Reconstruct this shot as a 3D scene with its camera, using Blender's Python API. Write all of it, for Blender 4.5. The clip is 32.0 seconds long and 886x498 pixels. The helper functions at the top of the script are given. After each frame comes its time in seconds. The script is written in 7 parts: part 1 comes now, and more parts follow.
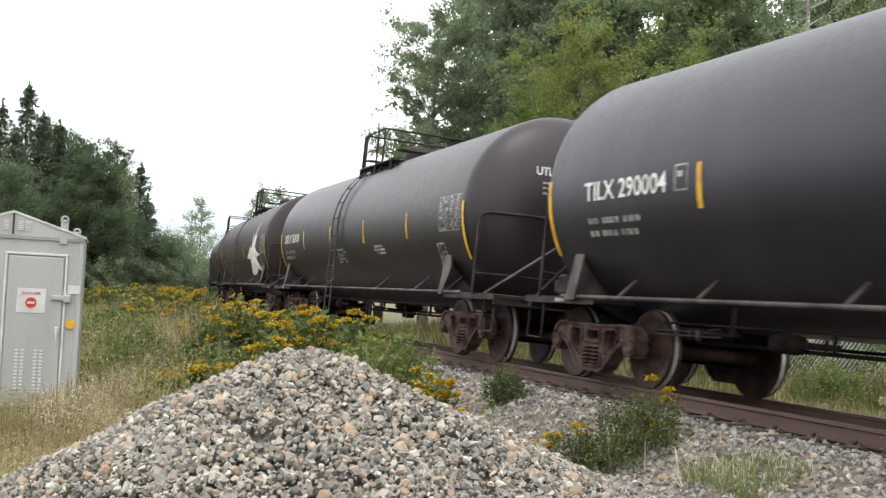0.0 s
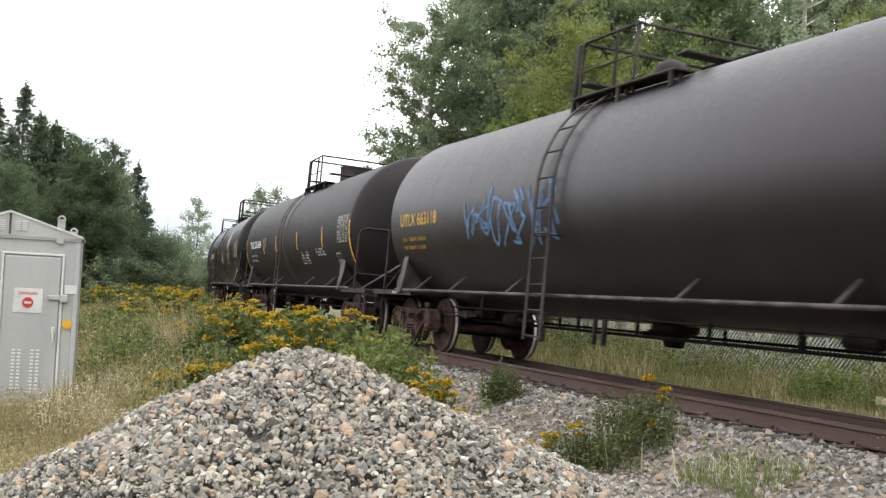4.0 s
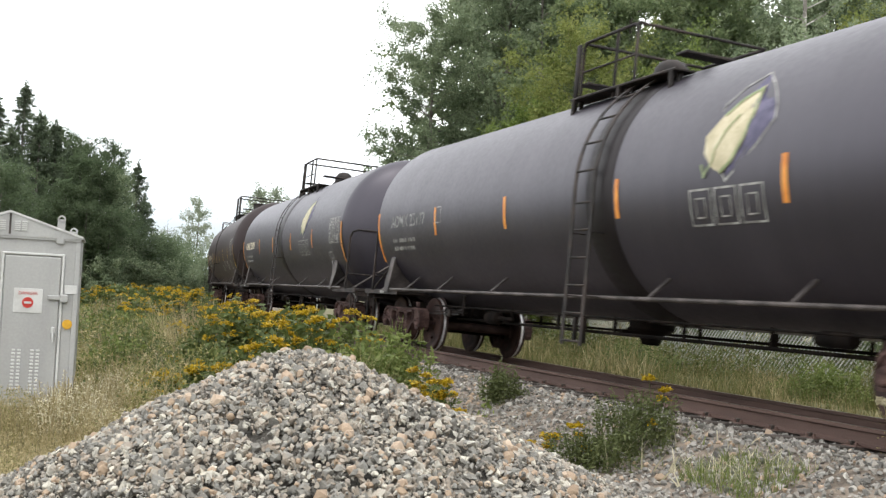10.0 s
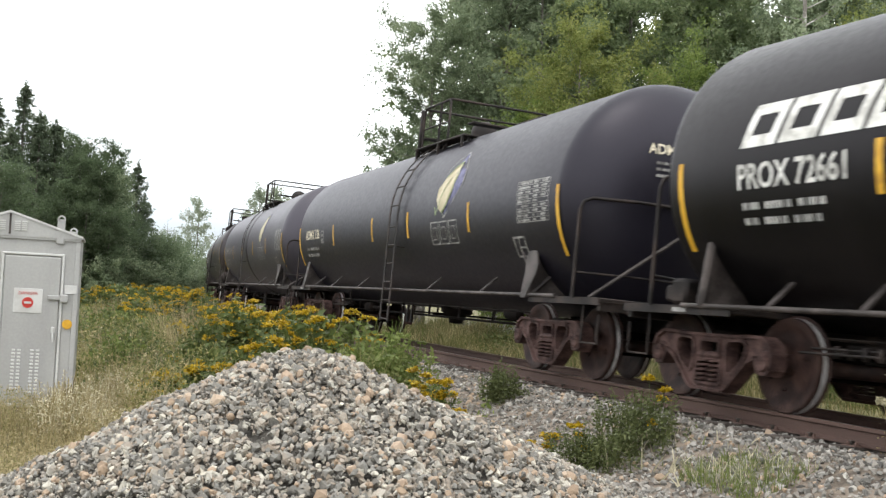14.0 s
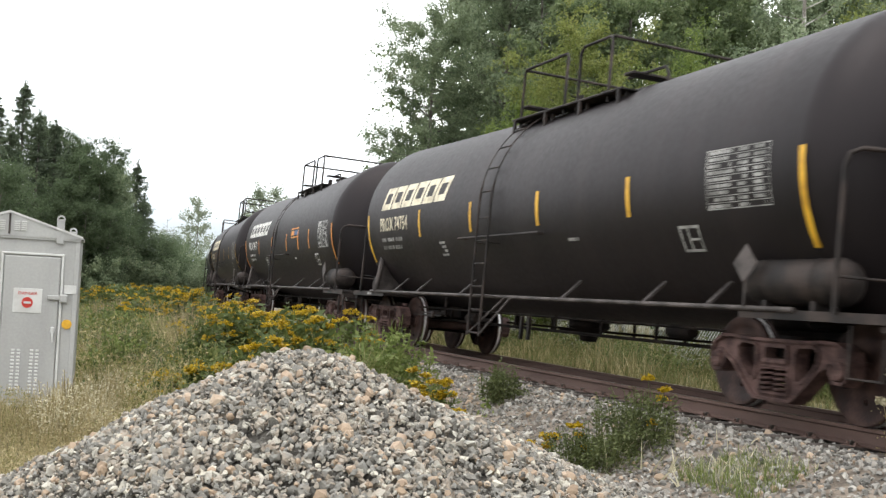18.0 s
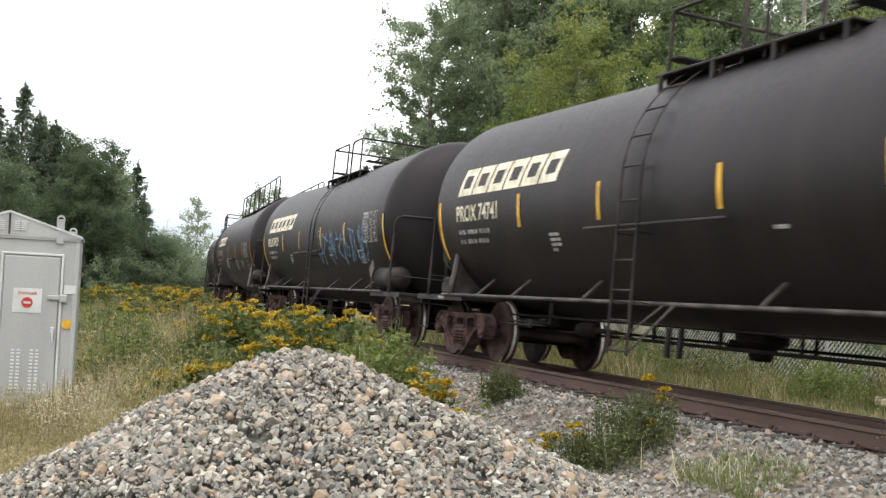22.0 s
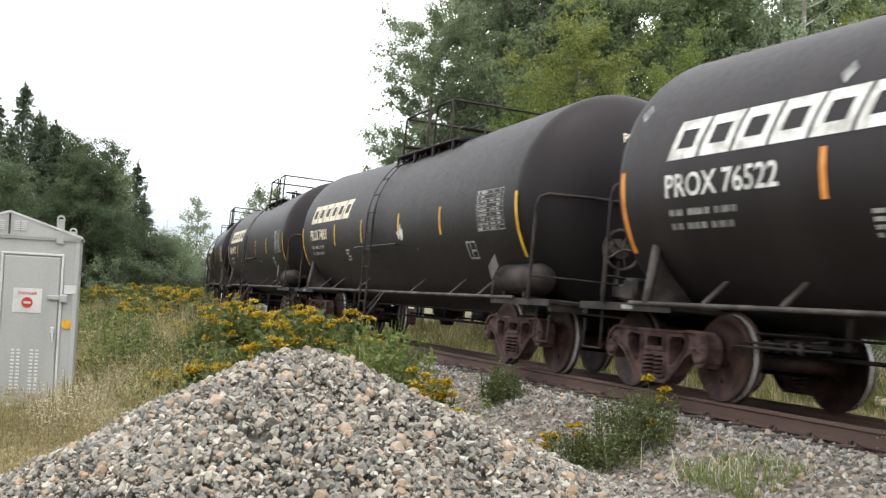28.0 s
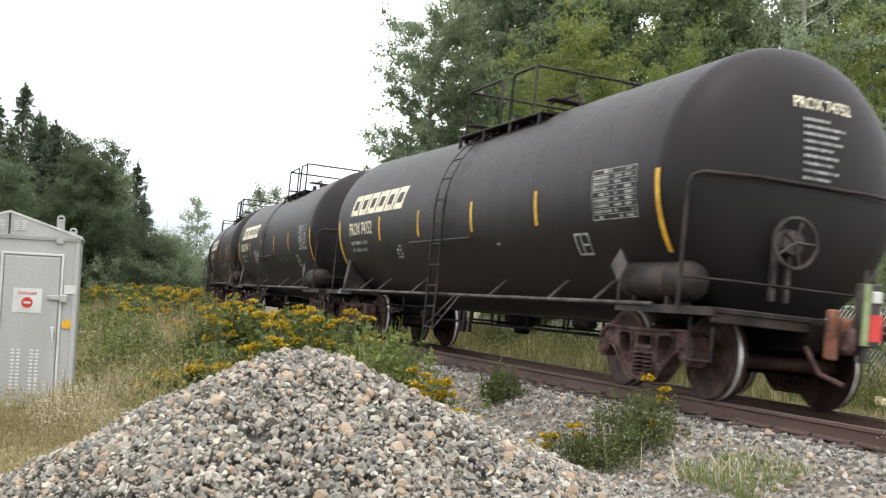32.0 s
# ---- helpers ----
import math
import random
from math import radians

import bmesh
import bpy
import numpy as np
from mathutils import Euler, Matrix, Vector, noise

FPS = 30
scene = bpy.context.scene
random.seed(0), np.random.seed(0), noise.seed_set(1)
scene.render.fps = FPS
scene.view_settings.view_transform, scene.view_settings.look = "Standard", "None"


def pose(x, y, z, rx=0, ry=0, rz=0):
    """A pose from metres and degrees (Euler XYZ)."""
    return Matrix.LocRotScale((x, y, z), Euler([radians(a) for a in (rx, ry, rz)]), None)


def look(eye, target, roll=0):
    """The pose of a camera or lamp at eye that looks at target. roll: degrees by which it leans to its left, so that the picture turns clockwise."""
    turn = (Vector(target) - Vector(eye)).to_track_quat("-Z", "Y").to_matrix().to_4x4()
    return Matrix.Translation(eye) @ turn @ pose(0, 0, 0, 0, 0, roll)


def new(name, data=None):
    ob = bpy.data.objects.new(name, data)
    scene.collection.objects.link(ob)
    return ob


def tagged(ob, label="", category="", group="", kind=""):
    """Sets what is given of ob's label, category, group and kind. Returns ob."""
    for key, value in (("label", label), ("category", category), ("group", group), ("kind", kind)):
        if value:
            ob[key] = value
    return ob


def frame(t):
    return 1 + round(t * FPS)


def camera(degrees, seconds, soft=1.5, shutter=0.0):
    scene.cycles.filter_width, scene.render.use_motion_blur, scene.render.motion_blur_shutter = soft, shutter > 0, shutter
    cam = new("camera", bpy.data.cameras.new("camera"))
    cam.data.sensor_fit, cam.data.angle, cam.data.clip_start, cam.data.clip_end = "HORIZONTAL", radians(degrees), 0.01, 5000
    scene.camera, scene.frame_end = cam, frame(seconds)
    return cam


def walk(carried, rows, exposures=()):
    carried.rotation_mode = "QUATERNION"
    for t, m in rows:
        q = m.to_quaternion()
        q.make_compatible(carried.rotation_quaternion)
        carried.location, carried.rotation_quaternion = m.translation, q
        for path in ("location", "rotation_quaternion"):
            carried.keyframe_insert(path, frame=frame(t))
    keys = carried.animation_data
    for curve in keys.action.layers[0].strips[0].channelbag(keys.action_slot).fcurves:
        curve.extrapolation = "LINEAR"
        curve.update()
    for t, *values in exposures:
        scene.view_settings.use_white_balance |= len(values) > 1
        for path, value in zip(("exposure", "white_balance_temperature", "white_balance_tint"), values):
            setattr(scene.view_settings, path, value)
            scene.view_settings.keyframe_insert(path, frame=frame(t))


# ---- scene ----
# The track: straight, then a right-hand curve with superelevation, then straight again.
CURVE, CURVE_START, CURVE_END, CANT = 0.0031632, 10.125, 150.0, 0.0550158
SPEED = 14.52683
SECONDS = 32.0


def track(s, lat=0.0, z=0.0):
    """World place at arc length s, at lat metres to the right of the centre line and z above the rails."""
    lat, z = lat * math.cos(CANT) + z * math.sin(CANT), z * math.cos(CANT) - lat * math.sin(CANT)
    q = min(max(s - CURVE_START, 0.0), CURVE_END - CURVE_START)
    th = CURVE * q
    rest = max(s - CURVE_END, 0.0)
    x = (1 - math.cos(th)) / CURVE + rest * math.sin(th) + lat * math.cos(th)
    y = min(s, CURVE_START) + math.sin(th) / CURVE + rest * math.cos(th) - lat * math.sin(th)
    return Vector((x, y, z))


def lateral(x, y):
    """Signed distance of a place from the centre line (negative on the camera's side), and its arc length; arrays."""
    x, y = np.asarray(x, float), np.asarray(y, float)
    r0 = 1 / CURVE
    th_end = CURVE * (CURVE_END - CURVE_START)
    th = np.arctan2(y - CURVE_START, r0 - x)
    lat, s = r0 - np.hypot(x - r0, y - CURVE_START), CURVE_START + th * r0
    lat, s = np.where(y < CURVE_START, x, lat), np.where(y < CURVE_START, y, s)
    ex, ey = r0 * (1 - math.cos(th_end)), CURVE_START + r0 * math.sin(th_end)
    along = (x - ex) * math.sin(th_end) + (y - ey) * math.cos(th_end)
    side = (x - ex) * math.cos(th_end) - (y - ey) * math.sin(th_end)
    far = along > 0
    return np.where(far, side, lat), np.where(far, CURVE_END + along, s)


# ---- camera ----
cam = camera(43.182, SECONDS, 1.35, 0.14)
EYE = Vector((-7.8824, 0.0, 1.0033))


def aim(turn=0.0):
    yaw, pitch = radians(21.697 + turn), radians(2.3975)
    way = Vector((math.sin(yaw) * math.cos(pitch), math.cos(yaw) * math.cos(pitch), math.sin(pitch)))
    return look(EYE, EYE + way, 2.8477)


walk(cam, [(0, aim(-0.175)), (0.2, aim(-0.12)), (0.5, aim(-0.065)), (1.0, aim(-0.03)), (14, aim(-0.025)), (20, aim(0)), (32, aim(0))])

# ---- light: a bright overcast sky with a soft high sun ----
SUN_UP, SUN_ROUND = 68.0, 150.0
world = bpy.data.worlds.new("sky")
scene.world = world
world.use_nodes = True
wn, wl = world.node_tree.nodes, world.node_tree.links
wn.clear()
sky = wn.new("ShaderNodeTexSky")
sky.sky_type, sky.sun_disc = "NISHITA", False
sky.sun_elevation, sky.sun_rotation = radians(SUN_UP), radians(SUN_ROUND)
sky.air_density, sky.dust_density = 1.0, 4.0
clear = wn.new("ShaderNodeBackground")
clear.inputs["Strength"].default_value = 0.15
cloud = wn.new("ShaderNodeBackground")
cloud.inputs["Strength"].default_value = 2.45
where = wn.new("ShaderNodeTexCoord")
puffs = wn.new("ShaderNodeTexNoise")
puffs.inputs["Scale"].default_value, puffs.inputs["Detail"].default_value = 2.2, 5.0
tone = wn.new("ShaderNodeValToRGB")
tone.color_ramp.elements[0].position, tone.color_ramp.elements[0].color = 0.3, (0.86, 0.90, 0.95, 1)
tone.color_ramp.elements[1].position, tone.color_ramp.elements[1].color = 0.6, (0.98, 0.99, 1.0, 1)
both = wn.new("ShaderNodeMixShader")
cover = wn.new("ShaderNodeMapRange")
height = wn.new("ShaderNodeSeparateXYZ")
cover.inputs["From Min"].default_value, cover.inputs["From Max"].default_value = 0.02, 0.20
cover.inputs["To Min"].default_value, cover.inputs["To Max"].default_value = 0.86, 0.92
haze = wn.new("ShaderNodeBackground")
haze.inputs["Color"].default_value, haze.inputs["Strength"].default_value = (0.84, 0.92, 0.97, 1), 1.02
low = wn.new("ShaderNodeMapRange")
low.inputs["From Min"].default_value, low.inputs["From Max"].default_value = 0.045, 0.125
thick = wn.new("ShaderNodeMixShader")
out = wn.new("ShaderNodeOutputWorld")
wl.new(where.outputs["Generated"], puffs.inputs["Vector"])
wl.new(puffs.outputs["Fac"], tone.inputs["Fac"])
wl.new(tone.outputs["Color"], cloud.inputs["Color"])
wl.new(sky.outputs["Color"], clear.inputs["Color"])
wl.new(clear.outputs[0], both.inputs[1])
wl.new(cloud.outputs[0], both.inputs[2])
wl.new(where.outputs["Generated"], height.inputs[0])
wl.new(height.outputs["Z"], cover.inputs["Value"])
wl.new(cover.outputs["Result"], both.inputs[0])
wl.new(height.outputs["Z"], low.inputs["Value"])
wl.new(low.outputs["Result"], thick.inputs[0])
wl.new(haze.outputs[0], thick.inputs[1])
wl.new(both.outputs[0], thick.inputs[2])
wl.new(thick.outputs[0], out.inputs["Surface"])
sun = new("sun", bpy.data.lights.new("sun", "SUN"))
sun.data.energy, sun.data.angle, sun.data.color = 1.2, radians(25), (1.0, 0.96, 0.9)
sun_from = Vector((-math.sin(radians(SUN_ROUND)), math.cos(radians(SUN_ROUND)), 0)) * math.cos(radians(SUN_UP)) + Vector((0, 0, math.sin(radians(SUN_UP))))
sun.matrix_world = look(sun_from * 100, (0, 0, 0))
scene.view_settings.exposure = 0.0


# ---- materials ----
def material(name, stops, scale=4.0, rough=0.7, metal=0.0, fine=40.0, bump=0.15, spread=0.25, stretch=(1, 1, 1), fine_amount=0.3, specular=0.5, island=0.0, random_amount=0.0):
    """A surface whose colour runs through the stops by coarse noise, with fine grain, roughness wear and relief."""
    m = bpy.data.materials.new(name)
    m.use_nodes = True
    n, l = m.node_tree.nodes, m.node_tree.links
    b = n["Principled BSDF"]
    tc = n.new("ShaderNodeTexCoord")
    mp = n.new("ShaderNodeMapping")
    mp.inputs["Scale"].default_value = stretch
    l.new(tc.outputs["Object"], mp.inputs["Vector"])
    c = n.new("ShaderNodeTexNoise")
    c.inputs["Scale"].default_value, c.inputs["Detail"].default_value = scale, 6
    l.new(mp.outputs["Vector"], c.inputs["Vector"])
    f = n.new("ShaderNodeTexNoise")
    f.inputs["Scale"].default_value, f.inputs["Detail"].default_value = fine, 4
    l.new(tc.outputs["Object"], f.inputs["Vector"])
    mix = n.new("ShaderNodeMath")
    mix.operation = "MULTIPLY_ADD"
    l.new(f.outputs["Fac"], mix.inputs[0])
    mix.inputs[1].default_value = fine_amount
    l.new(c.outputs["Fac"], mix.inputs[2])
    last = mix
    for node, socket, amount in (("ShaderNodeNewGeometry", "Random Per Island", island), ("ShaderNodeObjectInfo", "Random", random_amount)):
        if amount:
            g = n.new(node)
            add = n.new("ShaderNodeMath")
            add.operation = "MULTIPLY_ADD"
            l.new(g.outputs[socket], add.inputs[0])
            add.inputs[1].default_value = amount
            l.new(last.outputs[0], add.inputs[2])
            last = add
    mid = 0.5 + 0.5 * (fine_amount + island + random_amount)
    half = 0.5 * (spread + island + random_amount)
    mr = n.new("ShaderNodeMapRange")
    mr.inputs["From Min"].default_value, mr.inputs["From Max"].default_value = mid - half, mid + half
    l.new(last.outputs[0], mr.inputs["Value"])
    ramp = n.new("ShaderNodeValToRGB")
    e = ramp.color_ramp.elements
    while len(e) < len(stops):
        e.new(0.5)
    for i, col in enumerate(stops):
        e[i].position, e[i].color = i / max(1, len(stops) - 1), (*col, 1)
    l.new(mr.outputs["Result"], ramp.inputs["Fac"])
    l.new(ramp.outputs["Color"], b.inputs["Base Color"])
    rr = n.new("ShaderNodeMapRange")
    rr.inputs["To Min"].default_value, rr.inputs["To Max"].default_value = max(0.02, rough - 0.1), min(1, rough + 0.12)
    l.new(f.outputs["Fac"], rr.inputs["Value"])
    l.new(rr.outputs["Result"], b.inputs["Roughness"])
    b.inputs["Metallic"].default_value = metal
    b.inputs["Specular IOR Level"].default_value = specular
    if bump:
        bp = n.new("ShaderNodeBump")
        bp.inputs["Strength"].default_value, bp.inputs["Distance"].default_value = bump, 0.02
        l.new(f.outputs["Fac"], bp.inputs["Height"])
        l.new(bp.outputs["Normal"], b.inputs["Normal"])
    return m


def leafy(name, stops, through_light=0.35, rough=0.55):
    """Thin leaves: each blade takes its own tone, and some light comes through."""
    m = bpy.data.materials.new(name)
    m.use_nodes = True
    n, l = m.node_tree.nodes, m.node_tree.links
    b = n["Principled BSDF"]
    g = n.new("ShaderNodeNewGeometry")
    tc = n.new("ShaderNodeTexCoord")
    c = n.new("ShaderNodeTexNoise")
    c.inputs["Scale"].default_value, c.inputs["Detail"].default_value = 0.9, 3
    l.new(tc.outputs["Object"], c.inputs["Vector"])
    mx = n.new("ShaderNodeMath")
    mx.operation = "MULTIPLY_ADD"
    l.new(g.outputs["Random Per Island"], mx.inputs[0])
    mx.inputs[1].default_value = 0.5
    l.new(c.outputs["Fac"], mx.inputs[2])
    mr = n.new("ShaderNodeMapRange")
    mr.inputs["From Min"].default_value, mr.inputs["From Max"].default_value = 0.4, 1.1
    l.new(mx.outputs[0], mr.inputs["Value"])
    ramp = n.new("ShaderNodeValToRGB")
    e = ramp.color_ramp.elements
    while len(e) < len(stops):
        e.new(0.5)
    for i, col in enumerate(stops):
        e[i].position, e[i].color = i / max(1, len(stops) - 1), (*col, 1)
    l.new(mr.outputs["Result"], ramp.inputs["Fac"])
    l.new(ramp.outputs["Color"], b.inputs["Base Color"])
    b.inputs["Roughness"].default_value = rough
    b.inputs["Specular IOR Level"].default_value = 0.3
    t = n.new("ShaderNodeBsdfTranslucent")
    l.new(ramp.outputs["Color"], t.inputs["Color"])
    ms = n.new("ShaderNodeMixShader")
    ms.inputs[0].default_value = through_light
    l.new(b.outputs[0], ms.inputs[1])
    l.new(t.outputs[0], ms.inputs[2])
    l.new(ms.outputs[0], n["Material Output"].inputs["Surface"])
    return m


M = {}
M["tank_black"] = material("black_tank_paint", [(0.0066, 0.0052, 0.0055), (0.0114, 0.0088, 0.0092), (0.0200, 0.0147, 0.0145)], 0.9, 0.50, 0, 14, 0.008, 0.5, (0.5, 2.0, 0.4), specular=0.28)
M["tank_dark"] = material("sooty_black_tank_paint", [(0.0054, 0.0043, 0.0047), (0.0090, 0.0070, 0.0076), (0.0165, 0.0122, 0.0124)], 0.9, 0.50, 0, 14, 0.008, 0.5, (0.5, 2.2, 0.4), specular=0.21)
M["tank_brown"] = material("rust_dusted_tank_paint", [(0.0190, 0.0134, 0.0128), (0.0262, 0.0182, 0.0174), (0.0380, 0.0260, 0.0245)], 0.8, 0.50, 0, 18, 0.012, 0.6, (0.4, 1.6, 0.4), specular=0.30)
M["tank_grey"] = material("faded_grey_tank_paint", [(0.0180, 0.0156, 0.0205), (0.0265, 0.0230, 0.0298), (0.0375, 0.0328, 0.0410)], 0.8, 0.42, 0, 14, 0.008, 0.5, (0.4, 2.2, 0.35), specular=0.72)
M["tank_worn"] = material("worn_grey_brown_tank_paint", [(0.0165, 0.0122, 0.0122), (0.0250, 0.0186, 0.0184), (0.0400, 0.0298, 0.0288)], 0.9, 0.46, 0, 18, 0.012, 0.6, (0.35, 2.0, 0.35), specular=0.62)
M["tank_new"] = material("clean_black_tank_paint", [(0.0030, 0.0027, 0.0031), (0.0045, 0.0040, 0.0046), (0.0075, 0.0065, 0.0070)], 0.8, 0.38, 0, 14, 0.006, 0.5, (0.45, 2.0, 0.4), specular=0.20)
M["tank_slate"] = material("slate_tank_paint", [(0.006499, 0.004845, 0.006273), (0.01079, 0.008044, 0.009894), (0.01873, 0.01375, 0.0155)], 0.8, 0.42, 0, 14, 0.008, 0.5, (0.45, 2.6, 0.4), specular=0.55)
M["tank_ink"] = material("blue_black_tank_paint", [(0.0062, 0.0056, 0.0092), (0.0095, 0.0085, 0.0135), (0.0145, 0.0130, 0.0190)], 0.8, 0.42, 0, 14, 0.008, 0.5, (0.45, 2.2, 0.4), specular=0.38)
M["tank_gloss"] = material("glossy_black_tank_paint", [(0.0090, 0.0079, 0.0112), (0.0132, 0.0116, 0.0160), (0.0200, 0.0176, 0.0230)], 0.8, 0.42, 0, 14, 0.008, 0.5, (0.45, 2.2, 0.4), specular=0.50)
for paint in ("tank_black", "tank_dark", "tank_brown", "tank_worn", "tank_grey", "tank_slate", "tank_gloss", "tank_ink", "tank_new"):
    M[paint].node_tree.nodes["Principled BSDF"].inputs["Specular Tint"].default_value = (0.93, 0.89, 1.0, 1) if paint in ("tank_grey", "tank_gloss", "tank_ink") else (1.0, 0.93, 0.96, 1)
M["steel"] = material("grimy_dark_steel", [(0.00805, 0.00588, 0.005225), (0.0184, 0.01372, 0.01188), (0.0391, 0.02744, 0.0228)], 3.0, 0.65, 0.0, 30, 0.15, specular=0.3)
M["pipe"] = material("worn_grey_pipe", [(0.0276, 0.02214, 0.02), (0.0506, 0.04182, 0.0384), (0.092, 0.07626, 0.0704)], 3.0, 0.55, 0.1, 30, 0.1, specular=0.3)
M["truck"] = material("rusty_cast_steel", [(0.03286, 0.01769, 0.01521), (0.06746, 0.03811, 0.03308), (0.1168, 0.0694, 0.06086)], 5.0, 0.78, 0.0, 40, 0.3, specular=0.25)
M["wheel"] = material("rusty_wheel_steel", [(0.01552, 0.007056, 0.005472), (0.03277, 0.01552, 0.01231), (0.05606, 0.02964, 0.02326)], 5.0, 0.65, 0.0, 40, 0.2, specular=0.3)
M["bright"] = material("polished_wheel_tread", [(0.525, 0.5125, 0.5), (0.825, 0.8125, 0.8)], 8.0, 0.38, 0.45, 60, 0.05)
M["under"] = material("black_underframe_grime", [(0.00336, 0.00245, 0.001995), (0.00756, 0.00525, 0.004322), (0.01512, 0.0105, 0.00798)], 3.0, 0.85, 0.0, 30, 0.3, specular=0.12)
M["yellow"] = material("yellow_reflective_tape", [(0.42, 0.22, 0.01), (0.62, 0.34, 0.02), (0.72, 0.42, 0.03)], 5.0, 0.5, 0, 30, 0.02)
M["orange"] = material("orange_reflective_tape", [(0.50, 0.16, 0.02), (0.66, 0.24, 0.03), (0.72, 0.30, 0.05)], 5.0, 0.5, 0, 30, 0.02)
M["white"] = material("chalky_white_lettering", [(0.45, 0.44, 0.41), (0.66, 0.65, 0.61), (0.78, 0.77, 0.74)], 6.0, 0.6, 0, 40, 0.02)
M["cream"] = material("cream_lettering", [(0.50, 0.44, 0.32), (0.70, 0.63, 0.47), (0.78, 0.71, 0.55)], 6.0, 0.6, 0, 40, 0.02)
M["faint"] = material("faded_grey_lettering", [(0.10, 0.10, 0.10), (0.20, 0.20, 0.195), (0.32, 0.32, 0.31)], 6.0, 0.6, 0, 40, 0.02)
M["gold"] = material("gold_lettering", [(0.36, 0.20, 0.03), (0.52, 0.30, 0.04), (0.62, 0.38, 0.06)], 6.0, 0.6, 0, 40, 0.02)
M["blue"] = material("pale_blue_paint", [(0.16, 0.24, 0.36), (0.26, 0.36, 0.50), (0.42, 0.52, 0.64)], 6.0, 0.6, 0, 40, 0.02)
M["navy"] = material("navy_paint", [(0.07, 0.07, 0.14), (0.11, 0.11, 0.21), (0.16, 0.155, 0.27)], 6.0, 0.6, 0, 40, 0.02)
M["royal"] = material("dull_blue_paint", [(0.045, 0.085, 0.16), (0.07, 0.135, 0.25), (0.11, 0.19, 0.32)], 6.0, 0.6, 0, 40, 0.02)
M["sky_blue"] = material("dull_sky_blue_spray", [(0.05, 0.10, 0.16), (0.08, 0.15, 0.23), (0.12, 0.20, 0.29)], 6.0, 0.6, 0, 40, 0.02)
M["lemon"] = material("dull_leaf_green_paint", [(0.16, 0.21, 0.09), (0.22, 0.28, 0.12), (0.28, 0.33, 0.17)], 6.0, 0.6, 0, 40, 0.02)
M["pale_lemon"] = material("cream_leaf_paint", [(0.40, 0.35, 0.22), (0.50, 0.44, 0.29), (0.58, 0.52, 0.37)], 3.0, 0.6, 0, 40, 0.02)
M["faded_lemon"] = material("faded_yellow_leaf_paint", [(0.30, 0.28, 0.15), (0.42, 0.39, 0.22), (0.50, 0.47, 0.30)], 3.0, 0.6, 0, 40, 0.02)
M["faded_navy"] = material("faded_navy_paint", [(0.048, 0.0434, 0.0875), (0.08, 0.0714, 0.1313), (0.12, 0.1064, 0.175)], 6.0, 0.6, 0, 40, 0.02)
M["red"] = material("red_paint", [(0.45, 0.03, 0.02), (0.60, 0.05, 0.04)], 6.0, 0.5, 0, 40, 0.02)
M["pink"] = material("faded_pink_notice", [(0.36, 0.16, 0.16), (0.46, 0.22, 0.21)], 6.0, 0.6, 0, 40, 0.02)
M["knuckle"] = material("orange_rusted_iron", [(0.06, 0.022, 0.012), (0.13, 0.05, 0.028), (0.2, 0.085, 0.05)], 6.0, 0.8, 0.0, 40, 0.3)
M["rail_rust"] = material("rusty_rail_steel", [(0.055, 0.031, 0.024), (0.095, 0.056, 0.044), (0.135, 0.084, 0.067)], 4.0, 0.8, 0.0, 60, 0.3, 0.5, (1, 0.12, 1))
M["rail_head"] = material("worn_rail_head", [(0.10, 0.085, 0.075), (0.2, 0.18, 0.165)], 3.0, 0.35, 0.7, 60, 0.05)
M["tie"] = material("creosoted_tie_wood", [(0.03, 0.024, 0.02), (0.06, 0.048, 0.04), (0.11, 0.09, 0.075)], 4.0, 0.85, 0.0, 30, 0.4, 0.4, (1, 6, 6))
M["ground"] = material("dry_grassy_soil", [(0.0575, 0.0546, 0.02), (0.115, 0.105, 0.042), (0.1955, 0.1628, 0.075)], 0.5, 0.9, 0.0, 9, 0.6, 0.5)
M["bed"] = material("ballast_dust_and_grit", [(0.081, 0.064, 0.0486), (0.1458, 0.117, 0.09), (0.2268, 0.185, 0.144)], 6.0, 0.9, 0.0, 40, 0.8)
# Heap core: darker than the bed, the gaps' shade is put into its colour
M["core"] = material("grit_with_gap_shade_in_colour", [(0.05, 0.046, 0.039), (0.115, 0.105, 0.090)], 6.0, 0.9, 0.0, 40, 0.8)
M["stone_bed"] = material("dusty_brown_grey_ballast", [(0.060, 0.057, 0.052), (0.135, 0.128, 0.114), (0.198, 0.190, 0.172), (0.275, 0.250, 0.215), (0.315, 0.305, 0.278), (0.53, 0.50, 0.44)], 9.0, 0.85, 0.0, 90, 0.35, 0.3, island=0.9, fine_amount=0.25)
M["alu"] = material("mill_finish_aluminium", [(0.2913, 0.2880, 0.2770), (0.3668, 0.3658, 0.3531), (0.4531, 0.4492, 0.4309)], 1.6, 0.45, 0.2, 40, 0.03, 0.5, (1, 1, 0.2))
M["sign"] = material("white_enamel_sign", [(0.46, 0.46, 0.44), (0.58, 0.58, 0.56)], 4.0, 0.4, 0, 40, 0.02)
M["zinc"] = material("weathered_galvanised_wire", [(0.40, 0.40, 0.39), (0.58, 0.58, 0.56)], 4.0, 0.5, 0.1, 40, 0.02)
M["dim"] = material("weathered_small_lettering", [(0.16, 0.155, 0.145), (0.27, 0.265, 0.25), (0.38, 0.37, 0.35)], 6.0, 0.6, 0, 40, 0.02)
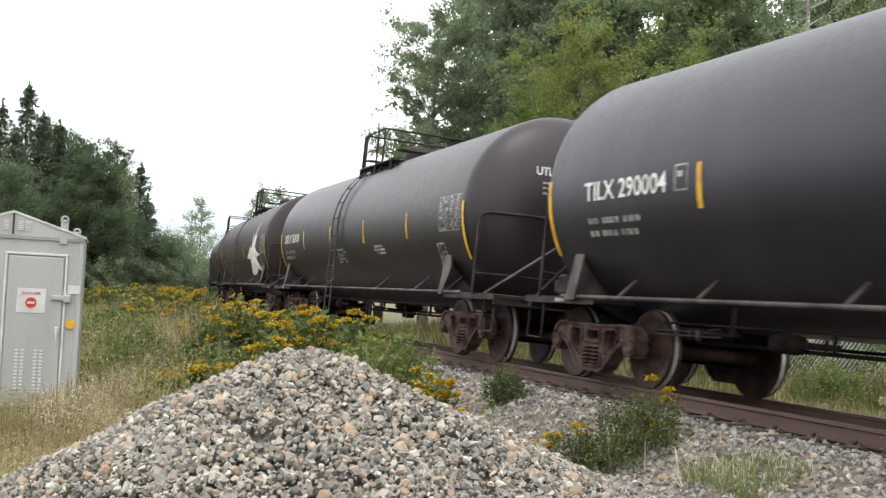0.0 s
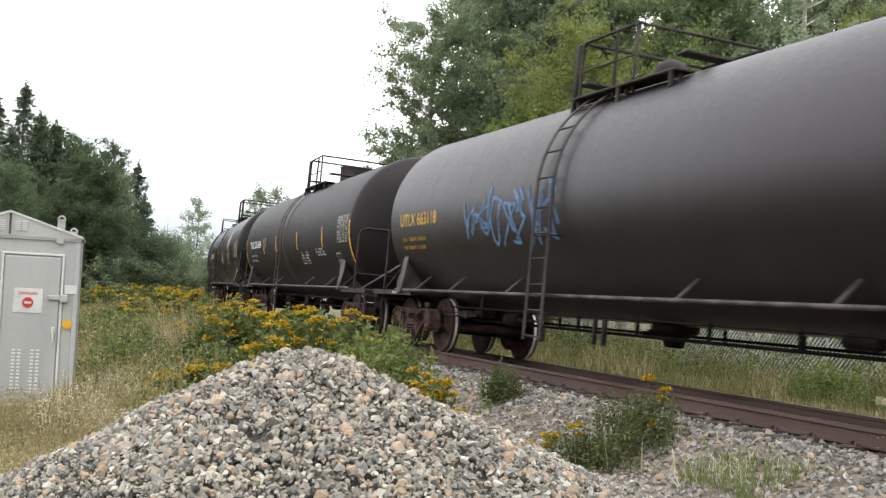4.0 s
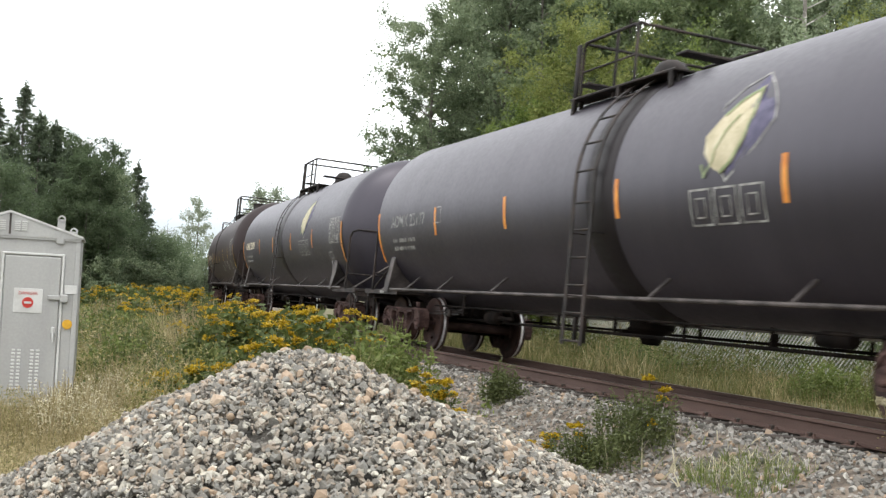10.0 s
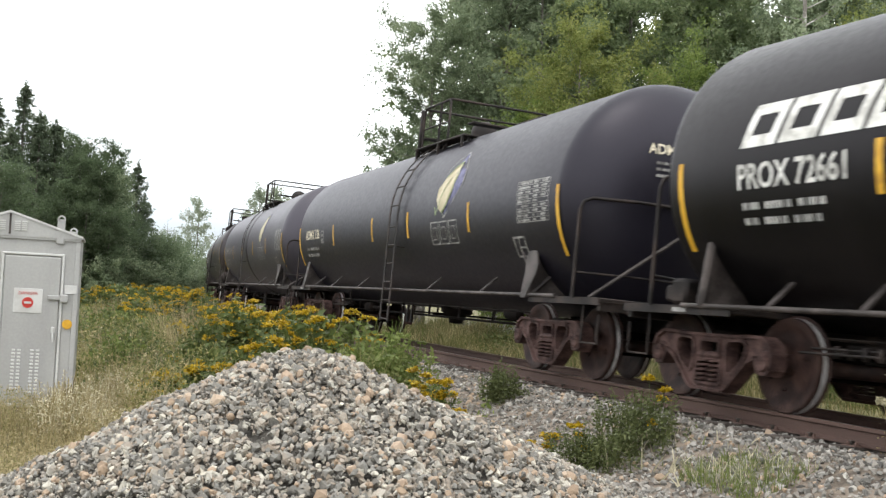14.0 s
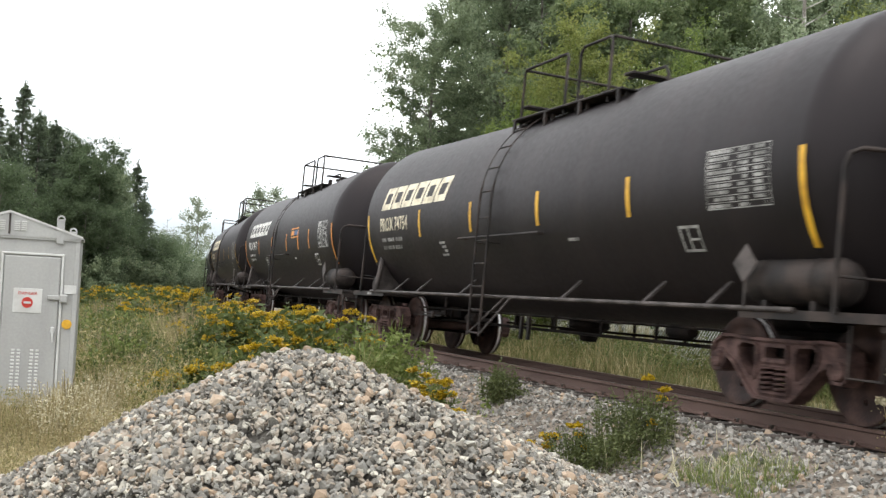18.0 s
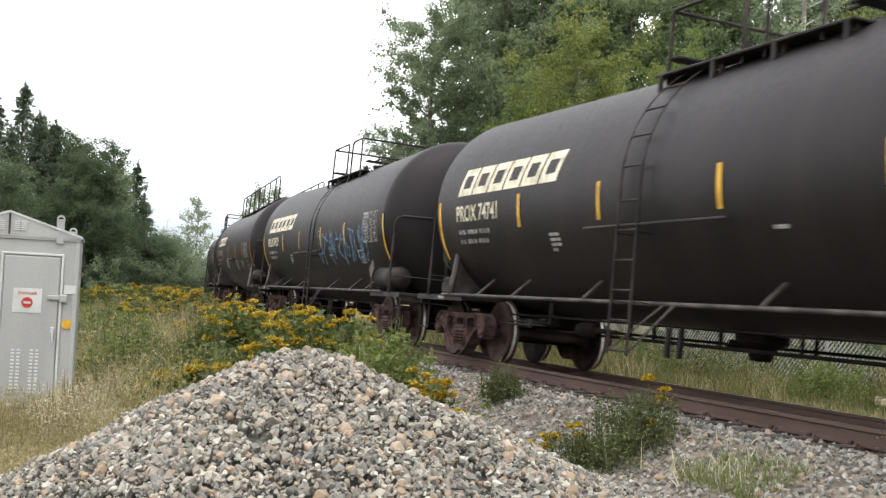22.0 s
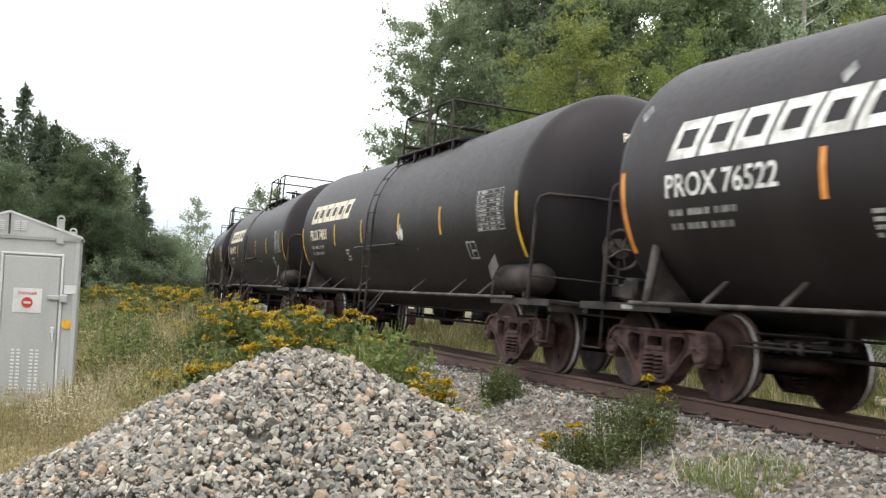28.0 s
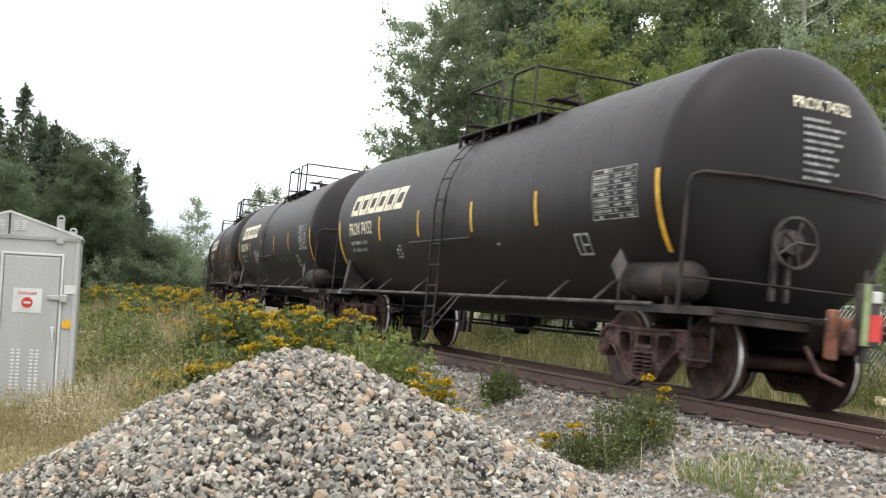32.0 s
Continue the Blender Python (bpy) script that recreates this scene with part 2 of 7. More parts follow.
M["table"] = material("white_small_lettering", [(0.30, 0.30, 0.29), (0.46, 0.455, 0.44), (0.60, 0.59, 0.57)], 6.0, 0.6, 0, 40, 0.02)
M["dim_gold"] = material("weathered_gold_lettering", [(0.22, 0.12, 0.02), (0.36, 0.21, 0.03)], 6.0, 0.6, 0, 40, 0.02)
M["stone"] = material("crushed_grey_rock", [(0.078, 0.074, 0.067), (0.163, 0.153, 0.131), (0.226, 0.220, 0.198), (0.306, 0.252, 0.196), (0.368, 0.353, 0.304), (0.60, 0.55, 0.45)], 9.0, 0.85, 0.0, 90, 0.35, 0.3, island=0.95, fine_amount=0.25)
M["stone_tan"] = material("tan_river_pebble", [(0.20, 0.140, 0.095), (0.30, 0.222, 0.148), (0.36, 0.268, 0.190), (0.47, 0.385, 0.290)], 9.0, 0.8, 0.0, 90, 0.2, 0.3, island=0.7)
M["stone_one"] = material("crushed_grey_rock_piece", [(0.078, 0.074, 0.067), (0.163, 0.153, 0.131), (0.226, 0.220, 0.198), (0.306, 0.252, 0.196), (0.368, 0.353, 0.304), (0.60, 0.55, 0.45)], 9.0, 0.85, 0.0, 90, 0.35, 0.3, random_amount=0.95, fine_amount=0.25)
M["bark"] = material("grey_bark", [(0.07, 0.06, 0.05), (0.14, 0.125, 0.11), (0.24, 0.22, 0.2)], 3.0, 0.9, 0.0, 30, 0.5)
M["birch"] = material("pale_birch_bark", [(0.20, 0.18, 0.16), (0.45, 0.43, 0.40), (0.58, 0.56, 0.53)], 3.0, 0.8, 0.0, 30, 0.3)
M["leaf_aspen"] = leafy("grey_green_aspen_leaf", [(0.128, 0.169, 0.1004), (0.2099, 0.2611, 0.1536), (0.3277, 0.3789, 0.2406)], 0.55)
M["leaf_willow"] = leafy("green_willow_leaf", [(0.1032, 0.1531, 0.03784), (0.1763, 0.2391, 0.0602), (0.2752, 0.3268, 0.1032)], 0.55)
M["leaf_sallow"] = leafy("yellowing_willow_leaf", [(0.1144, 0.1452, 0.03872), (0.1936, 0.227, 0.06336), (0.3036, 0.3168, 0.1056)], 0.55)
# Far poplar leaf: colour lifted to imitate haze over the distance
M["leaf_hazed"] = leafy("hazed_poplar_leaf", [(0.17, 0.205, 0.14), (0.26, 0.30, 0.21), (0.37, 0.41, 0.30)], 0.55)
M["leaf_dark"] = leafy("deep_green_leaf", [(0.08709, 0.121, 0.05806), (0.1452, 0.1895, 0.08709), (0.2218, 0.2661, 0.1331)], 0.55)
M["leaf_wood"] = leafy("dark_wood_leaf", [(0.062, 0.092, 0.047), (0.104, 0.144, 0.074), (0.168, 0.212, 0.118)], 0.6)
M["needle"] = leafy("dark_spruce_needle", [(0.07513, 0.1031, 0.06639), (0.1223, 0.1572, 0.09784), (0.1791, 0.214, 0.1354)], 0.45)
M["weed"] = leafy("weed_green_leaf", [(0.0492, 0.07216, 0.02132), (0.0902, 0.1189, 0.03444), (0.1476, 0.1681, 0.05576)])
M["weed_dark"] = leafy("dark_weed_leaf", [(0.055, 0.070, 0.025), (0.100, 0.120, 0.043), (0.165, 0.180, 0.072)])
M["weed_bright"] = leafy("fresh_green_leaf", [(0.0924, 0.1302, 0.03168), (0.1584, 0.2006, 0.05456), (0.2376, 0.2728, 0.0924)], 0.4)
M["straw"] = leafy("dry_straw_grass", [(0.22, 0.1749, 0.085), (0.363, 0.3021, 0.16), (0.55, 0.4717, 0.28)], 0.4)
M["grass"] = leafy("green_grass_blade", [(0.09775, 0.1113, 0.03), (0.184, 0.1855, 0.058), (0.299, 0.2703, 0.11)], 0.4)
M["verge"] = leafy("olive_verge_grass", [(0.070, 0.078, 0.024), (0.130, 0.132, 0.045), (0.225, 0.205, 0.090)], 0.4)
M["dead_grass"] = leafy("brown_dead_grass", [(0.085, 0.062, 0.040), (0.150, 0.112, 0.070), (0.240, 0.185, 0.120)], 0.3)
M["tan_grass"] = leafy("pinkish_seeding_grass", [(0.20, 0.155, 0.100), (0.31, 0.245, 0.165), (0.44, 0.36, 0.255)], 0.4)
M["seed_cream"] = leafy("cream_seed_head", [(0.42, 0.38, 0.25), (0.58, 0.53, 0.37), (0.70, 0.65, 0.48)], 0.3)
M["flower"] = leafy("golden_yellow_flower", [(0.26, 0.170, 0.006), (0.40, 0.275, 0.010), (0.56, 0.405, 0.020)], 0.3)


# ---- mesh helpers ----
class Build:
    """Collects plain geometry; faces carry a material slot."""

    def __init__(self):
        self.v, self.f, self.m = [], [], []

    def add(self, verts, faces, slot=0):
        k = len(self.v)
        self.v += [tuple(p) for p in verts]
        self.f += [tuple(i + k for i in q) for q in faces]
        self.m += [slot] * len(faces)
        return self

    def box(self, c, size, slot=0, m=None, bevel=0.0):
        x, y, z = (a / 2 for a in size)
        if bevel:
            b = min(bevel, x * 0.9, y * 0.9, z * 0.9)
            ring = [(-x + b, -y), (x - b, -y), (x, -y + b), (x, y - b), (x - b, y), (-x + b, y), (-x, y - b), (-x, -y + b)]
            small = [(-x + b, -y + b), (x - b, -y + b), (x - b, -y + b), (x - b, y - b), (x - b, y - b), (-x + b, y - b), (-x + b, y - b), (-x + b, -y + b)]
            vs = [(*p, -z + b) for p in ring] + [(*p, z - b) for p in ring]
            vs += [(-x + b, -y + b, -z), (x - b, -y + b, -z), (x - b, y - b, -z), (-x + b, y - b, -z)]
            vs += [(-x + b, -y + b, z), (x - b, -y + b, z), (x - b, y - b, z), (-x + b, y - b, z)]
            fs = [(i, (i + 1) % 8, (i + 1) % 8 + 8, i + 8) for i in range(8)]
            fs += [(19, 18, 17, 16), (20, 21, 22, 23)]
            for base, c0, flip in ((0, 16, True), (8, 20, False)):
                for q in range(4):
                    a, d = base + 2 * q, base + 2 * q + 1
                    nxt = base + (2 * q + 2) % 8
                    f1, f2 = (a, c0 + q, c0 + (q + 1) % 4, d), (d, c0 + (q + 1) % 4, nxt)
                    fs += [f1, f2] if flip else [f1[::-1], f2[::-1]]
        else:
            vs = [(sx * x, sy * y, sz * z) for sz in (-1, 1) for sy in (-1, 1) for sx in (-1, 1)]
            fs = [(0, 2, 3, 1), (4, 5, 7, 6), (0, 1, 5, 4), (2, 6, 7, 3), (0, 4, 6, 2), (1, 3, 7, 5)]
        m = m or Matrix()
        return self.add([(m @ Vector(p)) + Vector(c) for p in vs], fs, slot)

    def tube(self, pts, r, n=8, slot=0, closed_ends=True):
        pts = [Vector(p) for p in pts]
        rs = r if isinstance(r, (list, tuple)) else [r] * len(pts)
        vs, fs = [], []
        side = None
        for i, p in enumerate(pts):
            d = (pts[min(i + 1, len(pts) - 1)] - pts[max(i - 1, 0)]).normalized()
            if side is None:
                side = d.orthogonal().normalized()
            side = (side - d * side.dot(d)).normalized()
            up = d.cross(side)
            for k in range(n):
                a = 2 * math.pi * k / n
                vs.append(p + (side * math.cos(a) + up * math.sin(a)) * rs[i])
        for i in range(len(pts) - 1):
            for k in range(n):
                a, b = i * n + k, i * n + (k + 1) % n
                fs.append((a, b, b + n, a + n))
        if closed_ends:
            fs.append(tuple(range(n - 1, -1, -1)))
            e = (len(pts) - 1) * n
            fs.append(tuple(range(e, e + n)))
        return self.add(vs, fs, slot)

    def lathe(self, profile, n=24, axis="y", c=(0, 0, 0), slots=None, close=False):
        """profile: (radius, place along the axis) pairs."""
        vs, fs, sl = [], [], []
        for r, a in profile:
            for k in range(n):
                t = 2 * math.pi * k / n
                u, w = r * math.cos(t), r * math.sin(t)
                p = {"y": (u, a, w), "x": (a, u, w), "z": (u, w, a)}[axis]
                vs.append(Vector(p) + Vector(c))
        rings = len(profile) if close else len(profile) - 1
        for i in range(rings):
            j = (i + 1) % len(profile)
            for k in range(n):
                a, b = k, (k + 1) % n
                q = (i * n + a, i * n + b, j * n + b, j * n + a)
                fs.append(q if axis != "y" else q[::-1])
                sl.append(slots[i] if slots else 0)
        k0 = len(self.v)
        self.v += [tuple(p) for p in vs]
        self.f += [tuple(i + k0 for i in q) for q in fs]
        self.m += sl
        return self

    def prism(self, outline, a, b, plane="yz", slot=0):
        """Extrude a 2D outline between a and b along the axis left out of plane."""
        n = len(outline)
        def put(u, w, d):
            return {"yz": (d, u, w), "xz": (u, d, w), "xy": (u, w, d)}[plane]
        vs = [put(u, w, a) for u, w in outline] + [put(u, w, b) for u, w in outline]
        fs = [(i, (i + 1) % n, (i + 1) % n + n, i + n) for i in range(n)]
        fs += [tuple(range(n - 1, -1, -1)), tuple(range(n, 2 * n))]
        return self.add(vs, fs, slot)

    def mesh(self, name, mats, smooth=None):
        me = bpy.data.meshes.new(name)
        me.from_pydata(self.v, [], self.f)
        for m in mats if isinstance(mats, (list, tuple)) else [mats]:
            me.materials.append(m)
        me.polygons.foreach_set("material_index", self.m)
        bm = bmesh.new()
        bm.from_mesh(me)
        bmesh.ops.recalc_face_normals(bm, faces=bm.faces)
        bm.to_mesh(me)
        bm.free()
        if smooth:
            me.polygons.foreach_set("use_smooth", [True] * len(me.polygons))
            me.set_sharp_from_angle(angle=radians(smooth))
        me.update()
        return me


def quick_mesh(name, verts, faces, mats, slots=None):
    """Large meshes from arrays: verts (n, 3), faces (m, 3 or 4)."""
    verts, faces = np.asarray(verts, np.float32), np.asarray(faces, np.int32)
    me = bpy.data.meshes.new(name)
    me.vertices.add(len(verts))
    me.vertices.foreach_set("co", verts.ravel())
    k = faces.shape[1]
    me.loops.add(faces.size)
    me.loops.foreach_set("vertex_index", faces.ravel())
    me.polygons.add(len(faces))
    me.polygons.foreach_set("loop_start", np.arange(0, faces.size, k, dtype=np.int32))
    for m in mats if isinstance(mats, (list, tuple)) else [mats]:
        me.materials.append(m)
    if slots is not None:
        me.polygons.foreach_set("material_index", np.asarray(slots, np.int32))
    me.update(calc_edges=True)
    me.shade_flat()
    return me


def part(name, data, parent, label="", m=None):
    ob = new(name, data)
    ob.parent = parent
    if m is not None:
        ob.matrix_basis = m
    if label:
        tagged(ob, label)
    return ob


def thing(name, data, label, category, m=None, group="", kind=""):
    ob = new(name, data)
    if m is not None:
        ob.matrix_basis = m
    return tagged(ob, label, category, group, kind)
# ---- ground: one sheet with the ballast bank on it ----
PILE = Vector((-6.40, 5.67, 0.69))


def smooth_step(a, b, x):
    t = np.clip((x - a) / (b - a), 0, 1)
    return t * t * (3 - 2 * t)


def ripple(x, y):
    return 0.05 * np.sin(x * 0.9 + 1.3) * np.sin(y * 0.7) + 0.03 * np.sin(x * 2.3 + y * 1.7) + 0.02 * np.sin(3.1 * x - 2.2 * y)


def ground_height(x, y):
    x, y = np.asarray(x, float), np.asarray(y, float)
    lat, s = lateral(x, y)
    a = np.abs(lat)
    top = -0.21 - np.clip(lat, -1.6, 1.6) * math.sin(CANT)
    land = -0.52 + ripple(x, y) * smooth_step(2.5, 4.0, a) - 0.12 * smooth_step(-5.0, -9.0, lat) * smooth_step(9.0, 4.0, y)
    land = np.where(lat > 0, land - 0.05, land)
    return top + (land - top) * smooth_step(1.45, 3.1, a)


def axis_lines(lo, hi, step, reach, growth=1.22):
    mid = list(np.arange(lo, hi + step / 2, step))
    d, a, b = step, mid[0], mid[-1]
    left, right = [], []
    while a > -reach or b < reach:
        d *= growth
        a, b = a - d, b + d
        if a > -reach * 1.3:
            left.append(a)
        if b < reach * 1.3:
            right.append(b)
    return np.array(left[::-1] + mid + right)


gx, gy = axis_lines(-12, 14, 0.22, 1800), axis_lines(2, 45, 0.3, 1800)
GX, GY = np.meshgrid(gx, gy)
GZ = ground_height(GX, GY)
nx, ny = len(gx), len(gy)
gi = np.arange(nx * ny).reshape(ny, nx)
gf = np.stack([gi[:-1, :-1], gi[:-1, 1:], gi[1:, 1:], gi[1:, :-1]], -1).reshape(-1, 4)
mid_x, mid_y = (GX[:-1, :-1] + GX[1:, 1:]).ravel() / 2, (GY[:-1, :-1] + GY[1:, 1:]).ravel() / 2
on_bed = np.abs(lateral(mid_x, mid_y)[0] + 0.2 + 0.25 * np.sin(mid_y * 1.3)) < 3.1
on_bed |= np.hypot(mid_x - PILE.x, mid_y - PILE.y) < 3.0
ground = quick_mesh("ground", np.stack([GX, GY, GZ], -1).reshape(-1, 3), gf, [M["ground"], M["bed"]], on_bed.astype(int))
ground.polygons.foreach_set("use_smooth", [True] * len(ground.polygons))
thing("ground", ground, "flat grassy railway land with a grey ballast bank", "ground", kind="structure")

# ---- rails, ties ----
RAIL = [(-0.07, -0.17), (0.07, -0.17), (0.07, -0.155), (0.012, -0.135), (0.009, -0.045), (0.036, -0.034), (0.037, -0.006), (0.03, 0.0), (-0.03, 0.0), (-0.037, -0.006), (-0.036, -0.034), (-0.009, -0.045), (-0.012, -0.135), (-0.07, -0.155)]


def rail_mesh(side):
    stations = list(np.arange(-480, 0, 40.0)) + list(np.arange(0, 160, 2.0)) + list(np.arange(160, 640, 40.0))
    v, f, sl = [], [], []
    n = len(RAIL)
    for s in stations:
        v += [track(s, side * 0.7525 + u, w) for u, w in RAIL]
    for i in range(len(stations) - 1):
        for k in range(n):
            f.append((i * n + k, i * n + (k + 1) % n, (i + 1) * n + (k + 1) % n, (i + 1) * n + k))
            sl.append(1 if k == 7 else 0)
    b = Build()
    b.v, b.f, b.m = [tuple(p) for p in v], f, sl
    return b.mesh("rail", [M["rail_rust"], M["rail_head"]])


rails = []
for side in (-1, 1):
    rails.append(thing("rail", rail_mesh(side), "rust-brown steel rail spiked to the ties", "rail", group="rails of the track"))

tie_me = Build().box((0, 0, -0.255), (2.59, 0.22, 0.16), bevel=0.012).mesh("tie", M["tie"])
plate = Build().box((0, 0, -0.174), (0.30, 0.18, 0.012), bevel=0.004)
for dx in (-0.1, 0.1):
    for dy in (-0.05, 0.05):
        plate.box((dx, dy, -0.155), (0.03, 0.022, 0.04), bevel=0.004)
plate_me = plate.mesh("tie_plate", M["rail_rust"])


def track_pose(s, lat=0.0, z=0.0):
    th = CURVE * min(max(s - CURVE_START, 0.0), CURVE_END - CURVE_START)
    return Matrix.Translation(track(s, lat, z)) @ Matrix.Rotation(-th, 4, "Z") @ Matrix.Rotation(CANT, 4, "Y")


for k in range(110):
    tie = thing("railway_tie", tie_me, "dark weathered wooden tie bedded in ballast", "railway tie", track_pose(4.0 + k * 0.54), "ties under the rails")
    for side in (-1, 1):
        part("tie_plate", plate_me, tie, "rusty steel tie plate with spikes" if k == 0 else "", Matrix.Translation((side * 0.7525, 0, 0)))

anchor_me = Build().box((-0.07, 0, -0.152), (0.05, 0.05, 0.05), bevel=0.006).mesh("rail_anchor", M["tie"])
for side, rail in zip((-1, 1), rails):
    for k in range(46):
        part("rail_anchor", anchor_me, rail, "rusty steel clip on the rail base" if k == 0 else "", track_pose(4.05 + k * 0.54, side * 0.7525))


# ---- stones ----
def rock_shapes(count, points, seed, flat=0.75, angular=True):
    rnd = random.Random(seed)
    shapes = []
    for _ in range(count):
        bm = bmesh.new()
        for _ in range(points):
            v = Vector((rnd.gauss(0, 1), rnd.gauss(0, 1), rnd.gauss(0, 1))).normalized() * (rnd.uniform(0.8, 1.0) if angular else 1.0)
            bm.verts.new((v.x * rnd.uniform(0.9, 1.1), v.y * 0.85, v.z * flat))
        hull = bmesh.ops.convex_hull(bm, input=bm.verts)
        bmesh.ops.delete(bm, geom=[e for e in hull["geom_interior"] if isinstance(e, bmesh.types.BMVert)], context="VERTS")
        bmesh.ops.triangulate(bm, faces=bm.faces)
        bm.verts.index_update()
        shapes.append((np.array([v.co[:] for v in bm.verts]), np.array([[v.index for v in f.verts] for f in bm.faces])))
        bm.free()
    return shapes


def turn_matrices(n, rng):
    q = rng.normal(size=(n, 4))
    q /= np.linalg.norm(q, axis=1)[:, None]
    w, x, y, z = q.T
    return np.stack([1 - 2 * (y * y + z * z), 2 * (x * y - z * w), 2 * (x * z + y * w), 2 * (x * y + z * w), 1 - 2 * (x * x + z * z), 2 * (y * z - x * w),
                     2 * (x * z - y * w), 2 * (y * z + x * w), 1 - 2 * (x * x + y * y)], -1).reshape(n, 3, 3)


def scatter_stones(name, places, sizes, shapes, mat, rng):
    """One mesh of many loose stones."""
    n = len(places)
    turns = turn_matrices(n, rng)
    pick = rng.integers(0, len(shapes), n)
    vs, fs, k = [], [], 0
    for i, (v, f) in enumerate(shapes):
        idx = np.where(pick == i)[0]
        if not len(idx):
            continue
        p = np.einsum("nij,vj->nvi", turns[idx], v) * sizes[idx][:, None, None] + places[idx][:, None, :]
        vs.append(p.reshape(-1, 3))
        fs.append((f[None] + (np.arange(len(idx)) * len(v))[:, None, None] + k).reshape(-1, 3))
        k += len(idx) * len(v)
    return quick_mesh(name, np.concatenate(vs), np.concatenate(fs), mat)


def pile_height(x, y):
    """A worn heap of crushed rock, longer across than deep."""
    dx, dy = x - PILE.x, y - PILE.y
    r = np.hypot(dx, dy * 0.96)
    a = np.arctan2(dy, dx)
    left = np.clip((0.37 * dy - 0.93 * dx) / (r + 1e-6), 0, 1)
    slope = 0.44 + 0.03 * np.sin(2 * a + 0.6) + 0.15 * left ** 1.3
    lump = 0.030 * np.sin(5.1 * dx + 1.0) * np.cos(4.3 * dy) + 0.02 * np.sin(9 * dx + 4 * dy)
    return PILE.z - 0.03 - slope * (np.sqrt(r * r + 0.05) - 0.2236) + lump * np.clip(r, 0, 1)


rng = np.random.default_rng(5)
CRUSHED = rock_shapes(18, 10, 3, 0.66)
ROUND = rock_shapes(6, 26, 8, 0.78, False)

base_n = 44
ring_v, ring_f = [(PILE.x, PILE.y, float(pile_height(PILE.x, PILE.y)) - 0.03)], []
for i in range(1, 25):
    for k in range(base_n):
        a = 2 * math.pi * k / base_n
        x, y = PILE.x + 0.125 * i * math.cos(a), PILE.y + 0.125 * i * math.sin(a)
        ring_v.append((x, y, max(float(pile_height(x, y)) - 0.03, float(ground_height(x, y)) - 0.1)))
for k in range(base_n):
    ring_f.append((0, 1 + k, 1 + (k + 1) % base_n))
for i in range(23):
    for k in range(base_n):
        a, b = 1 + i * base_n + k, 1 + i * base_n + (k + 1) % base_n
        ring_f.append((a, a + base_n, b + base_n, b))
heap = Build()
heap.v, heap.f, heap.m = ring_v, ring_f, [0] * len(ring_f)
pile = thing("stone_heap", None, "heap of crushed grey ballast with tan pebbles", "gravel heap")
part("core", heap.mesh("core", M["core"], 80), pile, "grit between the stones, coloured dark for the shade in the gaps")

count = 74000
rr, aa = 2.9 * np.sqrt(rng.random(count)), 2 * math.pi * rng.random(count)
px, py = PILE.x + rr * np.cos(aa), PILE.y + rr * np.sin(aa)
pz = pile_height(px, py)
keep = (pz > ground_height(px, py) + 0.0) & (py < PILE.y + 0.7)
px, py, pz = px[keep], py[keep], pz[keep]
sizes = np.clip(rng.lognormal(math.log(0.0173), 0.38, len(px)), 0.012, 0.042)
spots = np.stack([px, py, pz - 0.004 + rng.random(len(px)) * 0.032], -1)
tan = rng.random(len(px)) < 0.034
sizes[tan] *= 1.12
near = (np.abs(px - PILE.x) < 0.55) & (py < PILE.y - 0.15) & (py > PILE.y - 0.95) & (sizes > 0.022)
single = np.where(near)[0][:300]
loose = np.ones(len(px), bool)
loose[single] = False
g_idx, t_idx = np.where(loose & ~tan)[0], np.where(loose & tan)[0]
tagged(part("crushed_stone_mass", scatter_stones("crushed_stone_mass", spots[g_idx], sizes[g_idx], CRUSHED, M["stone"], rng), pile, "angular grey crushed stones"), kind="stuff")
tagged(part("pebble_mass", scatter_stones("pebble_mass", spots[t_idx], sizes[t_idx] * 1.0, ROUND, M["stone_tan"], rng), pile, "rounded tan pebbles"), kind="stuff")
stone_mes = [quick_mesh("stone", v, f, M["stone_one"]) for v, f in CRUSHED]
pebble_mes = [quick_mesh("stone", v, f, M["stone_tan"]) for v, f in ROUND]
turns = turn_matrices(len(single), rng)
for k, i in enumerate(single):
    data = pebble_mes[k % len(pebble_mes)] if tan[i] else stone_mes[k % len(stone_mes)]
    m = Matrix.Translation(spots[i]) @ Matrix([list(r) for r in turns[k]]).to_4x4() @ Matrix.Scale(float(sizes[i]), 4)
    part("stone", data, pile, m=m)

dark_stone = stone_mes[0].copy()
dark_stone.materials.clear()
dark_stone.materials.append(M["tie"])
part("stone", dark_stone, pile, "dark brown stone near the top of the heap", Matrix.Translation((-6.43, 5.53, 0.60)) @ Matrix.Scale(0.034, 4))

# ballast along the near side of the track
count = 30000
bs, bl = 4 + 30 * rng.random(count) ** 1.35, -0.9 - 2.9 * rng.random(count)
places = np.array([track(s, 0, 0)[:] for s in np.linspace(0, 40, 401)])
bx = np.interp(bs, np.linspace(0, 40, 401), places[:, 0]) + bl
by = np.interp(bs, np.linspace(0, 40, 401), places[:, 1])
sz = np.clip(rng.lognormal(math.log(0.027), 0.36, count), 0.012, 0.058)
thin = rng.random(count) < np.clip(1.25 - 0.22 * np.maximum(0, -bl - 2.0), 0.25, 1)
thin &= pile_height(bx, by) < ground_height(bx, by) + 0.05
bx, by, sz = bx[thin], by[thin], sz[thin]
bz = ground_height(bx, by) + rng.random(len(bx)) * 0.02 - 0.004
tan = rng.random(len(bx)) < 0.035
bp = np.stack([bx, by, bz], -1)
